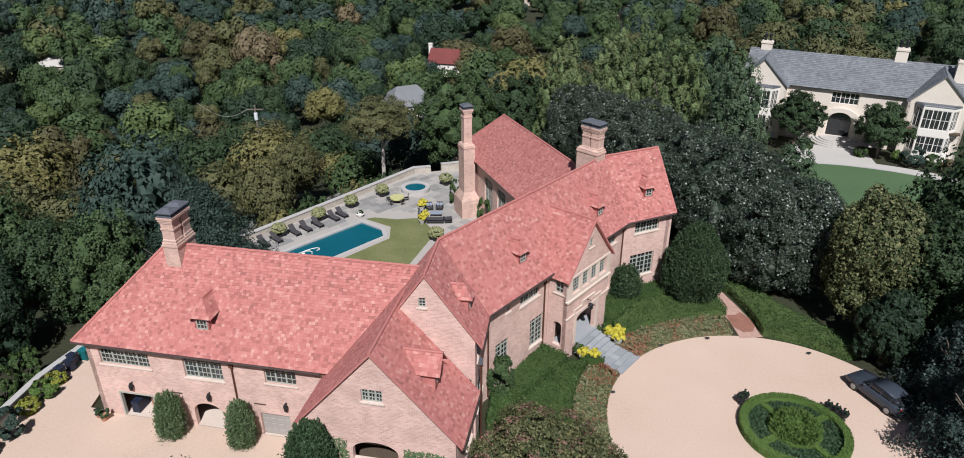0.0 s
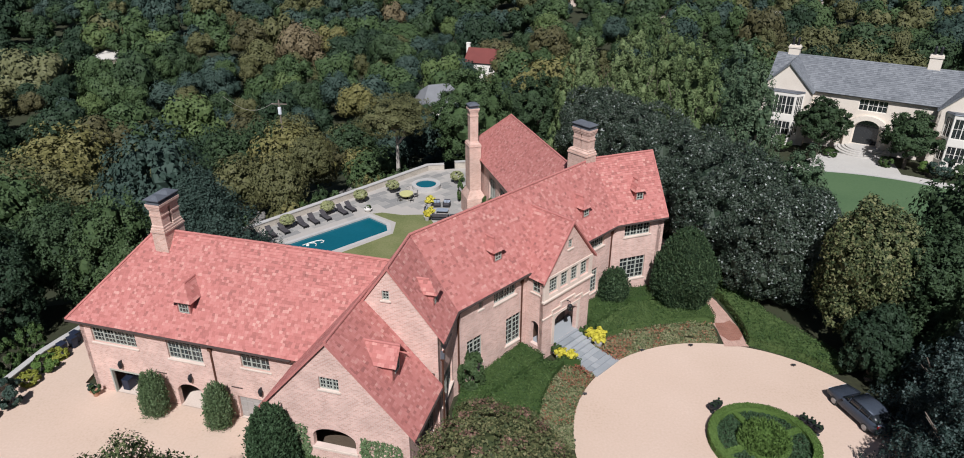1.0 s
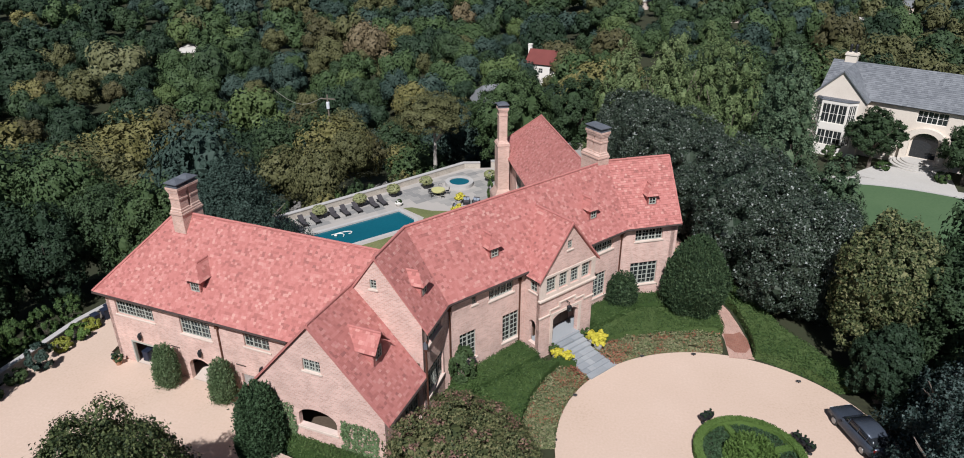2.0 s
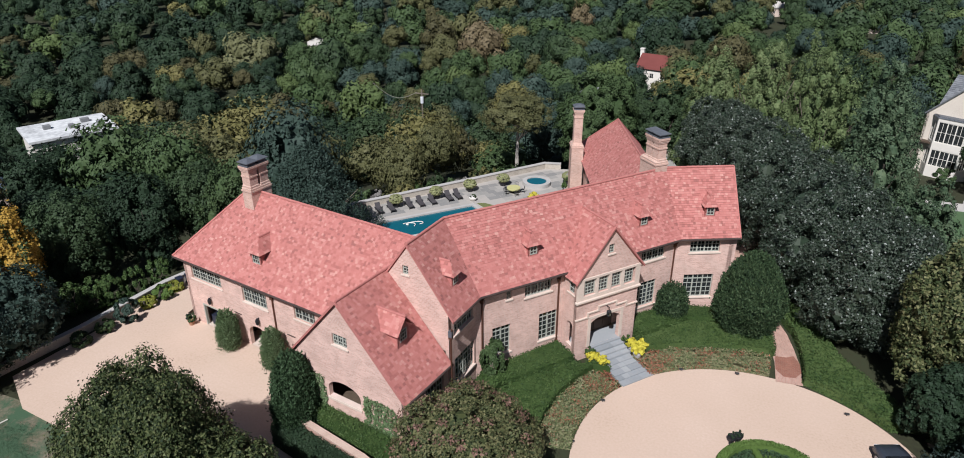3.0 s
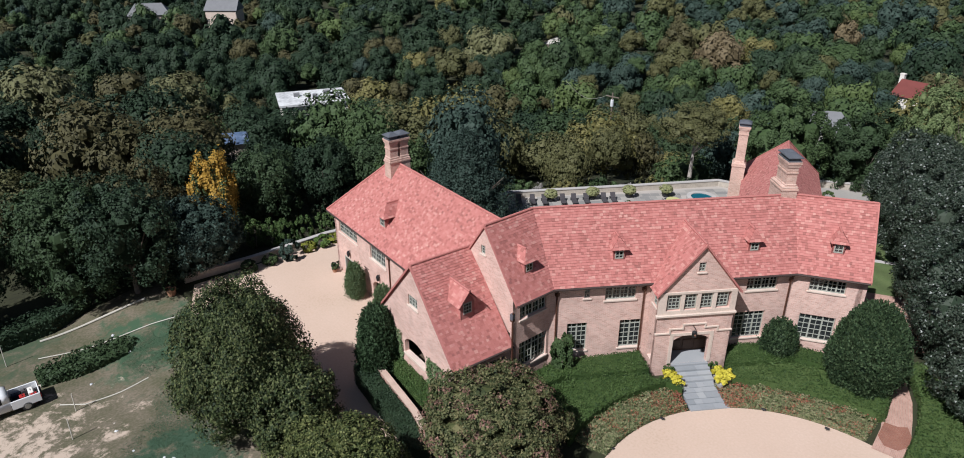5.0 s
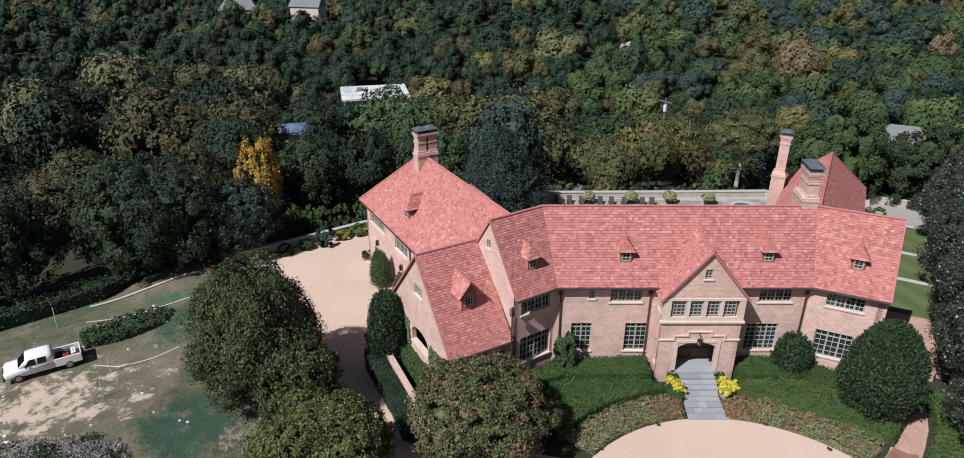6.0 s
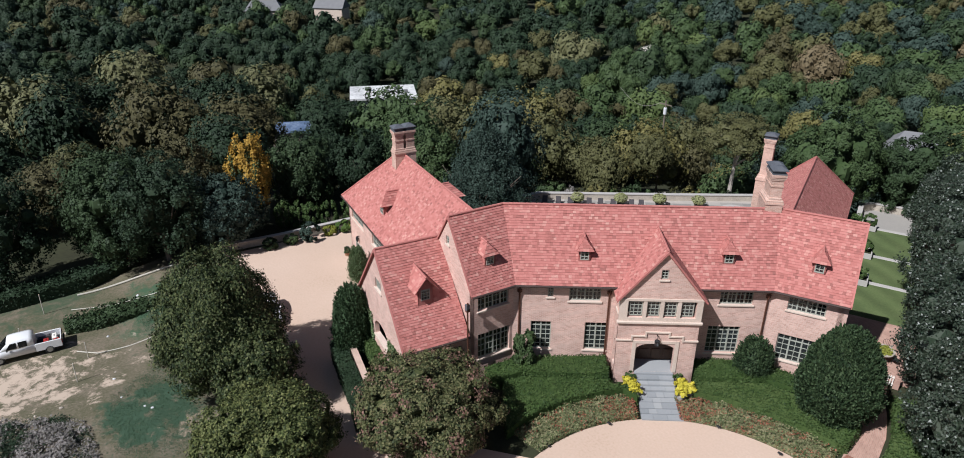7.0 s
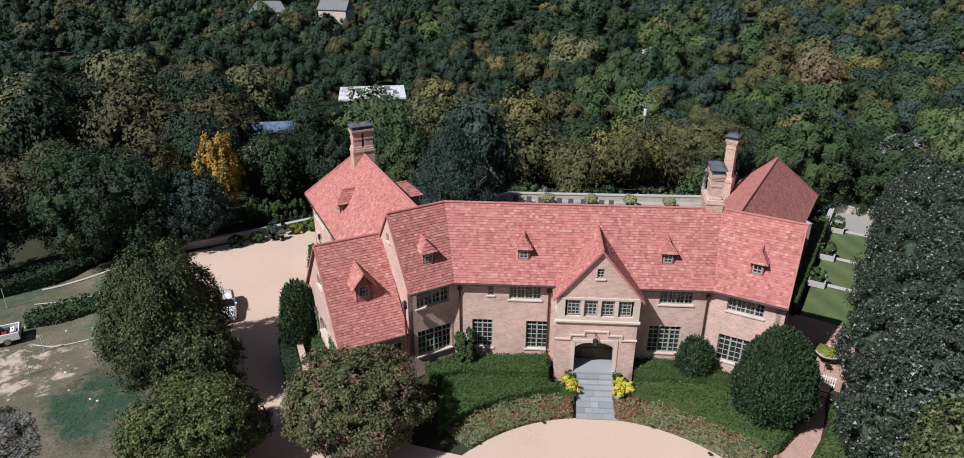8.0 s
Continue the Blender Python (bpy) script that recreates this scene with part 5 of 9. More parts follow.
def boughs(rng, n, low, small=1.0, cone=False):
    """Centres, radii and outward ways of the rounded boughs that make up a crown of radius 1, domed or conical."""
    k = np.arange(n) + 0.5
    a = 2.39996 * k + rng.uniform(0, 6.28)
    if cone:
        h = 0.86 - 1.78 * (k / n) ** 0.75 + 0.05 * rng.normal(size=n)
        wide = np.clip((1.0 - h) / 1.8, 0.03, 1) ** 0.7
        d = unit(np.stack([np.cos(a), np.sin(a), 0.45 + 0 * a], 1))
        lr = (rng.uniform(0.15, 0.25, n) * (0.5 + 0.5 * wide))[:, None]
        lc = np.stack([0.80 * wide * np.cos(a), 0.80 * wide * np.sin(a), h], 1) * rng.uniform(0.9, 1.12, (n, 1))
        mid_h = np.array([-0.6, -0.1, 0.35])
        return np.concatenate([lc, np.stack([0 * mid_h, 0 * mid_h, mid_h], 1)]), np.concatenate([lr, 0.62 * np.clip((1 - mid_h[:, None]) / 1.8, 0, 1)]), np.concatenate([d, [[0, 0, 1.0]] * 3])
    h = 1.0 - (1.0 - low) * k / n
    r = np.sqrt(np.clip(1 - h * h, 0, 1))
    d = unit(np.stack([r * np.cos(a), r * np.sin(a), h], 1) + 0.16 * rng.normal(size=(n, 3)))
    lr = small * rng.uniform(0.26, 0.44, (n, 1))
    lc = d * (1.0 - lr) * rng.uniform(0.82, 1.10, (n, 1))
    return np.concatenate([lc, [[0, 0, -0.05]]]), np.concatenate([lr, [[0.60]]]), np.concatenate([d, [[0, 0, 1.0]]])


def bough_crown(rng, lobes, clumps, per, rx, rz, leaf, clump=0.12, spread=0.3, reach=1.15, low=-0.5, small=1.0, fine=True, cone=False):
    """A crown about the origin: leaf sprays, in clumps over its rounded boughs, then the foliage masses inside the boughs."""
    lc, lr, d = boughs(rng, lobes, low, small, cone)
    m = clumps * 7
    own = rng.choice(len(lr), m, p=lr[:, 0] ** 2 / (lr ** 2).sum())
    e = unit(rng.normal(size=(m, 3)) + 0.5 * d[own] + np.array([0, 0, 0.2]))
    c = lc[own] + e * lr[own]
    gap = np.linalg.norm(c[:, None] - lc[None], axis=2) / lr[:, 0]
    gap[np.arange(m), own] = 9
    free = np.flatnonzero((gap.min(1) > 0.86) & (c[:, 2] > low - 0.3))
    cell = 3.2 / math.sqrt(clumps)
    pick = free[:0]
    while len(pick) < min(clumps, len(free)) and cell > 0.005:
        pick = free[np.unique((c[free] // cell).astype(int), axis=0, return_index=True)[1]]
        cell *= 0.93
    pick = np.resize(rng.permutation(pick), clumps)
    c, e = c[pick], e[pick]
    out = unit(0.75 * e + 0.45 * unit(c))
    if per > 1:
        f = unit(rng.normal(size=(clumps, per, 3)))
        f = np.where((f * out[:, None]).sum(2, keepdims=True) < -0.2, -f, f)
        size = clump * rng.uniform(0.65, 1.3, (clumps, 1, 1))
        p = c[:, None] + f * size * rng.uniform(0.45, reach, (clumps, per, 1)) + out[:, None] * size * rng.uniform(0, 0.9, (clumps, 1, 1)) * rng.uniform(0, 1, (clumps, per, 1))
        way = 0.45 * f + 0.8 * out[:, None] + np.array([0, 0, 0.2])
    else:
        p, way = c[:, None] + e[:, None] * rng.uniform(-0.03, 0.05, (clumps, 1, 1)), out[:, None]
    scale = np.array([rx, rx, rz])
    v = leaf_blades((p * scale).reshape(-1, 3), (way / scale * min(rx, rz)).reshape(-1, 3), leaf, rng, spread)
    ball = LUMP if fine else LUMP_COARSE
    jit = 1 + 0.2 * np.sin(7.0 * ball[None] @ rng.normal(size=(3, 3)) + rng.uniform(0, 6, (len(lr), 1, 1))).mean(2, keepdims=True)
    core_r = lr * (0.74 if per > 1 else 0.93) - (0.4 * clump if per > 1 else 0.05)
    cores = lc[:, None] + ball[None] * core_r[:, None] * jit
    if per > 1:
        # leaves on the inner masses too, where gaps let them show
        g = unit(rng.normal(size=(len(lr), 26 if clumps < 450 else 44, 3)))
        p = lc[:, None] + g * core_r[:, None] * 1.12
        v = np.concatenate([v, leaf_blades((p * scale).reshape(-1, 3), (g / scale * min(rx, rz)).reshape(-1, 3), 1.5 * leaf, rng, spread)])
    return np.concatenate([v, (cores * scale).reshape(-1, 3)])


def plume_crown(rng, branches, per, rx, rz, leaf, spread=0.5):
    """A feathery conifer: tiers of rising branches, each a spray of needles that droops at its tip."""
    h = -0.95 + 1.9 * (np.arange(branches) + rng.uniform(0, 1, branches)) / branches
    a = 2.39996 * np.arange(branches) + rng.normal(size=branches) * 0.3
    ln = np.clip((1.0 - h) / 1.7, 0.05, 1) ** 0.72 * rng.uniform(0.72, 1.08, branches)
    k = rng.uniform(0.25, 1.0, (branches, per)) ** 0.7
    wide = 0.24 * np.sin(np.pi * np.clip(k, 0.1, 0.97)) * (0.5 + 0.5 * ln[:, None])
    side, lift = wide * rng.normal(size=k.shape) * 0.8, 0.06 * rng.normal(size=k.shape)
    ca, sa = np.cos(a)[:, None], np.sin(a)[:, None]
    q = ln[:, None] * k
    z = h[:, None] + 0.30 * q - 0.16 * q * q + lift - 0.25 * np.abs(side)
    p = np.stack([ca * q - sa * side, sa * q + ca * side, z], 2)
    way = np.stack([ca + 0 * q, sa + 0 * q, 0.9 + 0 * q], 2)
    scale = np.array([rx, rx, rz])
    v = leaf_blades((p * scale).reshape(-1, 3), way.reshape(-1, 3), leaf, rng, spread)
    n = 9
    hz = np.linspace(-0.9, 0.62, n)
    inner = np.stack([0 * hz, 0 * hz, hz], 1)
    inner_r = 0.5 * np.clip((1.0 - hz) / 1.7, 0.05, 1) ** 0.72
    cores = inner[:, None] + LUMP[None] * np.stack([inner_r, inner_r, 0 * inner_r + 0.2], 1)[:, None]
    return np.concatenate([v, (cores * scale).reshape(-1, 3)])


def sprig_crown(rng, clumps, per, rx, rz, leaf):
    """A clipped evergreen, broad below and narrowing to a blunt top, of upright pointed sprigs."""
    k = np.arange(clumps) + 0.5
    h = 1.0 - 1.9 * (k / clumps) ** 0.85
    a = 2.39996 * k
    wide = np.sqrt(np.clip(1 - np.abs(h + 0.12) ** 2.5 / 1.13 ** 2.5, 0.01, 1)) * (1 - 0.1 * np.clip(h + 0.2, 0, 1))
    bump = np.array([noise.noise((2.2 * math.cos(t) + 7, 2.2 * math.sin(t), 2.2 * z)) for t, z in zip(a, h)])
    r = wide * (0.90 + 0.16 * bump) * rng.uniform(0.93, 1.03, clumps)
    scale = np.array([rx, rx, rz])
    c = np.stack([r * np.cos(a), r * np.sin(a), h], 1) * scale
    out = unit(np.stack([np.cos(a), np.sin(a), 0.9 + 0.8 * h], 1))
    up = unit(out + np.array([0, 0, 1.3]) + 0.25 * rng.normal(size=(clumps, 3)))
    t = rng.uniform(-0.2, 1.0, (clumps, per, 1))
    p = c[:, None] + up[:, None] * t * 0.5 + 0.17 * (1.05 - t) * rng.normal(size=(clumps, per, 3)) * np.array([1, 1, 0.6])
    tip = unit(up[:, None] + 0.45 * rng.normal(size=(clumps, per, 3)))
    b = unit(np.cross(tip, rng.normal(size=(clumps, per, 3))))
    s = leaf * rng.uniform(0.8, 1.7, (clumps, per, 1))
    v = np.stack([p + tip * s * 1.6, p - b * s * 0.5, p + b * s * 0.5], 2).reshape(-1, 3)
    hz = np.linspace(-0.8, 0.72, 9)
    rr = 0.84 * np.sqrt(np.clip(1 - np.abs(hz + 0.12) ** 2.5 / 1.13 ** 2.5, 0.01, 1)) * (1 - 0.1 * np.clip(hz + 0.2, 0, 1))
    cores = np.stack([0 * hz, 0 * hz, hz], 1)[:, None] + LUMP[None] * np.stack([rr, rr, 0 * rr + 0.2], 1)[:, None]
    return np.concatenate([v, (cores * scale).reshape(-1, 3)])


def crown(rng, clumps, per, rx, rz, tight=0.34, kind="round", leaf=0.2, spread=0.4, reach=1.12):
    """The faces of a crown about the origin, its height from -rz to rz: leaf sprays first, then the foliage masses inside."""
    if kind in ("round", "ovoid"):
        return bough_crown(rng, max(10, min(34, clumps // 8)), clumps, per, rx, rz, leaf, 0.42 * tight, spread, reach, -0.75 if kind == "ovoid" else -0.45, 0.8 if clumps > 170 else 1.0)
    if kind == "sprig":
        return sprig_crown(rng, clumps, per, rx, rz, leaf)
    if kind == "cone":
        return bough_crown(rng, 74, clumps, per, rx, rz, leaf, 0.42 * tight, spread, reach, -1.0, cone=True)
    if kind == "wisp":
        return plume_crown(rng, clumps, per, rx, rz, leaf, spread)
    d = unit(rng.normal(size=(clumps, 3)))
    if kind == "ball":
        c = d * rng.uniform(0.78, 0.88, (clumps, 1))
    else:
        h = rng.uniform(-0.95, 0.9, clumps)
        ang = rng.uniform(0, 2 * np.pi, clumps)
        rr = np.sqrt(np.clip(1 - np.abs(h) ** 2.5, 0.02, 1)) * 0.82 * rng.uniform(0.9, 1.0, clumps)
        c = np.stack([rr * np.cos(ang), rr * np.sin(ang), h], 1)
    size = 0.62 * tight * rng.uniform(0.85, 1.08, (clumps, 1))
    out = unit(c)
    e = unit(rng.normal(size=(clumps, per, 3)))
    e = np.where((e * out[:, None]).sum(2, keepdims=True) < -0.15, -e, e)
    p = c[:, None] + e * size[:, None] * rng.uniform(0.7, reach, (clumps, per, 1))
    way = 0.75 * e + 0.6 * out[:, None] + np.array([0, 0, 0.15])
    scale = np.array([rx, rx, rz])
    v = leaf_blades((p * scale).reshape(-1, 3), (way / scale * min(rx, rz)).reshape(-1, 3), leaf, rng, spread)
    jit = 1 + 0.2 * np.sin(7.0 * LUMP_COARSE[None] @ rng.normal(size=(3, 3)) + rng.uniform(0, 6, (clumps, 1, 1))).mean(2, keepdims=True)
    cores = c[:, None] + LUMP_COARSE[None] * (size * 0.7)[:, None] * jit
    return np.concatenate([v, (cores * scale).reshape(-1, 3)])


def leaf_mesh(name, verts, mats, index=None):
    """A mesh of loose leaf triangles."""
    n = len(verts) // 3
    me = bpy.data.meshes.new(name)
    me.vertices.add(3 * n)
    me.vertices.foreach_set("co", np.ascontiguousarray(verts, np.float32).ravel())
    me.loops.add(3 * n)
    me.loops.foreach_set("vertex_index", np.arange(3 * n, dtype=np.int32))
    me.polygons.add(n)
    me.polygons.foreach_set("loop_start", np.arange(0, 3 * n, 3, dtype=np.int32))
    for m in mats:
        me.materials.append(m)
    if index is not None:
        me.polygons.foreach_set("material_index", np.ascontiguousarray(index, np.int32))
    me.update(calc_edges=True)
    return me


def trunk_mesh(rng, height, r0, limbs, spread, top):
    bm = bmesh.new()
    lean = rng.normal(size=2) * 0.04 * height
    pts = [(0, 0, -0.6), (0, 0, 0), (lean[0] * 0.3, lean[1] * 0.3, height * 0.5), (lean[0], lean[1], height)]
    add_tube(bm, pts, [r0 * 1.4, r0 * 1.15, r0 * 0.8, r0 * 0.45], 8)
    for k in range(limbs):
        a = 2 * math.pi * (k + rng.uniform(0, 0.6)) / limbs
        z = height * rng.uniform(0.45, 0.95)
        end = (math.cos(a) * spread, math.sin(a) * spread, z + (top - z) * rng.uniform(0.45, 0.9))
        midp = (end[0] * 0.45 + rng.normal() * 0.2, end[1] * 0.45 + rng.normal() * 0.2, z + (end[2] - z) * 0.4)
        add_tube(bm, [(lean[0] * z / height, lean[1] * z / height, z), midp, end], [r0 * 0.5, r0 * 0.32, r0 * 0.1], 6)
        for _ in range(2):
            b = a + rng.normal() * 0.6
            add_tube(bm, [midp, (midp[0] + math.cos(b) * spread * 0.5, midp[1] + math.sin(b) * spread * 0.5, midp[2] + (top - midp[2]) * 0.5)], [r0 * 0.24, r0 * 0.06], 5)
    return bm


def tree(name, x, y, label, leaf, rx, z_lo, z_hi, leaf_size=0.14, clumps=60, per=70, kind="round", seed=1, trunk=0.22, group="", category="tree", base=None, tight=0.34, spread=0.42, reach=1.12, bark=None, mix=None, taper=0.0):
    """A tree or clipped shrub: trunk with limbs, and a crown of leaf sprays from z_lo to z_hi in the world."""
    rng = np.random.default_rng(seed)
    z0 = ground_z(x, y) if base is None else base
    ob = thing(name, label, category, group, at=(x, y, z0))
    rz = (z_hi - z_lo) / 2
    if trunk:
        part("trunk", trunk_mesh(rng, max(0.4, z_lo - z0 + rz * 0.7), trunk, 5 if rx > 1.6 else 3, rx * 0.6, z_hi - z0 - rz * 0.4), bark or BARK, ob)
    v = crown(rng, clumps, per, rx, rz, tight, kind, leaf_size, spread, reach)
    v[:, :2] *= 1 - taper * np.clip(v[:, 2:3] / rz, -0.25, 1)
    v[:, 2] += z_lo + rz - z0
    v[:, 2] = np.maximum(v[:, 2], 0.02)
    if mix:
        pick = rng.uniform(size=clumps) < mix[1]
        idx = np.concatenate([np.repeat(pick, per) & (rng.uniform(size=clumps * per) < 0.75), np.zeros(len(v) // 3 - clumps * per, bool)])
        part("crown", leaf_mesh("crown", v, [LEAF[leaf], LEAF[mix[0]]], idx), None, ob)
    else:
        part("crown", leaf_mesh("crown", v, [LEAF[leaf]]), None, ob)
    return ob


# trees and shrubs round the house
tree("shade_tree", -13.2, 21.2, "broad dark green shade tree beside the drive", "shade", 4.55, -2.6, 10.0, 0.085, 900, 72, "ovoid", seed=3, trunk=0.3, tight=0.20, reach=1.8, spread=0.5, taper=0.2)
tree("shade_tree", -8.4, 22.0, "low dark green companion tree beside the drive", "shade", 2.9, -1.6, 5.2, 0.085, 200, 105, "ovoid", seed=16, trunk=0.16, tight=0.30, reach=1.5, spread=0.5)
tree("shade_tree", -0.6, 19.9, "rounded green tree beside the drive", "round_tree", 4.2, -0.4, 5.9, 0.075, 700, 60, "ovoid", seed=4, trunk=0.22, tight=0.18, reach=1.5, spread=0.5)
tree("crape_myrtle", 3.6, 28.7, "spreading crape myrtle with rusty seed heads", "myrtle", 4.6, 0.3, 6.5, 0.075, 760, 56, "ovoid", seed=5, trunk=0.16, tight=0.17, reach=1.6, spread=0.5, mix=("rust", 0.24))
tree("column_evergreen", -10.1, 30.6, "tall clipped dark evergreen beside the porch", "yew", 1.5, -1.6, 5.0, 0.08, 400, 60, "sprig", seed=6, trunk=0.12, category="shrub", tight=0.36, reach=1.3, spread=0.6)
tree("dome_evergreen", 18.5, 52.6, "large clipped dark green dome-shaped evergreen", "yew_dark", 2.62, 0.4, 7.0, 0.085, 640, 70, "sprig", seed=7, trunk=0.18, category="shrub", tight=0.24, reach=1.6, spread=0.6, taper=0.14)
tree("round_shrub", 12.5, 52.0, "small clipped round green shrub by the wall", "yew_dark", 1.25, 0.2, 3.4, 0.07, 190, 44, "sprig", seed=8, trunk=0.06, category="shrub", tight=0.3)
tree("wall_shrub", 1.35, 39.0, "loose green shrub growing against the wall", "mid", 0.95, 0.2, 3.6, 0.12, 40, 60, "column", seed=9, trunk=0.06, category="shrub", reach=1.3)
for i, (x, y) in enumerate(((-21.6, 37.2), (-16.4, 36.3))):
    tree("clipped_yew", x, y, "egg-shaped clipped green yew by the garage", "ivy", 0.78, -1.75, 1.75, 0.06, 190, 60, "sprig", seed=11 + i, trunk=0.08, category="shrub", group="clipped yews at the garage", base=COURT_Z, tight=0.3)
MAG = [(27.2, 55.5, 5.0, 10.3), (24.2, 62.0, 5.4, 11.3), (21.4, 68.8, 5.4, 11.3), (18.5, 75.2, 5.2, 11), (16.0, 81.5, 4.6, 10.5), (13.2, 88.0, 4.6, 10)]
for i, (x, y, r, h) in enumerate(MAG):
    tree("magnolia", x, y, "dense glossy dark southern magnolia", "magnolia", r * 1.05, -0.8, h, 0.088, 720, 84, "ovoid", seed=20 + i, trunk=0.25, group="row of magnolias", tight=0.195, spread=0.7, reach=1.4)
CYP = [(11.5, 96, 4.2, 15), (17.5, 92.5, 4.6, 17.5), (24.5, 84, 4.8, 17.5), (28.8, 76.5, 4.6, 16.5), (30.5, 88, 4.8, 16.5), (32.6, 68.5, 3.9, 9.5), (23.5, 99, 4.8, 16.5)]
for i, (x, y, r, h) in enumerate(CYP):
    tree("bald_cypress", x, y, "tall feathery light green bald cypress", ("cypress", "cypress_deep")[x > 27], r * 1.15, -2, h, 0.10, 480, 50, "cone", seed=40 + i, trunk=0.3, group="bald cypresses", tight=0.15, reach=1.5, spread=0.4)
for i, (x, y, r, h, k) in enumerate(((31.6, 48.9, 3.7, 11.8, "olive_green"), (36.0, 47.0, 4.2, 11, "dark"), (33.6, 37.6, 4.2, 9.0, "blue"), (37.5, 39.5, 4.5, 10.5, "dark"), (31.2, 31.9, 4.3, 9.0, "blue"), (30.8, 43.4, 2.2, 6.0, "deep"), (37.5, 33, 4.5, 9.5, "dark"))):
    if k == "blue":
        tree("cedar_tree", x, y, "feathery blue-green cedar with drooping branches beside the drive", "cedar", r * 1.2, -0.5, h, 0.085, 110, 260, "wisp", seed=60 + i, trunk=0.28, spread=0.6)
        continue
    tree("oak_tree", x, y, "dense dark evergreen tree beside the drive", k, r, -0.5, h, 0.115, 520, 44, seed=60 + i, trunk=0.28, tight=0.19, reach=1.5, spread=0.5)
tree("cedar_tree", -25.6, 56.3, "large blue-green cedar behind the garage", "blue", 8.4, -5, 9.4, 0.10, 190, 300, "wisp", seed=70, trunk=0.3, spread=0.6)
PALE_BARK = material("pale_bark", [(0.34, 0.30, 0.26), (0.46, 0.42, 0.37)], 0.9, 2, 10, 0.4)
tree("oak_tree", -13.3, 87.5, "open-crowned tree with pale bare limbs", "olive", 4.8, 2.4, 8.6, 0.10, 150, 60, seed=71, trunk=0.34, tight=0.26, reach=1.5, bark=PALE_BARK)
tree("oak_tree", -3.5, 93.5, "rounded bright green tree behind the spa", "mid", 5.8, -4, 10.2, 0.135, 150, 170, seed=72, trunk=0.3, tight=0.28)
tree("oak_tree", 5.0, 99.0, "rounded green tree behind the pavilion", "dark", 5.2, -4, 9.0, 0.135, 140, 160, seed=73, trunk=0.3, tight=0.28)
tree("golden_tree", -42.3, 34.6, "small golden yellow autumn tree", "yellow", 2.3, -0.6, 8.6, 0.11, 190, 80, "ovoid", seed=74, trunk=0.16, tight=0.36, reach=1.5, mix=("mid", 0.25))

# the woods
HOUSES = [(-95.5, 83, 7), (-17, 158, 5), (-8.5, 203, 5.5), (-83.5, 56.3, 5), (-76, 52.5, 4), (-69, 49, 3.5), (-33, 98, 2)]


def in_wood(x, y):
    """Where trees stand: all the land but the gardens, the courts, the lot and the neighbour's grounds."""
    if x > -8 and y < 58:
        return x > 41 and y < 58
    if x > 30:
        return y > 118
    if y < 27:
        return x < -41.5 - 0.12 * (y - 10)
    if x < -36.5 and y < 66:
        return True
    if y < 53:
        return False
    if y < 66 and x < -29.5:
        return True
    # beyond the terrace wall
    if x < -9:
        return y > 66 + (x + 27) * 1.2 + 4.5
    if x < 3:
        return y > 93
    return y > 102 and not (2 < x < 12 and y < 104)


# the trees of the wood that stand out: place, radius and colour
STANDOUTS = [(-134, 180, 9.5, "pale"), (-110, 61, 6.8, "pale"), (-105.5, 36.5, 7, "pale"), (-84, 18.5, 6.5, "pale"), (-72, 224, 9, "tan"), (-65, 237, 7, "golden"), (-134, 146, 5.5, "golden"), (-125, 153, 6, "olive"),
             (-70, 141, 8, "fresh"), (-81, 133, 6.5, "mid"), (-33, 104, 4.2, "olive"), (-102, 103, 7, "golden"), (-65, 31, 6.5, "brown"), (-50, 62, 5.0, "mid"), (-36, 67, 6.0, "blue"),
             (-78, 110, 8, "golden"), (-66, 90, 6.5, "golden"), (-58, 74, 5.5, "olive"), (-34, 146, 5, "golden"), (-149, 240, 8, "olive"), (-50, 125, 5.8, "brown"), (-88, 250, 8, "olive"), (-60, 40, 5.5, "brown")]


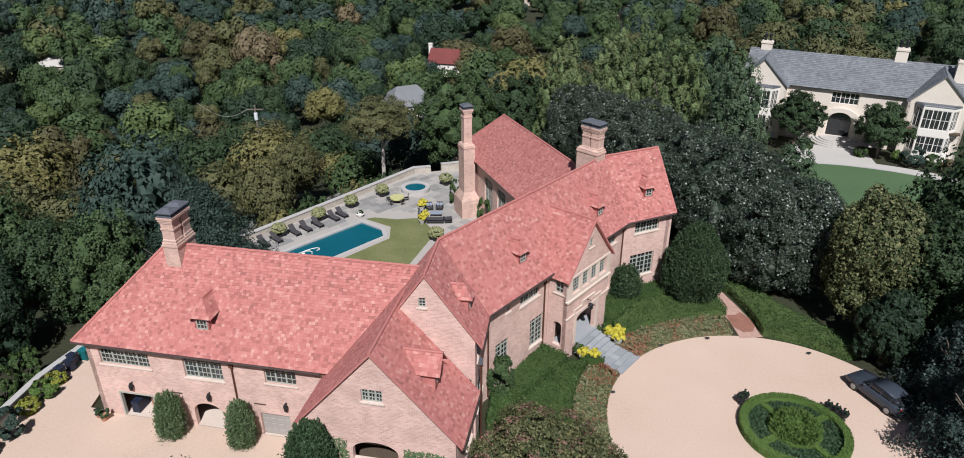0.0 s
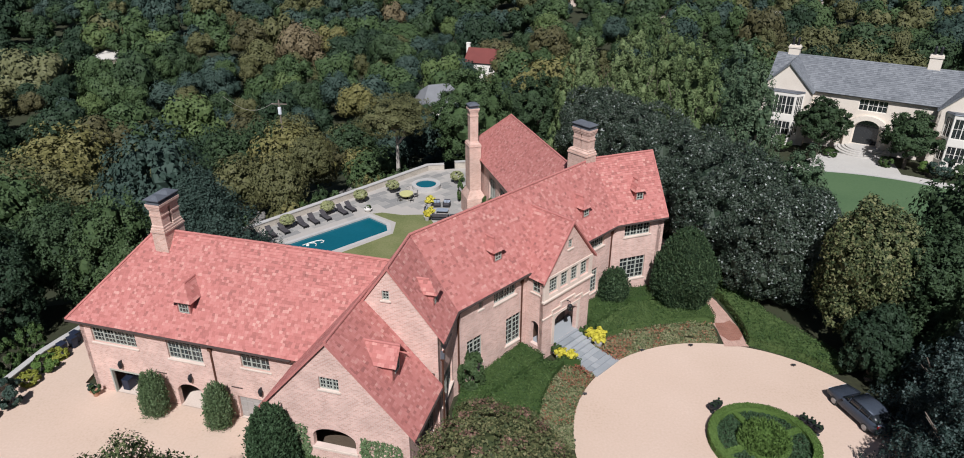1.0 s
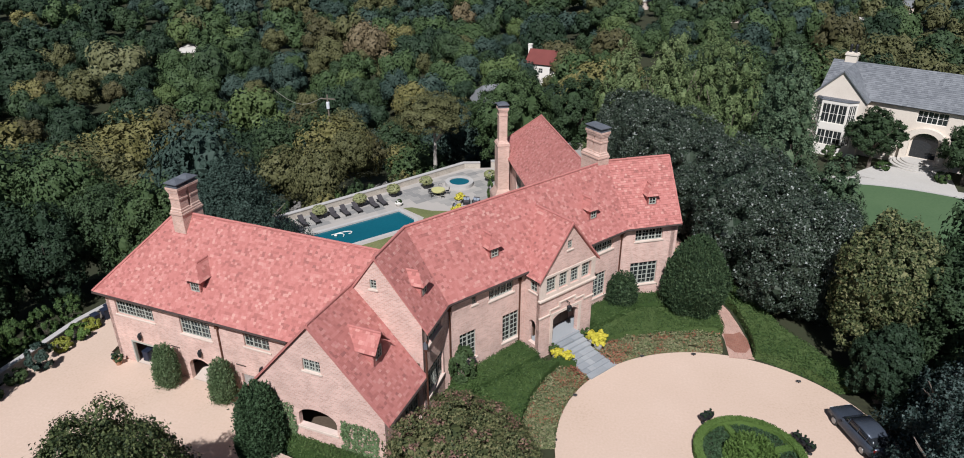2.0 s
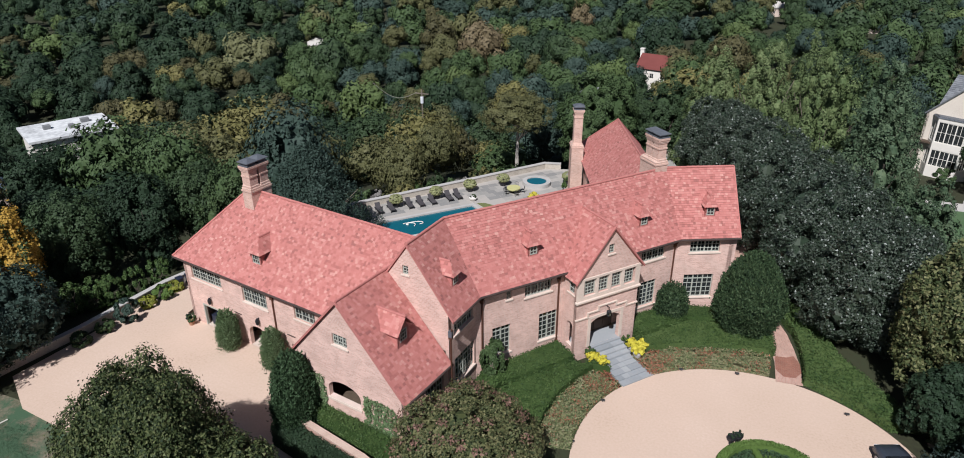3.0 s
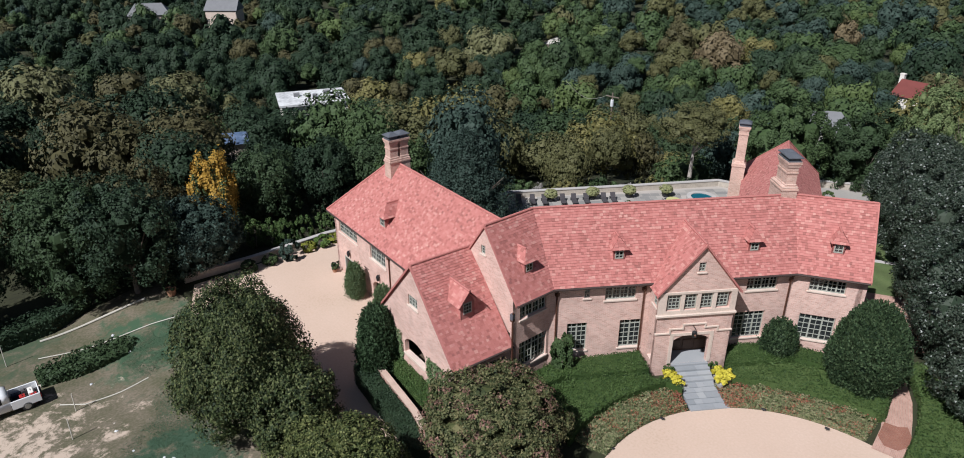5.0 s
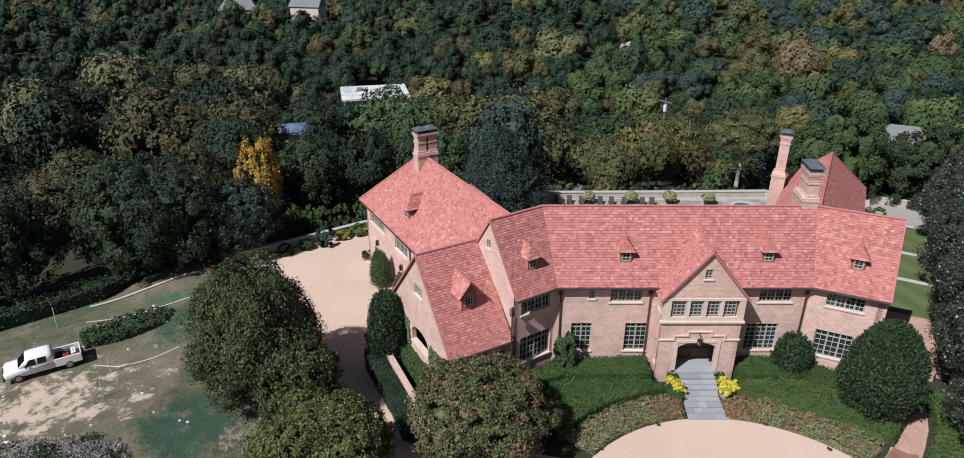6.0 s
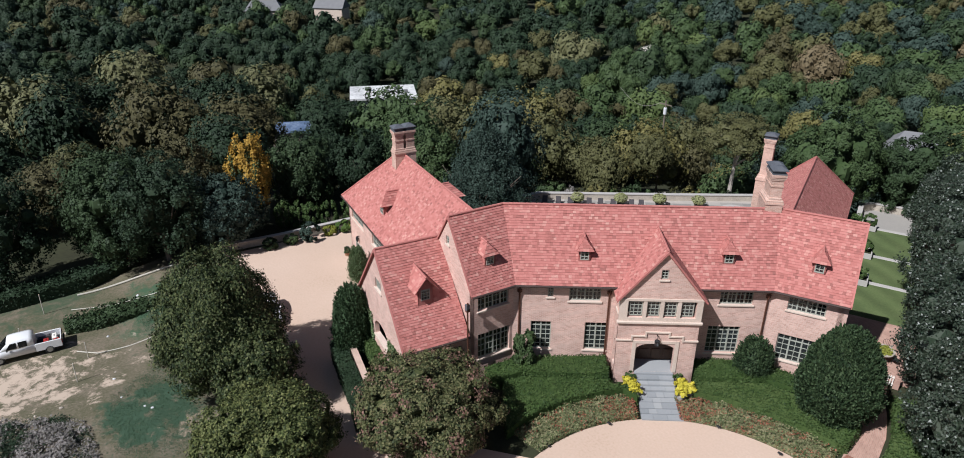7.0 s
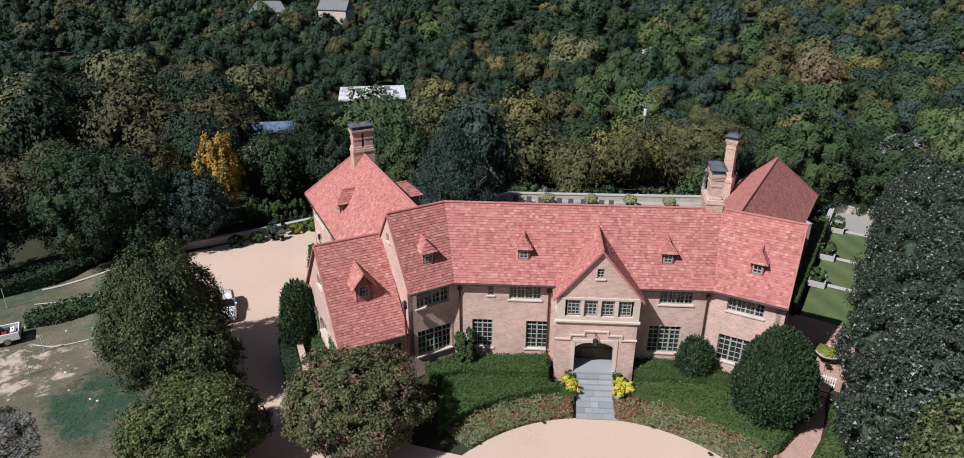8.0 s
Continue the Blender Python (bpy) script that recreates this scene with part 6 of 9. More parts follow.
def woods():
    rng = np.random.default_rng(77)
    kinds = ["dark", "mid", "blue", "olive", "tan", "deep", "fresh", "brown", "golden", "pale"]
    mats = [LEAF[k] for k in kinds]
    keep = [(t[0], t[1], 4.5) for t in MAG + CYP] + [(-25.6, 56.3, 6), (-13.3, 87.5, 4.0), (-3.5, 93.5, 5), (-42.3, 34.6, 3.4), (-39.0, 32.8, 3.6), (5, 99, 5), (-40.2, 24.8, 4), (-39.6, 30.2, 3), (-43.5, 41.5, 3.5), (-38.5, 39, 3.2), (-40.5, 48, 3), (-33.5, 54.5, 4), (-38.5, 54.5, 4), (-44.5, 19.5, 4), (-45.5, 9.5, 4), (-44.5, 0.5, 4), (-46.5, 28.5, 4)]
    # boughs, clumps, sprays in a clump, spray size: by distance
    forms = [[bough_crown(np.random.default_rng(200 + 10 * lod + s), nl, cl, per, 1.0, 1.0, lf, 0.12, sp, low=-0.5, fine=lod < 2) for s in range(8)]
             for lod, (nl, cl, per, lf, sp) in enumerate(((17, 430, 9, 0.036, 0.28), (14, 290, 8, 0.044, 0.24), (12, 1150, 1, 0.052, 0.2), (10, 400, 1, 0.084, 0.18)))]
    verts, index, cells = [], [], {}
    for n in range(15000 + len(STANDOUTS)):
        own = None
        if n < len(STANDOUTS):
            x, y, R, own = STANDOUTS[n]
        elif rng.uniform() < 0.4:
            x, y = rng.uniform(-170, 60), rng.uniform(-25, 200)
        else:
            x, y = rng.uniform(-460, 300), rng.uniform(-25, 510)
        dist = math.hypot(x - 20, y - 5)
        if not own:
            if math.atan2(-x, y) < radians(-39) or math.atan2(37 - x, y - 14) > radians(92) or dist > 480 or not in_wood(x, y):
                continue
            R = rng.choice([rng.uniform(2.8, 4.0), rng.uniform(4.0, 5.6), rng.uniform(5.6, 7.4)], p=[0.25, 0.4, 0.35])
            if dist > 220:
                R *= 1.2
            if any((x - a) ** 2 + (y - c) ** 2 < (r + R * 0.55) ** 2 for a, c, r in keep):
                continue
            if any((x - a) ** 2 + (y - c) ** 2 < (r + R * 0.75) ** 2 for a, c, r in HOUSES):
                continue
            cx, cy = int(x // 16), int(y // 16)
            near = [t for i in (-1, 0, 1) for j in (-1, 0, 1) for t in cells.get((cx + i, cy + j), ())]
            if any((x - a) ** 2 + (y - c) ** 2 < (0.80 * (R + r)) ** 2 for a, c, r in near):
                continue
        cells.setdefault((int(x // 16), int(y // 16)), []).append((x, y, R))
        g = ground_z(x, y)
        hgt = rng.uniform(3.5, 10.5) + R * 0.95 if not own else 9.5 + R * 0.95
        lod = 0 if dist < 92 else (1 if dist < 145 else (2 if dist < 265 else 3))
        a = rng.uniform(0, 6.28)
        rot = np.array([[math.cos(a), -math.sin(a), 0], [math.sin(a), math.cos(a), 0], [0, 0, 1]])
        rz = min(hgt * 0.55, R * rng.uniform(0.9, 1.35))
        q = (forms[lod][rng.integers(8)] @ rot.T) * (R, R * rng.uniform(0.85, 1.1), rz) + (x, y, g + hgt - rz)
        verts.append(q)
        patch = noise.noise((x * 0.013, y * 0.013, 3.0))
        # haze put into colour: farther trees lean to mid and blue leaf kinds
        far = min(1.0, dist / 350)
        # shade put into colour: deep and brown kinds take over past this bearing
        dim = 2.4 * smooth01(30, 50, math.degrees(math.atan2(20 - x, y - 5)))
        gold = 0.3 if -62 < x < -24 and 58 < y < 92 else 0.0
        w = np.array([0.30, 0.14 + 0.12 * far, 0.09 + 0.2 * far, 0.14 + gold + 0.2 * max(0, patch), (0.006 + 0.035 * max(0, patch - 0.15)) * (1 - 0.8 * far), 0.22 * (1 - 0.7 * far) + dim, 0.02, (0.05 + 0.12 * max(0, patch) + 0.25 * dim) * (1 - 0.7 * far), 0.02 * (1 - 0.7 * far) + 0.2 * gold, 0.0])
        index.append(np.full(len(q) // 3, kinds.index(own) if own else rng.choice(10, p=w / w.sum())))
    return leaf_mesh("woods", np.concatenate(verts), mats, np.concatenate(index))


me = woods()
tagged(new("woods", me), "dense mixed woodland with early autumn colour, haze and shade in its tones", "trees", kind="stuff")


# ---------- planting beds ----------
def inside(poly, x, y):
    hit = False
    n = len(poly)
    for i in range(n):
        (x0, y0), (x1, y1) = poly[i], poly[(i + 1) % n]
        if (y0 > y) != (y1 > y) and x < (x1 - x0) * (y - y0) / (y1 - y0) + x0:
            hit = not hit
    return hit


def leafy_bed(name, outline, z0, z1, leaf, label, density=45, size=0.09, seed=1, wave=0.1, category="hedge", group="", mix=None, warm=None):
    """A clipped mass of foliage over an outline, with an uneven top: the inner mass and the leaves on its top and sides."""
    rng = np.random.default_rng(seed)
    cx = sum(p[0] for p in outline) / len(outline)
    cy = sum(p[1] for p in outline) / len(outline)
    ob = thing(name, label, category, group, at=(cx, cy, z0))
    loc = [(x - cx, y - cy) for x, y in outline]
    bm = bmesh.new()
    top = [bm.verts.new((x * 0.985, y * 0.985, max(0.06, z1 - z0 - 0.06 - 0.75 * wave))) for x, y in loc]
    low = [bm.verts.new((x, y, -0.3)) for x, y in loc]
    f = bm.faces.new(top)
    n = len(top)
    for i in range(n):
        bm.faces.new((top[i], low[i], low[(i + 1) % n], top[(i + 1) % n]))
    bmesh.ops.triangulate(bm, faces=[f])
    bmesh.ops.recalc_face_normals(bm, faces=bm.faces)
    part("inner_growth", bm, LEAF[leaf], ob)
    xs, ys = [p[0] for p in loc], [p[1] for p in loc]
    area = abs(sum(loc[i][0] * loc[(i + 1) % n][1] - loc[(i + 1) % n][0] * loc[i][1] for i in range(n))) / 2
    want, pts = int(area * density), []
    while len(pts) < want:
        x, y = rng.uniform(min(xs), max(xs)), rng.uniform(min(ys), max(ys))
        if inside(loc, x, y):
            h = wave * noise.noise(((x + cx) * 0.9, (y + cy) * 0.9, 1.0)) + wave * 0.6 * noise.noise(((x + cx) * 2.7, (y + cy) * 2.7, 5.0))
            pts.append((x, y, z1 - z0 + h + rng.uniform(-0.05, 0.03)))
    nor = np.tile([0, 0, 1.0], (len(pts), 1))
    side, sn = [], []
    for i in range(n):
        a, c = np.array(loc[i]), np.array(loc[(i + 1) % n])
        ln = np.linalg.norm(c - a)
        out = np.array([(c - a)[1], -(c - a)[0]]) / (ln + 1e-6)
        if (out @ (a + c) / 2) < 0:
            out = -out
        for _ in range(int(ln * (z1 - z0) * density)):
            k = rng.uniform()
            p = a + (c - a) * k + out * rng.uniform(-0.04, 0.08)
            side.append((p[0], p[1], rng.uniform(0.0, z1 - z0)))
            sn.append((out[0], out[1], 0.3))
    p = np.array(pts + side)
    nn = np.concatenate([nor, np.array(sn)]) if sn else nor
    v = leaf_blades(p, nn, size, rng, 0.6)
    idx = None
    mats = [LEAF[leaf]]
    if mix:
        mats.append(LEAF[mix])
        red = [0.9 * math.exp(-((q[0] + cx - warm[0]) ** 2 + (q[1] + cy - warm[1]) ** 2) / 4.0) if warm else 0.0 for q in p]
        idx = [1 if noise.noise(((q[0] + cx) * 0.8, (q[1] + cy) * 0.8, 9.0)) + rng.normal() * 0.45 + k > 0.6 else 0 for q, k in zip(p, red)]
    part("leaves", leaf_mesh("leaves", v, mats, idx), None, ob)
    return ob


def ring_m(r, phi):
    """A point at radius r about the turning court, phi degrees from the way to the front door."""
    a = radians(phi)
    return mid(10.19 + r * math.sin(a), 16.86 - r * math.cos(a))


def xy(p):
    return (p.x, p.y)


R0 = DRIVE_R + 0.05
for sgn, ph1, side in ((-1, 47, "l"), (1, 52.5, "r")):
    arc_out = [xy(ring_m(R0 + 2.3, sgn * p)) for p in np.linspace(6.4, ph1, 14)]
    arc_in = [xy(ring_m(R0, sgn * p)) for p in np.linspace(ph1, 7.6, 14)]
    leafy_bed("groundcover_bed", arc_out + arc_in, 0, 0.38, "cover", "low band of mottled green and russet groundcover along the drive", 260, 0.06, 301 + sgn, 0.34, "groundcover", "groundcover bands", mix="russet", warm=xy(ring_m(R0 + 0.9, sgn * 8)))
    if sgn < 0:
        hedge = [xy(mid(8.9, 4.1)), xy(mid(8.9, 2.9)), xy(mid(7.3, 2.6)), xy(mid(7.0, 2.05)), xy(mid(0.6, 2.05)), (2.2, 36.4), (4.2, 34.6)] + [xy(ring_m(R0 + 2.35, sgn * p)) for p in np.linspace(50, 9, 12)]
        leafy_bed("clipped_hedge", hedge, 0, 0.95, "hedge", "broad clipped dark green hedge below the front wall", 110, 0.062, 311, 0.1, group="front hedges")
        upper = [xy(mid(7.05, -0.35)), xy(mid(7.05, 1.95)), xy(mid(0.7, 1.95)), (2.0, 36.2), (0.35, 36.0), (0.75, 38.7)]
        leafy_bed("clipped_hedge", upper, 0, 1.3, "hedge", "taller clipped dark green hedge against the front wall", 110, 0.062, 312, 0.08, group="front hedges")
    else:
        upper = [xy(mid(13.5, -0.35)), xy(mid(18.5, -0.35)), (16.6, 54.1), (18.9, 53.0), xy(mid(18.6, 1.9)), xy(mid(13.5, 1.9))]
        leafy_bed("clipped_hedge", upper, 0, 1.2, "hedge", "taller clipped dark green hedge against the front wall", 110, 0.062, 313, 0.08, group="front hedges")
        hedge = [xy(mid(12.4, 2.9)), xy(mid(13.6, 2.0)), xy(mid(18.5, 2.0)), (19.2, 53.0), (20.6, 52.4), (20.9, 50.0)] + [xy(ring_m(R0 + 2.35, sgn * p)) for p in np.linspace(52, 9, 12)]
        leafy_bed("clipped_hedge", hedge, 0, 0.9, "hedge", "broad clipped dark green hedge below the front wall", 110, 0.062, 314, 0.1, group="front hedges")

# hedge beyond the brick path
leafy_bed("boxwood_hedge", [(20.3, 57.2), (21.2, 55.7), (22.2, 53.6), (22.75, 51.2), (22.98, 49.0), (22.95, 47.0), (25.05, 46.02), (26.8, 44.98), (28.3, 43.7), (30.2, 44.2), (27.8, 47.6), (25.4, 51.0), (24.2, 54.5), (21.6, 58.2)], 0, 0.9, "hedge", "long clipped hedge beside the brick path", 110, 0.062, 320, 0.15)
# hedges and low walls below the porch wing
leafy_bed("clipped_hedge", [(-9.4, 31.0), (-3.6, 29.6), (0.2, 28.3), (1.6, 29.2), (1.2, 31.5), (-2.4, 30.4), (-8.7, 32.0)], -0.5, 1.0, "hedge", "dark clipped hedge below the porch", 110, 0.062, 321, 0.12)
leafy_bed("clipped_hedge", [(-11.2, 29.0), (-4.6, 27.2), (-1.2, 26.0), (0.2, 26.6), (-4.0, 28.3), (-10.6, 30.0)], -1.6, 0.25, "deep", "dark clipped hedge along the drive", 110, 0.062, 322, 0.12)
PINK_STONE = material("rosy_wall_stone", [(0.40, 0.29, 0.23), (0.50, 0.37, 0.30), (0.57, 0.44, 0.37)], 0.9, 1.5, 9, 0.3)
wall_run("garden_wall", [(-9.9, 30.2), (-3.7, 28.5), (-0.6, 27.2), (1.1, 26.9), (3.3, 27.1), (5.0, 28.0), (5.6, 29.4), (5.0, 31.2)], -1.8, 0.34, 0.35, PATH_BRICK, PINK_STONE, "low curving brick garden wall with a pale cap")


def ivy_patch(x0, x1, z0, z1, seed, m, label):
    """Ivy leaves clinging to a wall face whose frame is m."""
    rng = np.random.default_rng(seed)
    pts = []
    while len(pts) < int((x1 - x0) * (z1 - z0) * 130):
        x, z = rng.uniform(x0, x1), rng.uniform(z0, z1)
        edge = 0.25 * noise.noise((x * 1.7, z * 1.7, seed))
        if x0 + 0.15 + edge < x < x1 - 0.15 + edge and z < z1 - 0.2 + edge:
            pts.append((x, rng.uniform(-0.16, -0.02), z))
    p = np.array(pts)
    v = leaf_blades(p, np.tile([0, -1.0, 0.25], (len(p), 1)), 0.085, rng, 0.5)
    ob = thing("ivy", label, "climber")
    ob.matrix_world = m
    part("leaves", leaf_mesh("leaves", v, [LEAF["ivy"]]), None, ob)


ivy_patch(1.2, 3.5, -0.5, 3.6, 5, m_low, "pale green ivy climbing the porch wall")
ivy_patch(6.6, 9.6, -0.5, 3.5, 6, m_low, "pale green ivy climbing the porch wall")

# ---------- front walk ----------
walk_ob = thing("front_walk", "grey bluestone front walk and steps", "walkway", kind="structure")
slab_bm = box(-0.5, 0.5, -0.5, 0.5, -0.5, 0.5, 0.0)
slab_me = bpy.data.meshes.new("slab")
slab_bm.to_mesh(slab_me)
slab_bm.free()
slab_me.materials.append(FLAG)
rng = random.Random(4)
rowsw = [(1.6, 0.84), (2.02, 0.67), (2.44, 0.5)]


def slab(t0, t1, n0, n1, z0, z1, name="slab"):
    ob = new(name, slab_me)
    ob.parent = walk_ob
    c = mid((t0 + t1) / 2, (n0 + n1) / 2)
    ob.matrix_local = pose(c.x, c.y, (z0 + z1) / 2, 0, 0, math.degrees(math.atan2(MD.y, MD.x))) @ Matrix.Diagonal((t1 - t0, n1 - n0, z1 - z0, 1))


tc = 10.42
for n0, z in rowsw:
    t = tc - 1.42
    while t < tc + 1.40:
        w = min(rng.uniform(0.85, 1.1), tc + 1.42 - t)
        if tc + 1.42 - t - w < 0.3:
            w = tc + 1.42 - t
        slab(t, t + w - 0.008, n0 - 0.05, n0 + 0.42, -0.15, z, "step_slab")
        t += w
slab(tc - 1.42, tc + 1.42, 1.28, 1.55, -0.15, 0.995, "step_slab")
n = 2.87
for d in (0.55, 0.48, 0.62, 0.5, 0.58):
    t = tc - 1.34 - 0.05 * (n - 2.87)
    te = tc + 1.34 + 0.05 * (n - 2.87)
    while t < te - 0.05:
        w = rng.uniform(0.5, 1.1)
        if te - t - w < 0.35:
            w = te - t
        slab(t, t + w - 0.012, n, n + d - 0.012, -0.1, 0.33 - 0.115 * (n - 2.87) + rng.uniform(-0.006, 0.006))
        t += w
    n += d

# brick path and patio
def ribbon(name, pts, z, mat, label, thick=0.25):
    line = [Vector(p[:2]) for p in pts]
    verts, faces, uvs = [], [], []
    run = 0.0
    rows = []
    for i, p in enumerate(pts):
        a, c = line[max(0, i - 1)], line[min(len(line) - 1, i + 1)]
        d = (c - a).normalized()
        if i:
            run += (line[i] - line[i - 1]).length
        for s in (-1, 1):
            verts.append((line[i].x - d.y * p[2] * s, line[i].y + d.x * p[2] * s, z))
            rows.append((run, p[2] * s))
        for s in (-1, 1):
            verts.append((line[i].x - d.y * p[2] * s, line[i].y + d.x * p[2] * s, z - thick))
            rows.append((run, p[2] * s))
        if i:
            b = 4 * i
            faces += [(b - 4, b, b + 1, b - 3), (b - 4, b - 2, b + 2, b), (b - 3, b + 1, b + 3, b - 1)]
    uvs = [rows[k] for f in faces for k in f]
    return tagged(new(name, mesh_of(name, verts, faces, mat, uvs=uvs)), label, name.replace("_", " "), kind="structure")


ribbon("brick_path", [(22.0, 46.75, 0.95), (21.85, 49.3, 0.92), (21.45, 51.4, 0.9), (21.0, 53.3, 0.88), (20.2, 55.2, 0.88), (19.2, 57.2, 0.85), (18.2, 59.9, 0.85)], 0.03, PATH_BRICK, "rosy brick garden path")
flat_area("path_apron", [(21.0, 48.3), (21.6, 47.5), (22.4, 47.6), (22.85, 48.4), (22.75, 49.6), (22.3, 50.5), (21.75, 50.1), (20.95, 50.0)], 0.045, 0.2, DARK_BRICK, "worn dark red brick apron where the path meets the drive", "paving")


def pvq(s, n):
    return xy(pv(s, n))


flat_area("patio", [pvq(12.0, -4.3), pvq(12.0, -11.5), pvq(21.0, -11.5), pvq(21.0, -6.5), pvq(18.5, -4.3)], 0.035, 0.3, PATH_BRICK, "rosy brick garden patio", "patio")
TIERS = [(12.0, 5.0, 0.03), (5.0, -2.2, -0.35), (-2.2, -10.8, -0.75)]
for i, (s0, s1, z) in enumerate(TIERS):
    flat_area("tier_lawn", [pvq(s0 - 0.02, -5.8), pvq(s0 - 0.02, -11.5), pvq(s1, -11.5), pvq(s1, -5.8)], z, 0.6, LAWN_TIER, "striped mown garden lawn on a terrace", "lawn")
    edge = thing("stone_edging", "pale stone edging between the lawn terraces", "edging", kind="structure")
    c0 = pv(s1 + 0.0, -8.65)
    place(part("edging_stone", box(-0.28, 0.28, -2.85, 2.85, -0.5, 0.05, 0.02), COPING, edge), pose(c0.x, c0.y, z, 0, 0, turn_p))
    c1 = pv(s1 + 0.2, -6.2)
    planter = thing("planter_box", "pale stone planter with a clipped round shrub", "planter", "garden planters", at=(c1.x, c1.y, z), turn=turn_p)
    part("trough", ring_strip([(-0.9, -0.75), (0.9, -0.75), (0.9, 0.75), (-0.9, 0.75)], 0.12, 0.0, 0.05, 0.62), COPING, planter)
    part("soil", box(-0.78, 0.78, -0.63, 0.63, 0.05, 0.5), SOIL, planter)
    v = crown(np.random.default_rng(400 + i), 26, 60, 0.75, 0.7, 0.36, "ball", 0.08)
    v[:, 2] += 1.05
    part("shrub", leaf_mesh("shrub", v, [LEAF["hedge"]]), None, planter, "clipped dark green shrub")
flat_area("lower_terrace", [pvq(-10.8, -5.0), pvq(-10.8, -11.5), pvq(-17.5, -11.5), pvq(-17.5, -5.0)], -1.1, 1.5, PAVER, "pale flagged lower garden terrace", "terrace")
wall_run("terrace_wall", [pvq(-10.8, -5.0), pvq(-16.5, -5.0), pvq(-17.6, -6.2), pvq(-17.8, -8.5), pvq(-17.8, -11.5)], -5, -0.3, 0.4, RUBBLE, COPING, "pale stone wall round the lower garden terrace")
leafy_bed("boxwood_hedge", [pvq(12.5, -4.4), pvq(12.5, -5.3), pvq(-9.5, -5.3), pvq(-9.5, -4.4)], -1.0, 1.2, "hedge", "long clipped hedge beside the pavilion", 45, 0.09, 330, 0.12)

# iron gate across the path
gate = thing("garden_gate", "low black iron gate with square bars across the path", "gate", at=(19.35, 56.95, 0.0), turn=22)
bm = bmesh.new()
for x in (-0.85, 0.85):
    add_box(bm, x - 0.04, x + 0.04, -0.04, 0.04, -0.1, 1.25)
for z in (0.12, 0.62, 1.12):
    add_box(bm, -0.82, 0.82, -0.02, 0.02, z - 0.025, z + 0.025)
part("gate_frame", bm, IRON, gate)
for k in range(11):
    part("bar", box(-0.7 + 0.14 * k - 0.012, -0.7 + 0.14 * k + 0.012, -0.012, 0.012, 0.1, 1.2), IRON, gate)

# bowl planter and iron chairs on the patio
def iron_chair():
    ob = thing("iron_chair", "black wrought iron garden chair", "chair", "patio chairs")
    for sx in (-0.2, 0.2):
        for sy in (-0.2, 0.2):
            bm = bmesh.new()
            add_tube(bm, [(sx, sy, 0.45), (sx * 1.15, sy * 1.15, 0)], [0.016, 0.014], 6)
            part("leg", bm, IRON, ob)
    bm = lathe([(0.24, 0.44), (0.25, 0.46), (0.24, 0.48)], 16)
    part("seat", bm, IRON, ob)
    bm = bmesh.new()
    add_tube(bm, [(-0.22, 0.2, 0.47), (-0.25, 0.27, 0.8), (-0.12, 0.3, 0.98), (0.12, 0.3, 0.98), (0.25, 0.27, 0.8), (0.22, 0.2, 0.47)], [0.016] * 6, 6)
    for x in (-0.12, 0.0, 0.12):
        add_tube(bm, [(x, 0.21, 0.47), (x, 0.29, 0.96)], [0.01, 0.01], 5)
    part("backrest", bm, IRON, ob)
    return ob


bowl = thing("bowl_planter", "round stone bowl planter filled with bright moss", "planter", at=(17.3, 62.4, 0.035))
part("bowl", lathe([(0.18, 0.42), (0.5, 0.5), (0.85, 0.72), (0.95, 0.85), (0.95, 0.9), (0.82, 0.9), (0.7, 0.8)], 28), RUBBLE, bowl)
part("pedestal", lathe([(0.4, 0.0), (0.36, 0.06), (0.2, 0.14), (0.16, 0.3), (0.24, 0.42)], 20), IRON, bowl)
v = crown(np.random.default_rng(410), 50, 60, 0.8, 0.25, 0.42, "ovoid", 0.05)
v[:, 2] += 0.88
part("moss", leaf_mesh("moss", v, [LEAF["lime_dull"]]), None, bowl, "yellow-green moss")
chair = iron_chair()
chair.matrix_world = pose(16.2, 63.1, 0.035, 0, 0, 60)
for x, y, a in ((16.0, 61.8, 110), (18.0, 61.3, 210), (18.4, 62.6, 270), (17.0, 63.8, 10)):
    copy_thing(chair, pose(x, y, 0.035, 0, 0, a))
gate = thing("garden_gate", "low white picket gate between brick piers", "gate", at=(18.55, 59.2, 0.03), turn=20)
for x in (-1.25, 1.25):
    bm = box(x - 0.2, x + 0.2, -0.2, 0.2, 0, 1.0)
    bm.normal_update()
    uv_boxes(bm)
    part("pier", bm, PATH_BRICK, gate, "brick pier")
for z in (0.25, 0.8):
    part("rail", box(-1.05, 1.05, -0.02, 0.02, z, z + 0.07), WHITE, gate)
for k in range(13):
    x = -0.98 + k * 0.163
    part("picket", box(x - 0.035, x + 0.035, 0.025, 0.05, 0.08, 0.98), WHITE, gate)

# ---------- round parterre ----------
PC = Vector((21.0, 35.75))


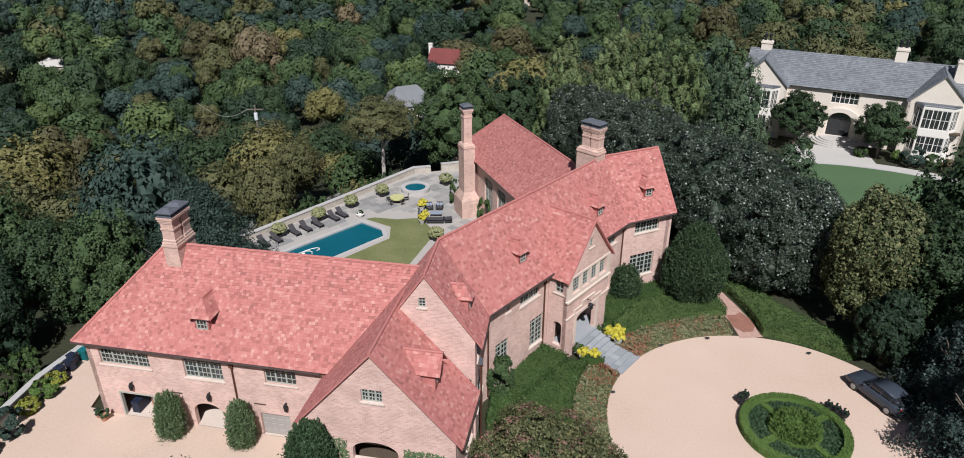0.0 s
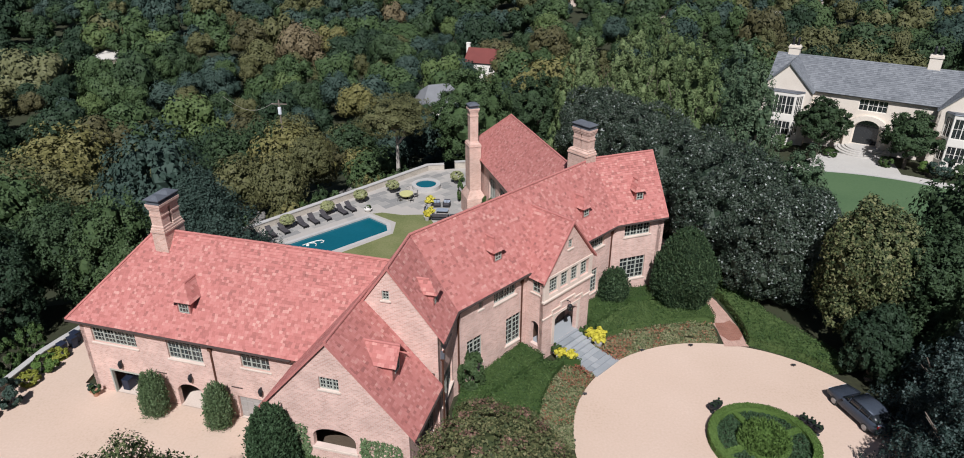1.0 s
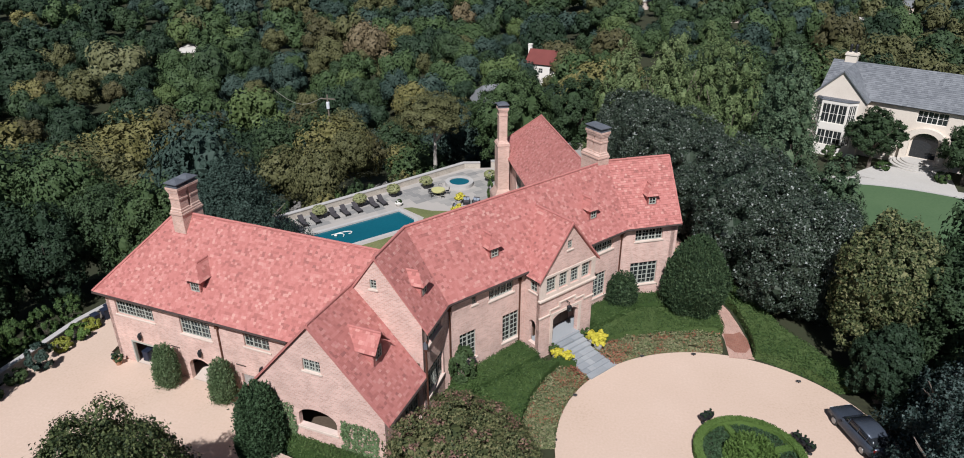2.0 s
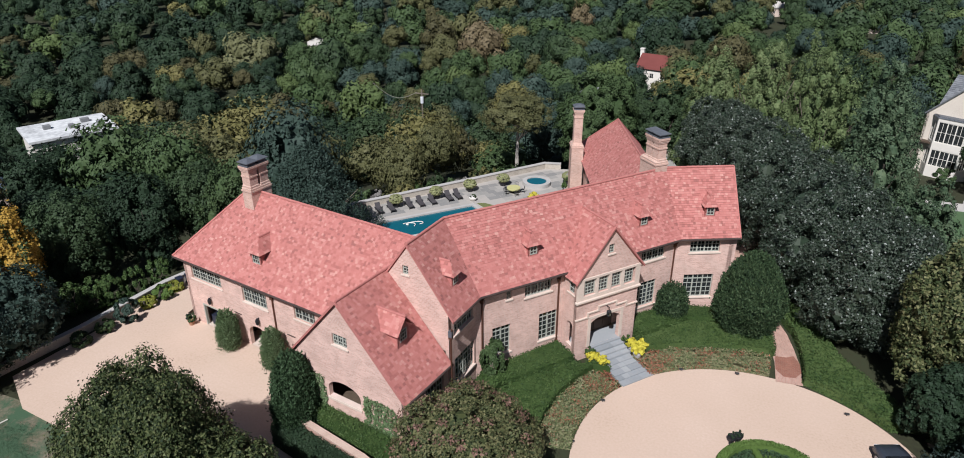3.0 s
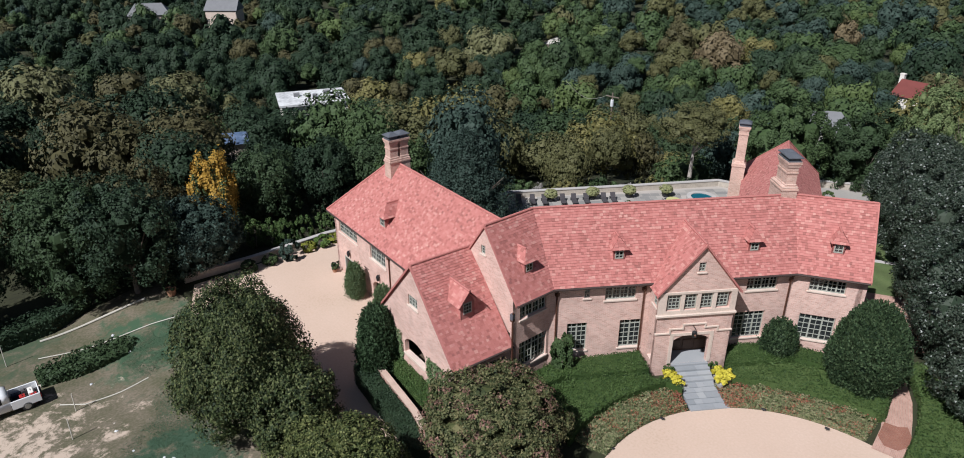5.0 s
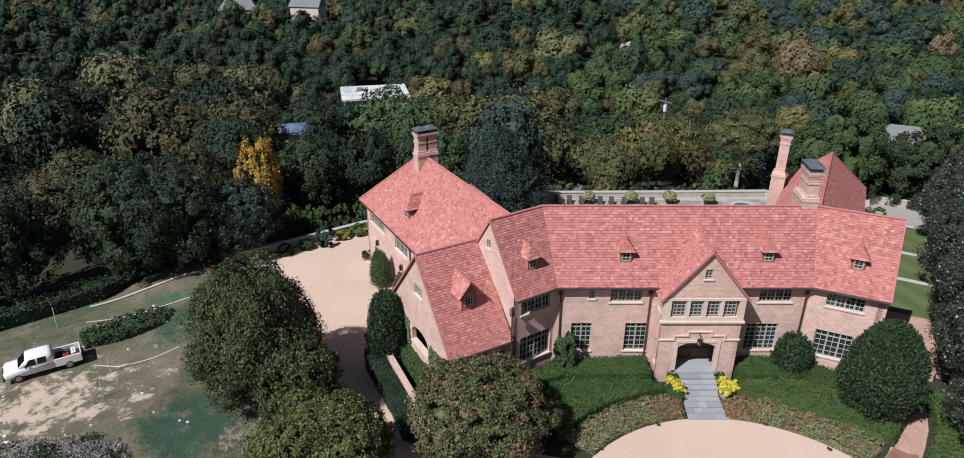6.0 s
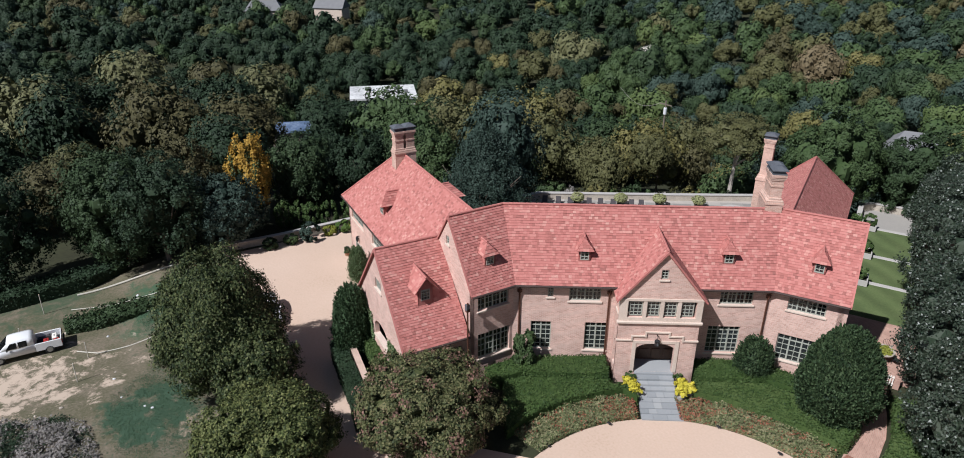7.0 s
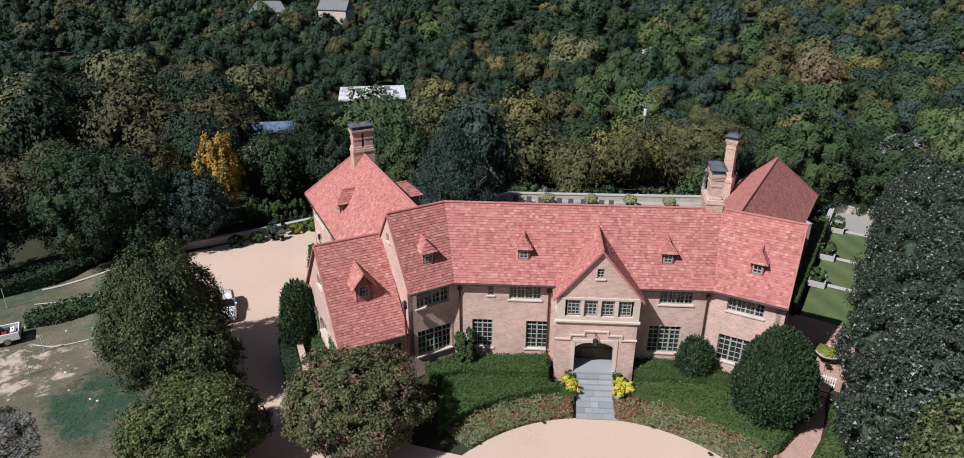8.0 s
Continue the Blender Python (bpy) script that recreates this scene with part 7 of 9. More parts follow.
def hedge_ring(name, r0, r1, z, leaf, label, seed, parent=None):
    rng = np.random.default_rng(seed)
    n = 48
    bm = bmesh.new()
    rows = [[bm.verts.new((r * math.cos(2 * math.pi * k / n), r * math.sin(2 * math.pi * k / n), zz)) for k in range(n)] for r, zz in ((r0, -0.1), (r0 + 0.03, z - 0.05), (r1 - 0.03, z - 0.05), (r1, -0.1))]
    for a, c in zip(rows, rows[1:]):
        for k in range(n):
            bm.faces.new((a[k], a[(k + 1) % n], c[(k + 1) % n], c[k]))
    part(name, bm, LEAF[leaf], parent, label)
    m = int((r1 * r1 - r0 * r0) * 3.14 * 330)
    a = rng.uniform(0, 6.283, m)
    r = rng.uniform(r0, r1, m)
    p = np.stack([r * np.cos(a), r * np.sin(a), z + rng.uniform(-0.05, 0.025, m)], 1)
    nn = np.tile([0, 0, 1.0], (m, 1))
    k = int(r1 * 6.283 * z * 330)
    a = rng.uniform(0, 6.283, k)
    q = np.stack([r1 * np.cos(a), r1 * np.sin(a), rng.uniform(0, z, k)], 1)
    qn = np.stack([np.cos(a), np.sin(a), 0.3 + 0 * a], 1)
    tagged(part("leaves", leaf_mesh("leaves", leaf_blades(np.concatenate([p, q]), np.concatenate([nn, qn]), 0.05, rng, 0.5), [LEAF[leaf]]), None, parent))


parterre = thing("parterre", "round clipped boxwood parterre in the turning court", "garden bed", at=(PC.x, PC.y, 0))
hedge_ring("outer_hedge", 2.98, 3.55, 0.55, "box", "bright clipped boxwood ring", 501, parterre)
hedge_ring("inner_hedge", 1.5, 1.72, 0.42, "box", "bright clipped boxwood ring", 502, parterre)
part("soil", lathe([(3.05, -0.1), (3.05, 0.08)], 40), SOIL, parterre)
for k in range(4):
    rng_k = np.random.default_rng(510 + k)
    a = radians(25 + 90 * k)
    bm = box(1.68, 3.05, -0.2, 0.2, 0, 0.38)
    place(part("spoke_hedge", bm, LEAF["box"], parterre), pose(0, 0, 0, 0, 0, 25 + 90 * k))
    m = 240
    p = np.stack([rng_k.uniform(1.68, 3.05, m), rng_k.uniform(-0.22, 0.22, m), 0.4 + rng_k.uniform(-0.04, 0.02, m)], 1)
    place(part("leaves", leaf_mesh("leaves", leaf_blades(p, np.tile([0, 0, 1.0], (m, 1)), 0.05, rng_k, 0.5), [LEAF["box"]]), None, parterre), pose(0, 0, 0, 0, 0, 25 + 90 * k))
rng5 = np.random.default_rng(520)
m = 5200
a, r = rng5.uniform(0, 6.283, m), np.sqrt(rng5.uniform(1.7 ** 2, 3.0 ** 2, m))
p = np.stack([r * np.cos(a), r * np.sin(a), 0.2 + rng5.uniform(-0.1, 0.1, m)], 1)
tagged(part("ground_ivy", leaf_mesh("ground_ivy", leaf_blades(p, np.tile([0, 0, 1.0], (m, 1)), 0.075, rng5, 0.6), [LEAF["yew"]]), None, parterre, "dark ground ivy"), kind="stuff")
v = sprig_crown(rng5, 170, 34, 1.5, 0.62, 0.075)
v[:, 2] += 0.42
part("centre_planting", leaf_mesh("centre_planting", v, [LEAF["box"]]), None, parterre, "upright green planting")


def urn():
    ob = thing("cast_urn", "small black cast iron urn on a foot", "urn", "urns at the parterre")
    part("body", lathe([(0.16, 0.0), (0.16, 0.05), (0.07, 0.1), (0.06, 0.2), (0.2, 0.32), (0.27, 0.5), (0.25, 0.58), (0.3, 0.62), (0.3, 0.66), (0.22, 0.64)], 18), IRON, ob)
    v = crown(np.random.default_rng(530), 10, 30, 0.26, 0.2, 0.42, "ball", 0.05)
    v[:, 2] += 0.78
    part("plant", leaf_mesh("plant", v, [LEAF["deep"]]), None, ob)
    return ob


u0 = urn()
u0.matrix_world = pose(18.75, 39.0, 0)
for x, y in ((18.35, 38.7), (24.2, 37.9), (24.6, 37.5), (24.9, 37.0)):
    copy_thing(u0, pose(x, y, 0))

# ---------- front pots ----------
def flower_pot(x, y, z):
    ob = thing("flower_pot", "pale stone pot of chartreuse foliage", "planter", "pots at the front steps", at=(x, y, z))
    part("pot", lathe([(0.2, 0.0), (0.22, 0.06), (0.3, 0.3), (0.36, 0.5), (0.38, 0.52), (0.38, 0.57), (0.3, 0.55)], 20), COPING, ob)
    v = crown(np.random.default_rng(int(abs(x) * 10)), 16, 40, 0.5, 0.42, 0.4, "round", 0.075)
    v[:, 2] += 0.85
    part("foliage", leaf_mesh("foliage", v, [LEAF["lime"]]), None, ob, "bright chartreuse foliage")
    return ob


for t, n in ((8.45, 2.5), (8.75, 3.25), (12.25, 2.55), (12.75, 3.0), (12.1, 3.4)):
    p = mid(t, n)
    flower_pot(p.x, p.y, 0.05)
for t in (8.65, 12.2):
    p = mid(t, 1.9)
    tree("pot_boxwood", p.x, p.y, "clipped dark boxwood ball beside the steps", "hedge", 0.42, 0.45, 1.3, 0.06, 20, 40, "ball", seed=int(t * 7), trunk=0.04, category="shrub", base=0.0, tight=0.4, group="boxwoods at the front steps")


# ---------- swimming pool terrace furniture ----------
CUSHION = material("dark_cushion", [(0.045, 0.04, 0.045), (0.075, 0.068, 0.07)], 0.9, 2, 14)
PALE_CLOTH = material("pale_cloth", [(0.55, 0.56, 0.58), (0.68, 0.68, 0.68)], 0.9, 2, 14)
TZ = TERRACE_Z + 0.004
CLOTH_YELLOW = material("pale_yellow_cloth", [(0.42, 0.40, 0.17), (0.50, 0.47, 0.22)], 0.9, 2, 14)
BLUE_CLOTH = material("blue_grey_cloth", [(0.20, 0.23, 0.28), (0.28, 0.31, 0.36)], 0.9, 2, 14)


def sun_lounger():
    ob = thing("sun_lounger", "dark sun lounger with a raised back", "lounger", "sun loungers by the pool")
    part("frame", box(-0.34, 0.34, -0.95, 0.95, 0.26, 0.32, 0.015), IRON, ob)
    for x in (-0.29, 0.29):
        for y in (-0.85, 0.8):
            part("leg", box(x - 0.03, x + 0.03, y - 0.03, y + 0.03, 0, 0.26), IRON, ob)
    part("mattress", box(-0.32, 0.32, -0.93, 0.25, 0.325, 0.42, 0.03), CUSHION, ob)
    place(part("backrest", box(-0.32, 0.32, 0.0, 0.8, 0.0, 0.1, 0.03), CUSHION, ob), pose(0, 0.24, 0.36, 42, 0, 0))
    return ob


POOL_TURN = math.degrees(math.atan2(7.3, 6.9)) - 90
first = sun_lounger()
spots = [(-24.0, 66.8), (-22.9, 67.8), (-21.3, 69.5), (-20.3, 70.5), (-19.2, 71.6), (-17.7, 73.3), (-16.9, 74.2), (-25.2, 65.6)]
first.matrix_world = pose(spots[0][0] + 0.4, spots[0][1] - 0.4, TZ, 0, 0, POOL_TURN + 90)
for x, y in spots[1:]:
    copy_thing(first, pose(x + 0.4, y - 0.4, TZ, 0, 0, POOL_TURN + 90))


def topiary_pot(x, y, z, seed, r=0.95):
    ob = thing("topiary_tub", "broad pale green clipped topiary in a dark tub", "topiary", "topiaries round the terrace", at=(x, y, z))
    part("tub", lathe([(0.38, 0.0), (0.4, 0.05), (0.46, 0.5), (0.48, 0.52), (0.48, 0.58), (0.4, 0.56)], 18), IRON, ob)
    v = crown(np.random.default_rng(seed), 120, 40, r * 0.92, 0.58, 0.3, "ball", 0.055)
    v[:, 2] += 1.0
    part("foliage", leaf_mesh("foliage", v, [LEAF["sage"]]), None, ob, "pale green clipped foliage")


for i, (x, y) in enumerate(((-22.4, 68.5), (-18.9, 72.6), (-15.8, 76.3), (-12.5, 79.7), (-4.7, 83.4), (-5.0, 67.6))):
    topiary_pot(x, y, TZ, 600 + i)
spa = thing("spa_pool", "round raised stone spa pool", "spa", at=(-8.5, 81.6, TERRACE_Z))
part("rim", ring_strip(arc((0, 0), 1.55, 0, 350, 35), 0.25, 0.3, 0.0, 0.5), COPING, spa, "pale stone rim")
part("water", lathe([(1.34, 0.05), (1.34, 0.4)], 36), WATER, spa, "teal water")
pot = thing("low_pot", "low white pot with a green plant", "planter", at=(-14.3, 73.6, TZ))
part("bowl", lathe([(0.2, 0), (0.4, 0.2), (0.48, 0.4), (0.4, 0.4)], 18), WHITE, pot)
v = crown(np.random.default_rng(620), 12, 40, 0.4, 0.28, 0.4, "ball", 0.06)
v[:, 2] += 0.55
part("plant", leaf_mesh("plant", v, [LEAF["hedge"]]), None, pot)
table = thing("round_table", "round garden table under a yellow-green cloth", "table", at=(-10.4, 77.8, TZ))
part("tabletop", lathe([(0.85, 0.55), (0.88, 0.72), (0.86, 0.75)], 24), CLOTH_YELLOW, table, "yellow-green cloth")
part("pedestal", lathe([(0.3, 0), (0.3, 0.05), (0.08, 0.1), (0.08, 0.56)], 12), IRON, table)
for k in range(5):
    a = k * 72 + 20
    copy_thing(chair, pose(-10.4 + 1.15 * math.cos(radians(a)), 77.8 + 1.15 * math.sin(radians(a)), TZ, 0, 0, a - 90))


def garden_sofa(w, label):
    ob = thing("garden_sofa", label, "sofa", "terrace seating")
    part("frame", box(-w / 2, w / 2, -0.4, 0.4, 0.08, 0.3, 0.02), IRON, ob)
    part("seat", box(-w / 2 + 0.06, w / 2 - 0.06, -0.38, 0.28, 0.305, 0.45, 0.04), CUSHION, ob)
    part("backrest", box(-w / 2 + 0.06, w / 2 - 0.06, 0.22, 0.4, 0.455, 0.85, 0.04), CUSHION, ob)
    for x in (-w / 2, w / 2 - 0.1):
        part("arm", box(x, x + 0.1, -0.4, 0.4, 0.305, 0.6, 0.02), IRON, ob)
    for k in range(2):
        x = -w / 4 + k * w / 2
        place(part("pillow", box(-0.2, 0.2, -0.05, 0.05, -0.18, 0.18, 0.04), BLUE_CLOTH, ob, "blue-grey pillow"), pose(x, 0.12, 0.62, -15, 0, 0))
    return ob


armchair = garden_sofa(0.85, "dark iron garden armchair with blue-grey pillows")
armchair.matrix_world = pose(-6.3, 75.7, TZ, 0, 0, 10)
for x, y, a in ((-5.1, 75.8, -5), (-7.1, 73.6, 90), (-3.9, 72.2, 190)):
    copy_thing(armchair, pose(x, y, TZ, 0, 0, a))
sofa = garden_sofa(2.0, "dark iron garden sofa with blue-grey pillows")
sofa.matrix_world = pose(-5.4, 72.1, TZ, 0, 0, 180)
low = thing("low_table", "low blue-grey garden table", "table", at=(-5.4, 73.9, TZ))
part("tabletop", box(-0.7, 0.7, -0.45, 0.45, 0.38, 0.44, 0.02), BLUE_CLOTH, low)
for x in (-0.6, 0.6):
    for y in (-0.35, 0.35):
        part("leg", box(x - 0.03, x + 0.03, y - 0.03, y + 0.03, 0, 0.38), IRON, low)
for x, y in ((-7.2, 75.4), (-7.1, 76.0), (-6.6, 72.6), (-6.9, 71.7)):
    flower_pot(x, y, TZ)
tree("wall_shrub", 0.2, 70.4, "tall clipped green shrub at the pavilion wall", "hedge", 0.8, -1.8, 2.0, 0.09, 40, 60, "column", seed=640, trunk=0.05, category="shrub", base=TERRACE_Z)
tree("wall_shrub", -3.4, 77.2, "tall clipped green shrub at the pavilion wall", "hedge", 0.6, -1.8, 1.4, 0.09, 30, 50, "column", seed=641, trunk=0.05, category="shrub", base=TERRACE_Z)
hose = thing("pool_cleaner", "white floating hose of a pool cleaner", "pool cleaner", at=(-18.9, 64.6, TERRACE_Z - 0.13))
bm = bmesh.new()
add_tube(bm, [(0.9 * math.cos(k * 0.55) + 0.05 * k, 0.5 * math.sin(k * 0.8) + 0.09 * k, 0.02) for k in range(14)], [0.045] * 14, 6)
part("hose", bm, WHITE, hose)
part("float", box(-0.16, 0.16, -0.12, 0.12, 0.0, 0.14, 0.03), WHITE, hose)

# ---------- motor court ----------
for i, (x, y) in enumerate(((-39.0, 36.8), (-38.0, 38.2), (-37.1, 39.5), (-36.0, 41.2), (-35.4, 43.6))):
    tree("egg_shrub", x, y, "clipped egg-shaped evergreen behind the court wall", "hedge", 1.15, -2.4, 1.25, 0.09, 45, 60, "ball", seed=650 + i, trunk=0.05, category="shrub", base=-2.6, group="clipped evergreens by the wall", tight=0.3)
for i, (x, y, r, h, k) in enumerate(((-33.0, 37.4, 1.15, 0.5, "blue"), (-33.3, 39.8, 0.8, -0.7, "lime_dull"), (-33.1, 41.6, 1.0, -0.4, "box"), (-33.0, 43.0, 0.8, -0.7, "lime_dull"), (-33.6, 35.3, 0.8, -0.6, "mid"), (-33.9, 33.0, 0.9, -0.5, "dark"))):
    tree("border_shrub", x, y, "loose rounded shrub in the court border", k, r, COURT_Z - 0.1, h, 0.1, 30, 55, "ball", seed=660 + i, trunk=0.04, category="shrub", base=COURT_Z, group="court border shrubs", tight=0.36)
TEAL = material("teal_plastic", [(0.01, 0.10, 0.11), (0.015, 0.14, 0.15)], 0.5, 2, 12)
NAVY = material("navy_plastic", [(0.012, 0.016, 0.03), (0.022, 0.028, 0.05)], 0.5, 2, 12)


def wheelie_bin(mat, label):
    ob = thing("wheeled_bin", label, "bin", "bins by the court wall")
    bm = bmesh.new()
    square_stack(bm, 0, 0, 0.5, 0.6, [(-0.04, 0.08), (0.02, 0.98)])
    part("body", bm, mat, ob)
    part("lid", box(-0.3, 0.3, -0.36, 0.36, 0.985, 1.05, 0.02), mat, ob)
    for x in (-0.24, 0.24):
        bm = bmesh.new()
        add_tube(bm, [(x - 0.03, 0.28, 0.1), (x + 0.03, 0.28, 0.1)], [0.1, 0.1], 12)
        part("wheel", bm, IRON, ob)
    return ob


bins = [wheelie_bin(TEAL, "teal plastic wheeled bin"), wheelie_bin(NAVY, "dark navy plastic wheeled bin")]
bins[0].matrix_world = pose(-31.4, 46.4, COURT_Z, 0, 0, 70)
bins[1].matrix_world = pose(-32.7, 44.6, COURT_Z, 0, 0, 70)
copy_thing(bins[0], pose(-32.3, 46.0, COURT_Z, 0, 0, 75))
for x, y in ((-33.0, 43.7), (-31.9, 47.3), (-32.9, 45.3)):
    copy_thing(bins[1], pose(x, y, COURT_Z, 0, 0, 72))
TERRA = material("terracotta", [(0.30, 0.15, 0.09), (0.40, 0.22, 0.14)], 0.85, 2, 12, 0.2)


def clay_pot(x, y, z, r, seed, leaf="mid"):
    ob = thing("clay_pot", "terracotta pot with a small leafy plant", "planter", at=(x, y, z))
    part("pot", lathe([(r * 0.65, 0), (r * 0.95, r * 1.3), (r, r * 1.32), (r, r * 1.5), (r * 0.85, r * 1.45)], 18), TERRA, ob)
    v = crown(np.random.default_rng(seed), 14, 40, r * 1.35, r * 1.0, 0.4, "ball", 0.08)
    v[:, 2] += r * 2.2
    part("plant", leaf_mesh("plant", v, [LEAF[leaf]]), None, ob)


p = lw(1.1, -0.3)
clay_pot(p.x, p.y, COURT_Z, 0.3, 670)
p = lw(0.5, -0.1)
clay_pot(p.x, p.y, COURT_Z, 0.22, 671, "blue")
clay_pot(-35.1, 25.4, COURT_Z, 0.5, 672, "dark")
# things in the open garage bay
for i, (u, v_, w, d, h, m) in enumerate(((2.9, 1.6, 0.6, 1.6, 0.9, NAVY), (3.8, 2.2, 0.5, 0.9, 1.1, TERRA), (4.5, 1.8, 0.5, 0.5, 0.7, WHITE))):
    c = lw(u, v_)
    ob = thing("storage_crate", "dark storage crate inside the garage bay", "crate", "crates in the garage", at=(c.x, c.y, COURT_Z + 0.02), turn=turn_l)
    part("body", box(-w / 2, w / 2, -d / 2, d / 2, 0, h, 0.03), m, ob)
    part("lid", box(-w / 2 - 0.02, w / 2 + 0.02, -d / 2 - 0.02, d / 2 + 0.02, h + 0.001, h + 0.05, 0.015), m, ob)

# ---------- vehicles ----------
CAR_GLASS = material("dark_car_glass", [(0.012, 0.014, 0.016), (0.02, 0.022, 0.025)], 0.06, 2, 12, spec=0.6)
TYRE = material("tyre_rubber", [(0.02, 0.02, 0.02), (0.035, 0.035, 0.035)], 0.85, 3, 20)
RIM = material("wheel_rim", [(0.30, 0.31, 0.32), (0.42, 0.43, 0.44)], 0.35, 3, 20, metal=0.8)
GREY_PAINT = material("grey_blue_car_paint", [(0.05, 0.06, 0.08), (0.07, 0.082, 0.105)], 0.25, 1, 10, metal=0.3)
WHITE_PAINT = material("white_car_paint", [(0.72, 0.73, 0.74), (0.80, 0.80, 0.80)], 0.25, 1, 10)
RED_LAMP = material("red_lamp_glass", [(0.25, 0.01, 0.01), (0.35, 0.02, 0.02)], 0.2, 3, 12)
LAMP = material("clear_lamp_glass", [(0.55, 0.56, 0.57), (0.7, 0.7, 0.7)], 0.15, 3, 12)


def loft(sections):
    """Skin over cross-sections (y along the car): each is y and a ring of (x, z) for the right half, bottom to top."""
    bm = bmesh.new()
    rings = []
    for y, half in sections:
        ring = [(x, z) for x, z in half] + [(-x, z) for x, z in reversed(half)]
        rings.append([bm.verts.new((x, y, z)) for x, z in ring])
    n = len(rings[0])
    for a, c in zip(rings, rings[1:]):
        for k in range(n):
            bm.faces.new((a[k], a[(k + 1) % n], c[(k + 1) % n], c[k]))
    bm.faces.new(rings[0][::-1])
    bm.faces.new(rings[-1])
    bmesh.ops.recalc_face_normals(bm, faces=bm.faces)
    for f in bm.faces:
        f.smooth = len(f.verts) == 4
    return bm


def add_wheels(ob, half, axles, r, w):
    for y in axles:
        for s in (-1, 1):
            bm = bmesh.new()
            add_tube(bm, [(s * (half - w), y, r), (s * (half - w * 0.92), y, r), (s * (half - 0.03), y, r), (s * half, y, r)], [r * 0.86, r, r, r * 0.86], 20)
            wheel = part("wheel", bm, TYRE, ob)
            bm = bmesh.new()
            add_tube(bm, [(s * (half - 0.05), y, r), (s * (half + 0.012), y, r)], [r * 0.66, r * 0.6], 16)
            part("rim", bm, RIM, wheel)


def body_half(w, z0, z1, top_in=0.06):
    return [(w * 0.86, z0), (w, z0 + 0.16), (w, z0 + (z1 - z0) * 0.62), (w - top_in, z1), (w * 0.5, z1 + 0.03)]


def suv(paint, label, x, y, z, turn):
    ob = thing("parked_car", label, "car", at=(x, y, z), turn=turn)
    w = 0.93
    part("body", loft([(-2.32, body_half(w * 0.82, 0.42, 0.72)), (-2.2, body_half(w * 0.93, 0.32, 0.86)), (-1.4, body_half(w, 0.28, 0.98)), (-0.6, body_half(w, 0.26, 1.06)), (1.2, body_half(w, 0.26, 1.1)), (2.05, body_half(w * 0.97, 0.3, 1.08)), (2.3, body_half(w * 0.86, 0.42, 0.95))]), paint, ob)
    part("glasshouse", loft([(-0.95, [(w * 0.86, 1.02), (w * 0.84, 1.06), (w * 0.7, 1.1)]), (-0.25, [(w * 0.9, 1.04), (w * 0.8, 1.42), (w * 0.5, 1.5)]), (0.6, [(w * 0.9, 1.04), (w * 0.8, 1.5), (w * 0.5, 1.57)]), (1.55, [(w * 0.88, 1.06), (w * 0.76, 1.42), (w * 0.5, 1.5)]), (2.12, [(w * 0.84, 1.04), (w * 0.76, 1.1), (w * 0.5, 1.12)])]), CAR_GLASS, ob, "dark tinted car windows")
    part("roof", loft([(-0.3, [(w * 0.79, 1.455), (w * 0.72, 1.5), (w * 0.4, 1.53)]), (0.55, [(w * 0.79, 1.53), (w * 0.72, 1.58), (w * 0.4, 1.61)]), (1.6, [(w * 0.77, 1.45), (w * 0.7, 1.5), (w * 0.4, 1.53)])]), paint, ob)
    for s in (-1, 1):
        for yy in (-0.3, 0.62, 1.45):
            bm = bmesh.new()
            add_tube(bm, [(s * w * 0.905, yy - 0.06, 1.05), (s * w * 0.80, yy + 0.02, 1.47)], [0.035, 0.03], 6)
            part("pillar", bm, paint, ob)
        part("mirror", box(s * 0.98 - 0.09, s * 0.98 + 0.09, -0.72, -0.55, 1.05, 1.2, 0.03), paint, ob)
        part("headlight", box(s * 0.62 - 0.17, s * 0.62 + 0.17, -2.3, -2.1, 0.7, 0.83, 0.03), LAMP, ob)
        part("taillight", box(s * 0.66 - 0.14, s * 0.66 + 0.14, 2.14, 2.29, 0.84, 1.02, 0.03), RED_LAMP, ob)
    add_wheels(ob, 0.94, (-1.45, 1.4), 0.35, 0.24)
    return ob


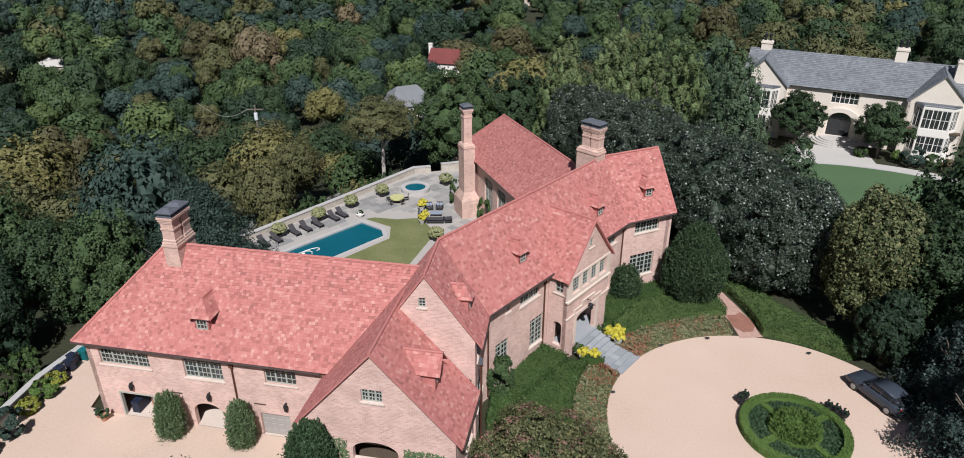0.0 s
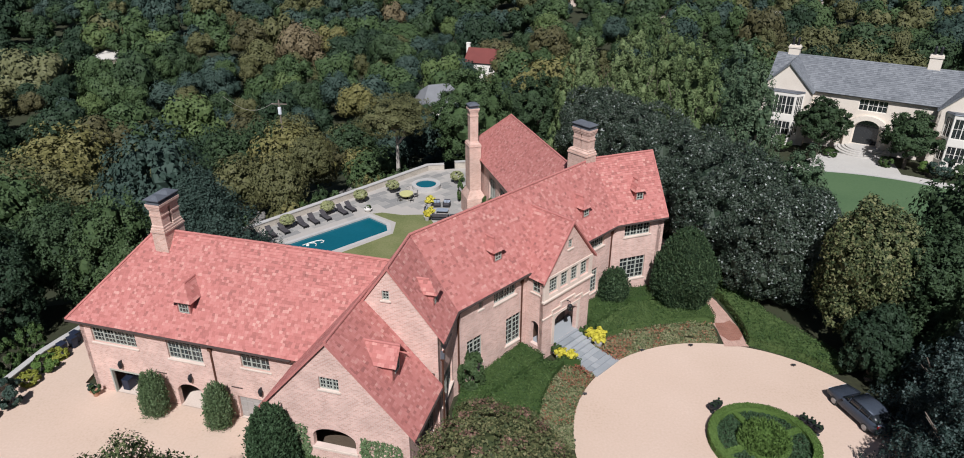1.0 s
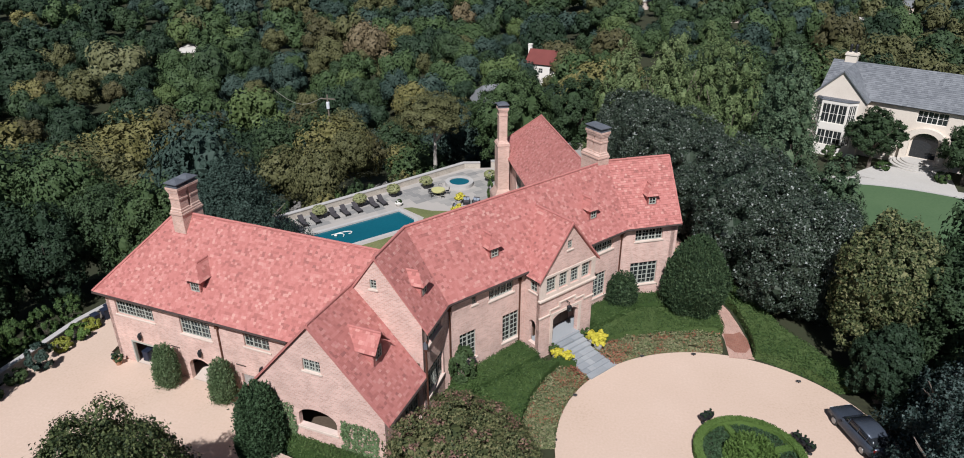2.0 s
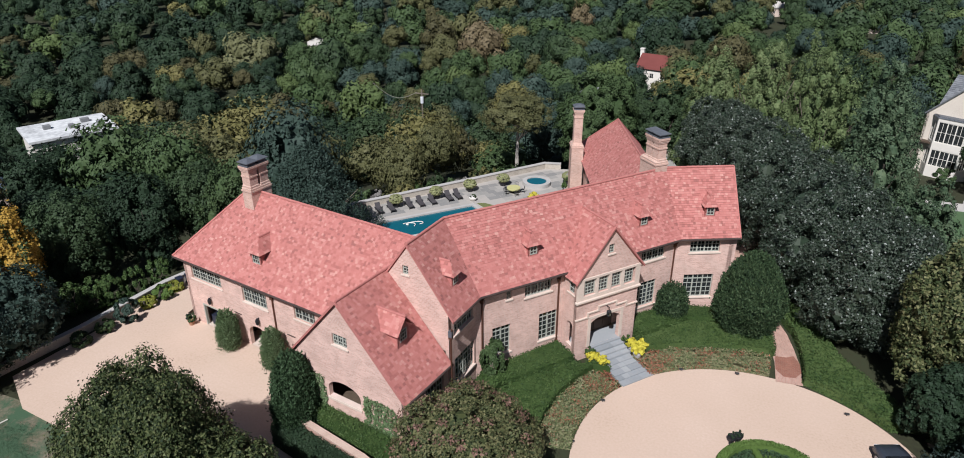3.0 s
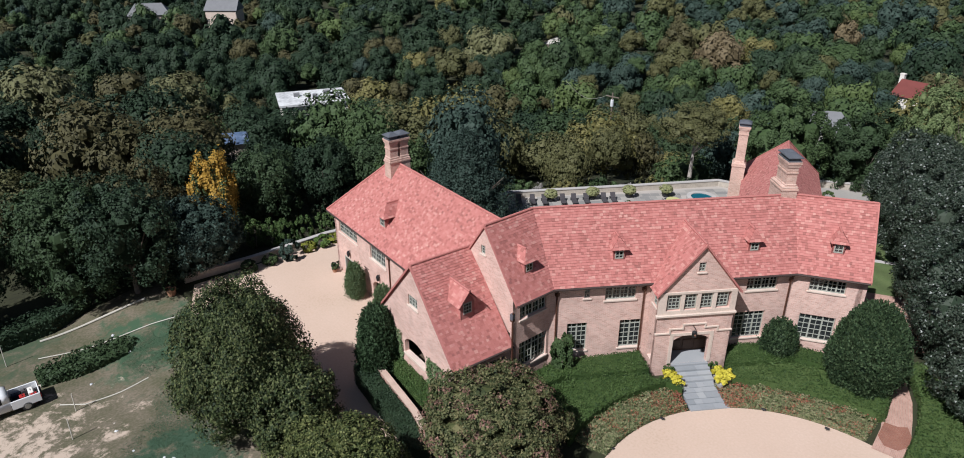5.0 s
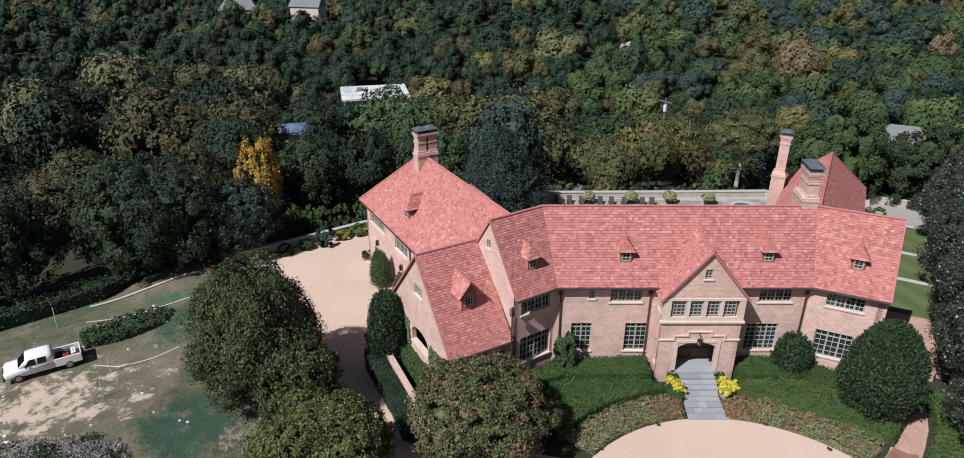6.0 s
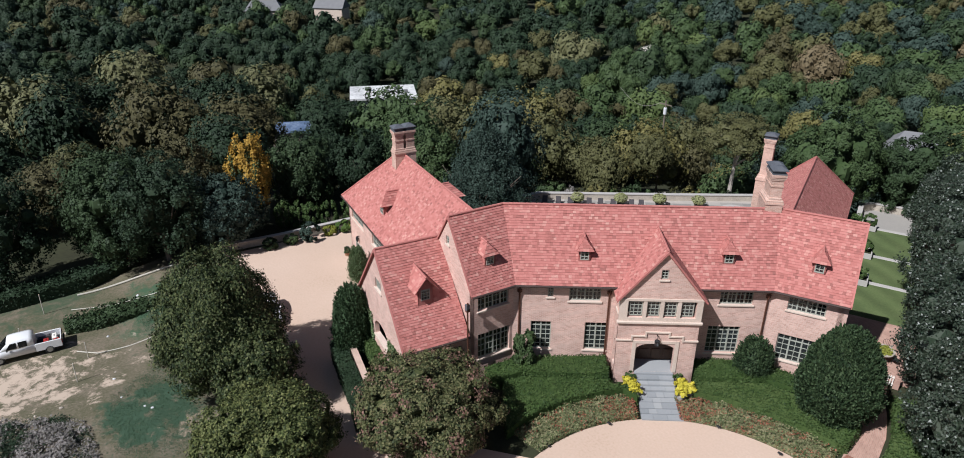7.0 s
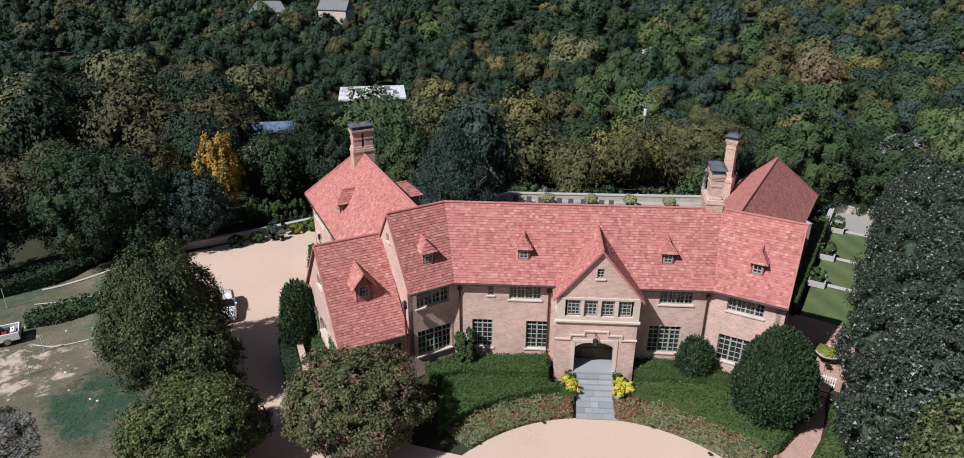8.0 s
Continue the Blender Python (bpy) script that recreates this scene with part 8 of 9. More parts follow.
def pickup(label, x, y, z, turn):
    ob = thing("pickup_truck", label, "truck", at=(x, y, z), turn=turn)
    w = 0.98
    part("body", loft([(-2.75, body_half(w * 0.9, 0.5, 0.98)), (-2.62, body_half(w * 0.97, 0.42, 1.1)), (-1.7, body_half(w, 0.4, 1.17)), (0.85, body_half(w, 0.4, 1.2))]), WHITE_PAINT, ob)
    part("cab", loft([(-1.75, [(w * 0.9, 1.12), (w * 0.87, 1.16), (w * 0.6, 1.18)]), (-1.05, [(w * 0.95, 1.14), (w * 0.80, 1.78), (w * 0.5, 1.83)]), (-0.6, [(w * 0.95, 1.14), (w * 0.80, 1.84), (w * 0.5, 1.9)]), (0.5, [(w * 0.95, 1.14), (w * 0.80, 1.84), (w * 0.5, 1.9)]), (0.84, [(w * 0.94, 1.14), (w * 0.80, 1.74), (w * 0.5, 1.8)])]), WHITE_PAINT, ob)
    bm = bmesh.new()
    bm.faces.new([bm.verts.new(v) for v in ((-0.78, -1.72, 1.22), (0.78, -1.72, 1.22), (0.70, -1.13, 1.76), (-0.70, -1.13, 1.76))])
    bmesh.ops.solidify(bm, geom=bm.faces[:], thickness=-0.03)
    part("windscreen", bm, CAR_GLASS, ob, "dark raked windscreen")
    for s in (-1, 1):
        for y0, y1, slope in ((-1.28, -0.42, 0.42), (-0.3, 0.35, 0.0)):
            bm = bmesh.new()
            q = [(y0 + 0.02, 1.22), (y1, 1.22), (y1, 1.72), (y0 + slope, 1.72)]
            bm.faces.new([bm.verts.new((s * w * (0.95 - 0.15 * (z - 1.14) / 0.7) + s * 0.012, yy, z)) for yy, z in (q if s > 0 else q[::-1])])
            bmesh.ops.solidify(bm, geom=bm.faces[:], thickness=0.02)
            part("side_window", bm, CAR_GLASS, ob, "dark cab window")
        part("bed_side", box(s * w - (0.1 if s > 0 else 0), s * w + (0.1 if s < 0 else 0), 0.86, 2.85, 0.45, 1.2, 0.03), WHITE_PAINT, ob)
        part("mirror", box(s * 1.08 - 0.1, s * 1.08 + 0.1, -1.2, -1.08, 1.2, 1.45, 0.03), IRON, ob)
        part("headlight", box(s * 0.7 - 0.18, s * 0.7 + 0.18, -2.8, -2.68, 0.75, 0.95, 0.02), LAMP, ob)
        part("taillight", box(s * 0.9 - 0.07, s * 0.9 + 0.07, 2.84, 2.9, 0.75, 1.1, 0.01), RED_LAMP, ob)
    part("tailgate", box(-0.87, 0.87, 2.78, 2.86, 0.5, 1.18, 0.02), WHITE_PAINT, ob)
    part("bed_floor", box(-0.87, 0.87, 0.87, 2.77, 0.55, 0.62), IRON, ob, "dark truck bed")
    part("bumper", box(-0.95, 0.95, -2.92, -2.76, 0.42, 0.65, 0.03), IRON, ob)
    part("bumper", box(-0.95, 0.95, 2.88, 3.0, 0.42, 0.6, 0.03), IRON, ob)
    add_wheels(ob, 0.98, (-1.85, 1.85), 0.38, 0.26)
    return ob


suv(GREY_PAINT, "grey-blue crossover car parked on the gravel in shade", 28.45, 39.2, 0.0, 201)
tz = ground_z(-30.0, 9.0)
truck = pickup("white extended-cab pickup truck with a loaded bed", -30.0, 9.1, tz + 0.02, -8)
suv(WHITE_PAINT, "white car parked on the motor court behind a tree", -20.8, 27.6, COURT_Z, 75)
RED_CAN = material("red_plastic", [(0.30, 0.02, 0.02), (0.40, 0.035, 0.03)], 0.5, 2, 12)
for i, (x, y, w, d, h, m) in enumerate(((-0.4, 1.3, 0.4, 0.6, 0.35, NAVY), (0.4, 1.7, 0.5, 0.4, 0.5, RED_CAN), (-0.1, 2.3, 0.9, 0.35, 0.45, WHITE), (0.5, 2.45, 0.4, 0.4, 0.4, RED_CAN), (-0.5, 1.95, 0.35, 0.5, 0.4, CUSHION))):
    q = pose(-30.0, 9.1, tz + 0.02 + 0.622, 0, 0, -8) @ pose(x, y, 0)
    ob = thing("tool_box", "tool box lying in the truck bed", "box", "load in the truck bed")
    ob.matrix_world = q
    part("body", box(-w / 2, w / 2, -d / 2, d / 2, 0, h, 0.03), m, ob)
    part("handle", box(-0.12, 0.12, -0.02, 0.02, h, h + 0.05, 0.01), IRON, ob)

# ---------- the bare lot ----------
ROPE = material("pale_rope", [(0.45, 0.42, 0.36), (0.58, 0.55, 0.48)], 0.9, 2, 12)


def lot_line(pts, r, label, mat=None):
    ob = thing("marking_line", label, "rope", "marking lines on the lot")
    bm = bmesh.new()
    dense = []
    for a, c in zip(pts, pts[1:]):
        for k in range(8):
            x, y = a[0] + (c[0] - a[0]) * k / 8, a[1] + (c[1] - a[1]) * k / 8
            dense.append((x, y, ground_z(x, y) + r * 0.7 + 0.03))
    add_tube(bm, dense, [r] * len(dense), 6)
    part("line", bm, mat or ROPE, ob)


lot_line([(-35.5, 13.5), (-33.8, 17.0), (-32.2, 22.0), (-31.0, 24.5)], 0.05, "pale rope lying in a line across the grass")
lot_line([(-27.6, 12.6), (-26.2, 14.0), (-25.6, 16.5), (-25.4, 19.0)], 0.05, "pale rope lying in a curve across the ground")
lot_line([(-38.4, 14.5), (-37.4, 20.0), (-36.6, 24.0)], 0.1, "pale edging laid along the trees")


def stake(x, y, h, tilt=4):
    ob = thing("survey_stake", "pale wooden survey stake", "stake", "survey stakes", at=(x, y, ground_z(x, y)))
    bm = bmesh.new()
    add_tube(bm, [(0, 0, -0.2), (0.02 * tilt, 0.01 * tilt, h)], [0.045, 0.04], 6)
    part("post", bm, ROPE, ob)


for x, y, h in ((-36.4, 11.3, 2.2), (-26.0, 13.2, 1.7), (-22.4, 11.8, 1.9), (-33.2, 9.0, 1.0)):
    stake(x, y, h)
leafy_bed("shrub_row", [(-33.0, 12.6), (-31.0, 12.4), (-30.2, 15.5), (-30.0, 19.0), (-31.2, 20.2), (-32.6, 19.5), (-33.2, 16.0)], ground_z(-31, 16) - 0.3, ground_z(-31, 16) + 0.85, "dark", "dense row of low dark shrubs on the lot", 40, 0.13, 700, 0.4, "shrubs")
leafy_bed("boundary_hedge", [(-41.8, -2), (-39.8, -2), (-39.4, 8), (-39.2, 16), (-40.6, 20), (-41.9, 15)], ground_z(-40.5, 8) - 0.3, ground_z(-40.5, 8) + 1.7, "deep", "dark loose hedge at the edge of the lot", 30, 0.13, 701, 0.3)


def tuft_patch(name, outline, leaf, label, category, count, size, seed, rise, mix=None):
    """Loose tufts over an outline, thinning out to its edge and heaped up by rise in its middle."""
    rng = np.random.default_rng(seed)
    cx, cy = np.mean(outline, axis=0)
    xs, ys = [p[0] for p in outline], [p[1] for p in outline]
    pts = []
    while len(pts) < count:
        x, y = rng.uniform(min(xs), max(xs)), rng.uniform(min(ys), max(ys))
        u, w = rng.uniform(0.85, 1.25, 2)
        if not inside(outline, cx + (x - cx) * u, cy + (y - cy) * w):
            continue
        n = noise.noise((x * 0.7, y * 0.7, seed)) + 0.5 * noise.noise((x * 2.1, y * 2.1, seed))
        if n < -0.25 and rng.uniform() < 0.7:
            continue
        core = 1.0 if inside(outline, cx + (x - cx) * 1.35, cy + (y - cy) * 1.35) else 0.35
        pts.append((x, y, ground_z(x, y) + 0.03 + core * rise * (0.7 + 0.6 * n) * rng.uniform(0.75, 1.0)))
    p = np.array(pts)
    ob = thing(name, label, category, at=(cx, cy, ground_z(cx, cy)), kind="stuff")
    idx = None
    if mix:
        idx = [1 if noise.noise((q[0] * 0.5, q[1] * 0.5, 4.0)) + rng.normal() * 0.15 > 0.12 else 0 for q in p]
    part("tufts", leaf_mesh("tufts", leaf_blades(p, np.tile([0, 0, 1.0], (len(p), 1)), size, rng, 0.7) - np.array([cx, cy, ground_z(cx, cy)]), [LEAF[leaf]] + ([LEAF[mix]] if mix else []), idx), None, ob)


tuft_patch("rough_grass", [(-24.0, 19.6), (-22.4, 17.8), (-19.8, 16.6), (-17.8, 13.6), (-14.2, 12.0), (-10.3, 11.8), (-7.0, 14.5), (-8.0, 18.2), (-13.5, 18.6), (-18.0, 19.6), (-22.0, 21.5)], "grass", "patch of rough green grass beside bare ground", "grass", 16000, 0.032, 702, 0.0)
tuft_patch("rough_grass", [(-31.0, 19.0), (-28.0, 17.5), (-25.5, 18.5), (-26.0, 22.5), (-29.0, 24.5), (-32.0, 24.0)], "grass", "thin green grass on the lot", "grass", 9000, 0.032, 704, 0.0)
tuft_patch("brush_heap", [(-21.0, 4.0), (-19.0, 7.0), (-17.2, 9.8), (-14.4, 11.4), (-11.0, 11.4), (-8.5, 9.5), (-12.0, 4.0), (-16.0, 1.0)], "twig", "heap of grey cut brush on the lot", "brush", 16000, 0.08, 703, 0.6, "deep")
rng = random.Random(9)
for k in range(26):
    x, y = rng.uniform(-34, -12), rng.uniform(2, 20)
    r = rng.uniform(0.08, 0.26)
    ob = thing("rubble_stone", "pale lump of rubble on the bare ground", "stone", "rubble on the lot", at=(x, y, ground_z(x, y)))
    bm = bmesh.new()
    bmesh.ops.create_icosphere(bm, subdivisions=1, radius=r)
    for q in bm.verts:
        q.co *= rng.uniform(0.75, 1.2)
        q.co.z *= 0.7
    part("stone", bm, PALE_CLOTH if k % 3 else RUBBLE, ob)

# trees hard by the court wall and the lot
for i, (x, y, r, h, k) in enumerate(((-38.6, 23.6, 5.0, 10.0, "deep"), (-37.4, 29.6, 4.2, 6.7, "blue"), (-41.2, 20.2, 4.6, 9.4, "dark"), (-43.5, 41.5, 4.0, 7.5, "dark"), (-40.5, 48.0, 3.6, 7.0, "deep"), (-33.5, 54.5, 4.2, 7.5, "mid"), (-38.5, 54.5, 4.5, 7.0, "dark"), (-44.5, 19.5, 5.0, 9.5, "dark"), (-45.5, 9.5, 5.0, 9.0, "deep"), (-44.5, 0.5, 4.6, 9, "blue"), (-46.5, 28.5, 4.6, 8.0, "brown"))):
    tree("oak_tree", x, y, "dense dark tree beside the motor court", k, r, ground_z(x, y) + 0.2, h, 0.12, 230, 58, "ovoid", seed=720 + i, trunk=0.25, tight=0.25, reach=1.4, group="trees along the court wall")

for x, y in [(9.5, 39.8), (14.3, 45.5), (18.3, 46.5), (8.5, 35.0), (25.7, 44.5)]:
    ob = thing("path_light", "small dark path light at the gravel edge", "light", "path lights", at=(x, y, 0.0))
    part("stem", box(-0.03, 0.03, -0.03, 0.03, 0.0, 0.12), IRON, ob)
    part("hood", box(-0.16, 0.16, -0.09, 0.09, 0.12, 0.2, 0.02), IRON, ob, "dark metal hood")

# shrubs on the bank behind the terrace wall
rng = random.Random(21)
for i in range(15):
    s = 1.0 + i * 1.75 + rng.uniform(-0.4, 0.4)
    off = rng.uniform(2.9, 4.6)
    x, y = -27.5 + 0.70 * s - 0.714 * off, 66.0 + 0.714 * s + 0.70 * off
    k = ("dark", "mid", "twig", "olive", "golden", "hedge", "mid")[i % 7]
    r = rng.uniform(1.0, 1.8)
    tree("bank_shrub", x, y, "loose " + {"twig": "silver-grey", "golden": "yellow-green", "olive": "olive"}.get(k, "green") + " shrub on the bank behind the terrace wall", k, r, ground_z(x, y) - 0.1, -1.9 + rng.uniform(0.2, 1.1), 0.1, 40, 60, "ovoid", seed=900 + i, trunk=0.05, category="shrub", group="shrubs behind the terrace", tight=0.36)

# flagstones of the pool terrace
flag_bm = box(-0.5, 0.5, -0.5, 0.5, -0.5, 0.5, 0.0)
flag_me = bpy.data.meshes.new("flagstone")
flag_bm.to_mesh(flag_me)
flag_bm.free()
flag_me.materials.append(PAVER)
KEEP_OFF = [POOL, [(-14.2, 73.6), (-6.6, 73.9), (-4.6, 69.4), (-7.0, 61.5), (-9.5, 55), (-19, 56.5), (-18, 60.2), (-10.8, 68.0)]]
rng = random.Random(31)
run = Vector((0.69, 0.724))
over = Vector((-run.y, run.x))
laid = 0
for i in range(34):
    k = -8.0 + rng.uniform(0, 0.6)
    v = -11.0 + i * 0.95
    while k < 36:
        w = rng.uniform(0.9, 1.7)
        p = Vector((-27.4, 63.5)) + run * (k + w / 2) + over * (v - 8)
        rim = [p + run * (a * w / 2) + over * (c * 0.47) for a in (-1, 1) for c in (-1, 1)]
        k += w
        wide = [Vector((p.x + (q.x - p.x) * 1.8, p.y + (q.y - p.y) * 1.8)) for q in rim]
        if laid >= 300 or p.y < 57 or not all(inside(TERR, q.x, q.y) for q in rim) or any(inside(z, q.x, q.y) for z in KEEP_OFF for q in wide) or (p - Vector((-8.5, 81.6))).length < 2.5:
            continue
        ob = new("flagstone", flag_me)
        ob.parent = terrace
        ob.matrix_local = pose(p.x, p.y, TERRACE_Z - 0.012 + rng.uniform(0, 0.004), 0, 0, math.degrees(math.atan2(run.y, run.x))) @ Matrix.Diagonal((w - 0.03, 0.92, 0.03, 1))
        laid += 1


# ---------- the neighbour's house ----------
SLATE = material("grey_slate", [(0.12, 0.125, 0.135), (0.17, 0.175, 0.185), (0.22, 0.225, 0.235)], 0.6, 0.4, 5, 0.2, island=0.3)
SLATE_UNDER = material("slate_boarding", [(0.13, 0.135, 0.14), (0.16, 0.165, 0.17)], 0.8, 1, 9)
CREAM = material("cream_stucco", [(0.58, 0.50, 0.42), (0.66, 0.58, 0.49), (0.70, 0.62, 0.53)], 0.85, 0.5, 8, 0.15)
CREAM_TRIM = material("cream_trim", [(0.70, 0.65, 0.58), (0.76, 0.71, 0.64)], 0.7, 1, 10)
CONCRETE = material("pale_concrete", [(0.42, 0.39, 0.35), (0.50, 0.47, 0.43)], 0.9, 0.3, 6, 0.2)
villa = thing("neighbour_villa", "cream stucco villa with a long grey slate roof", "house")
ND = Vector((0.885, -0.465)).normalized()
NN = Vector((ND.y, -ND.x))
N0 = Vector((40.4, 99.2))
NZ = 0.3
M_N = wall_frame(N0.x, N0.y, ND.x, ND.y)


def slate_slope(quad, seed):
    n = [Vector(p) for p in quad]
    k = (n[1] - n[0]).cross(n[-1] - n[0]).normalized()
    vs = n + [p - 0.12 * k for p in n]
    c = len(n)
    ob = place(part("roof_slope", mesh_of("roof_slope", vs, [tuple(range(c)), tuple(range(2 * c - 1, c - 1, -1))] + [(i, c + i, c + (i + 1) % c, (i + 1) % c) for i in range(c)], SLATE_UNDER), None, villa, "grey slate roof slope"), M_N)
    tagged(part("slate_covering", tile_mesh("slate_covering", quad, SLATE, 0.45, 0.33, seed), None, ob), kind="stuff")


def villa_wall(x0, x1, y, z0, z1, opens, wins, turn=0, mat=None):
    m = M_N @ pose(x0, y, 0, 0, 0, turn)
    w = x1 - x0
    place(part("wall", wall_mesh("wall", [(0, z0), (w, z0), (w, z1), (0, z1)], opens, 0.3, mat or CREAM), None, villa, "cream stucco wall"), m)
    for o in wins:
        add_window(villa, m, *o[:4], *o[4:], sill=False, deep=0.1, mat=CREAM_TRIM)
    return m


MAIN_Y, EZ, TZN = 1.6, 7.5, 11.35
dwin = (9.4, 12.9, 5.6, 7.2)
darch = (9.6, 12.6, NZ + 0.6, 4.4, 1.45)
m_main = villa_wall(-2.6, 24.8, MAIN_Y, -1, EZ + 0.3, [(dwin[0] + 2.6, dwin[1] + 2.6, dwin[2], dwin[3]), (darch[0] + 2.6, darch[1] + 2.6, *darch[2:])], [(dwin[0] + 2.6, dwin[1] + 2.6, dwin[2], dwin[3], 6, 2, 3)])
place(part("door", box(darch[0], darch[1], MAIN_Y + 0.25, MAIN_Y + 0.3, NZ + 0.6, 4.4), CAR_GLASS, villa, "dark arched glazed door"), M_N)
bm = bmesh.new()
n = 18
cx, ra, rb = 11.1, 1.75, 2.6
pts_o = [(cx - rb, NZ), (cx - rb, 3.1)] + [(cx - rb * math.cos(math.pi * k / n), 3.1 + 2.0 * math.sin(math.pi * k / n)) for k in range(1, n)] + [(cx + rb, 3.1), (cx + rb, NZ)]
pts_i = [(cx - ra, NZ), (cx - ra, 3.0)] + [(cx - ra * math.cos(math.pi * k / n), 3.0 + 1.5 * math.sin(math.pi * k / n)) for k in range(1, n)] + [(cx + ra, 3.0), (cx + ra, NZ)]
vo = [[bm.verts.new((x, y, z)) for x, z in pts] for pts, y in ((pts_o, 0.9), (pts_i, 0.9), (pts_i, 1.59), (pts_o, 1.59))]
for r in range(4):
    a, c = vo[r], vo[(r + 1) % 4]
    for k in range(len(a) - 1):
        bm.faces.new((a[k], a[k + 1], c[k + 1], c[k]))
for e in (0, -1):
    bm.faces.new([vo[r][e] for r in range(4)])
bmesh.ops.recalc_face_normals(bm, faces=bm.faces)
place(part("arch_surround", bm, CREAM, villa, "deep cream arched door surround"), M_N)
for k in range(4):
    bm = lathe([(2.2 + 0.45 * k, -0.5), (2.2 + 0.45 * k, NZ + 0.58 - 0.15 * k)], 32)
    place(part("step", bm, CONCRETE, villa, "curved pale step"), M_N @ pose(cx, 1.0, 0))
# main roof
YR = 6.4
slate_slope([(-3.0, MAIN_Y - 0.5, EZ), (25.2, MAIN_Y - 0.5, EZ), (25.2, YR, TZN), (-3.0, YR, TZN)], 801)
slate_slope([(25.2, 2 * YR - MAIN_Y + 0.5, EZ), (-3.0, 2 * YR - MAIN_Y + 0.5, EZ), (-3.0, YR, TZN), (25.2, YR, TZN)], 802)
villa_wall(24.8, 52.2, 2 * YR - MAIN_Y, -1, EZ + 0.3, [], [], 180)
for x, s in ((-2.6, -90), (24.8, 90)):
    pr = 2 * YR - 2 * MAIN_Y
    m = M_N @ (pose(x, 2 * YR - MAIN_Y, 0, 0, 0, -90) if s < 0 else pose(x, MAIN_Y, 0, 0, 0, 90))
    place(part("wall", wall_mesh("wall", [(0, -1), (pr, -1), (pr, EZ + 0.2), (pr / 2, TZN - 0.3), (0, EZ + 0.2)], [], 0.3, CREAM), None, villa, "cream stucco end wall"), m)
# the two gabled wings with their canted bays
for gx, seed in ((0.0, 811), (22.2, 821)):
    hw, ge, gt = 3.7, 7.7, 11.2
    for s in (-1, 1):
        f0, b0, f1, b1 = (gx + s * hw, -0.25, ge - 0.3), (gx + s * hw, 4.5, ge - 0.3), (gx, -0.25, gt), (gx, 6.0, gt)
        slate_slope([b0, f0, f1, b1] if s < 0 else [f0, b0, b1, f1], seed + s)
    k = (gt - ge + 0.3) / hw
    bay_lo, bay_hi = (1.2, 5.8, NZ + 0.8, 3.4), (1.2, 5.8, 4.2, 7.0)
    m = M_N @ pose(gx - 3.5, 0, 0)
    place(part("wall", wall_mesh("wall", [(0, -1), (7.0, -1), (7.0, ge - 0.25), (3.5, gt - 0.2), (0, ge - 0.25)], [bay_lo, bay_hi], 0.3, CREAM), None, villa, "cream stucco gable wall"), m)
    for s in (-1, 1):
        mm = M_N @ (pose(gx - 3.5, 3.0, 0, 0, 0, -90) if s < 0 else pose(gx + 3.5, 0, 0, 0, 0, 90))
        place(part("wall", wall_mesh("wall", [(0, -1), (3.0, -1), (3.0, ge - 0.25), (0, ge - 0.25)], [], 0.3, CREAM), None, villa, "cream stucco wall"), mm)
    # canted bay: three faces over two floors
    a = [(gx - 2.6, 0.0), (gx - 1.7, -1.2), (gx + 1.7, -1.2), (gx + 2.6, 0.0)]
    for (x0, y0), (x1, y1), cols in zip(a, a[1:], (2, 3, 2)):
        d = Vector((x1 - x0, y1 - y0))
        w = d.length
        mm = M_N @ pose(x0, y0, 0, 0, 0, math.degrees(math.atan2(d.y, d.x)))
        e = 0.14
        los, his = (e, w - e, NZ + 0.9, 3.3), (e, w - e, 4.3, 6.9)
        place(part("bay_wall", wall_mesh("bay_wall", [(0, -1), (w, -1), (w, 7.5), (0, 7.5)], [los, his], 0.14, CREAM_TRIM), None, villa, "pale stone bay window wall"), mm)
        for o in (los, his):
            add_window(villa, mm, *o, cols * 2, 2, cols, sill=False, deep=0.04, mat=CREAM_TRIM)
    bm = bmesh.new()
    top = [bm.verts.new((x, y, 7.5)) for x, y in a]
    f = bm.faces.new(top)
    low_v = [bm.verts.new((x + (0.1 if x > gx else -0.1), y - 0.1, 7.38)) for x, y in a]
    for k2 in range(3):
        bm.faces.new((top[k2], low_v[k2], low_v[k2 + 1], top[k2 + 1]))
    place(part("bay_roof", bm, LEAD, villa), M_N)
for i, (x, y, zt) in enumerate(((-0.8, 6.6, 12.5), (16.9, 6.6, 13.1), (24.2, 4.4, 12.6))):
    bm = bmesh.new()
    square_stack(bm, x, y, 1.5, 1.0, [(0, 8), (0, zt - 0.4), (0.1, zt - 0.4), (0.1, zt - 0.15), (0.0, zt - 0.15), (0.0, zt)])
    place(part("chimney", bm, CREAM, villa, "cream stucco chimney"), M_N)
    for s in (-0.35, 0.35):
        bm = lathe([(0.2, zt), (0.16, zt + 0.3), (0.2, zt + 0.9), (0.12, zt + 1.1)], 12)
        place(part("chimney_pot", bm, IRON, villa, "tall black chimney pot"), M_N @ pose(x + s, y, 0))
place(part("floor_slab", box(-2.4, 24.6, MAIN_Y + 0.4, 2 * YR - MAIN_Y - 0.3, 3.8, 4.0), ROOM, villa), M_N)
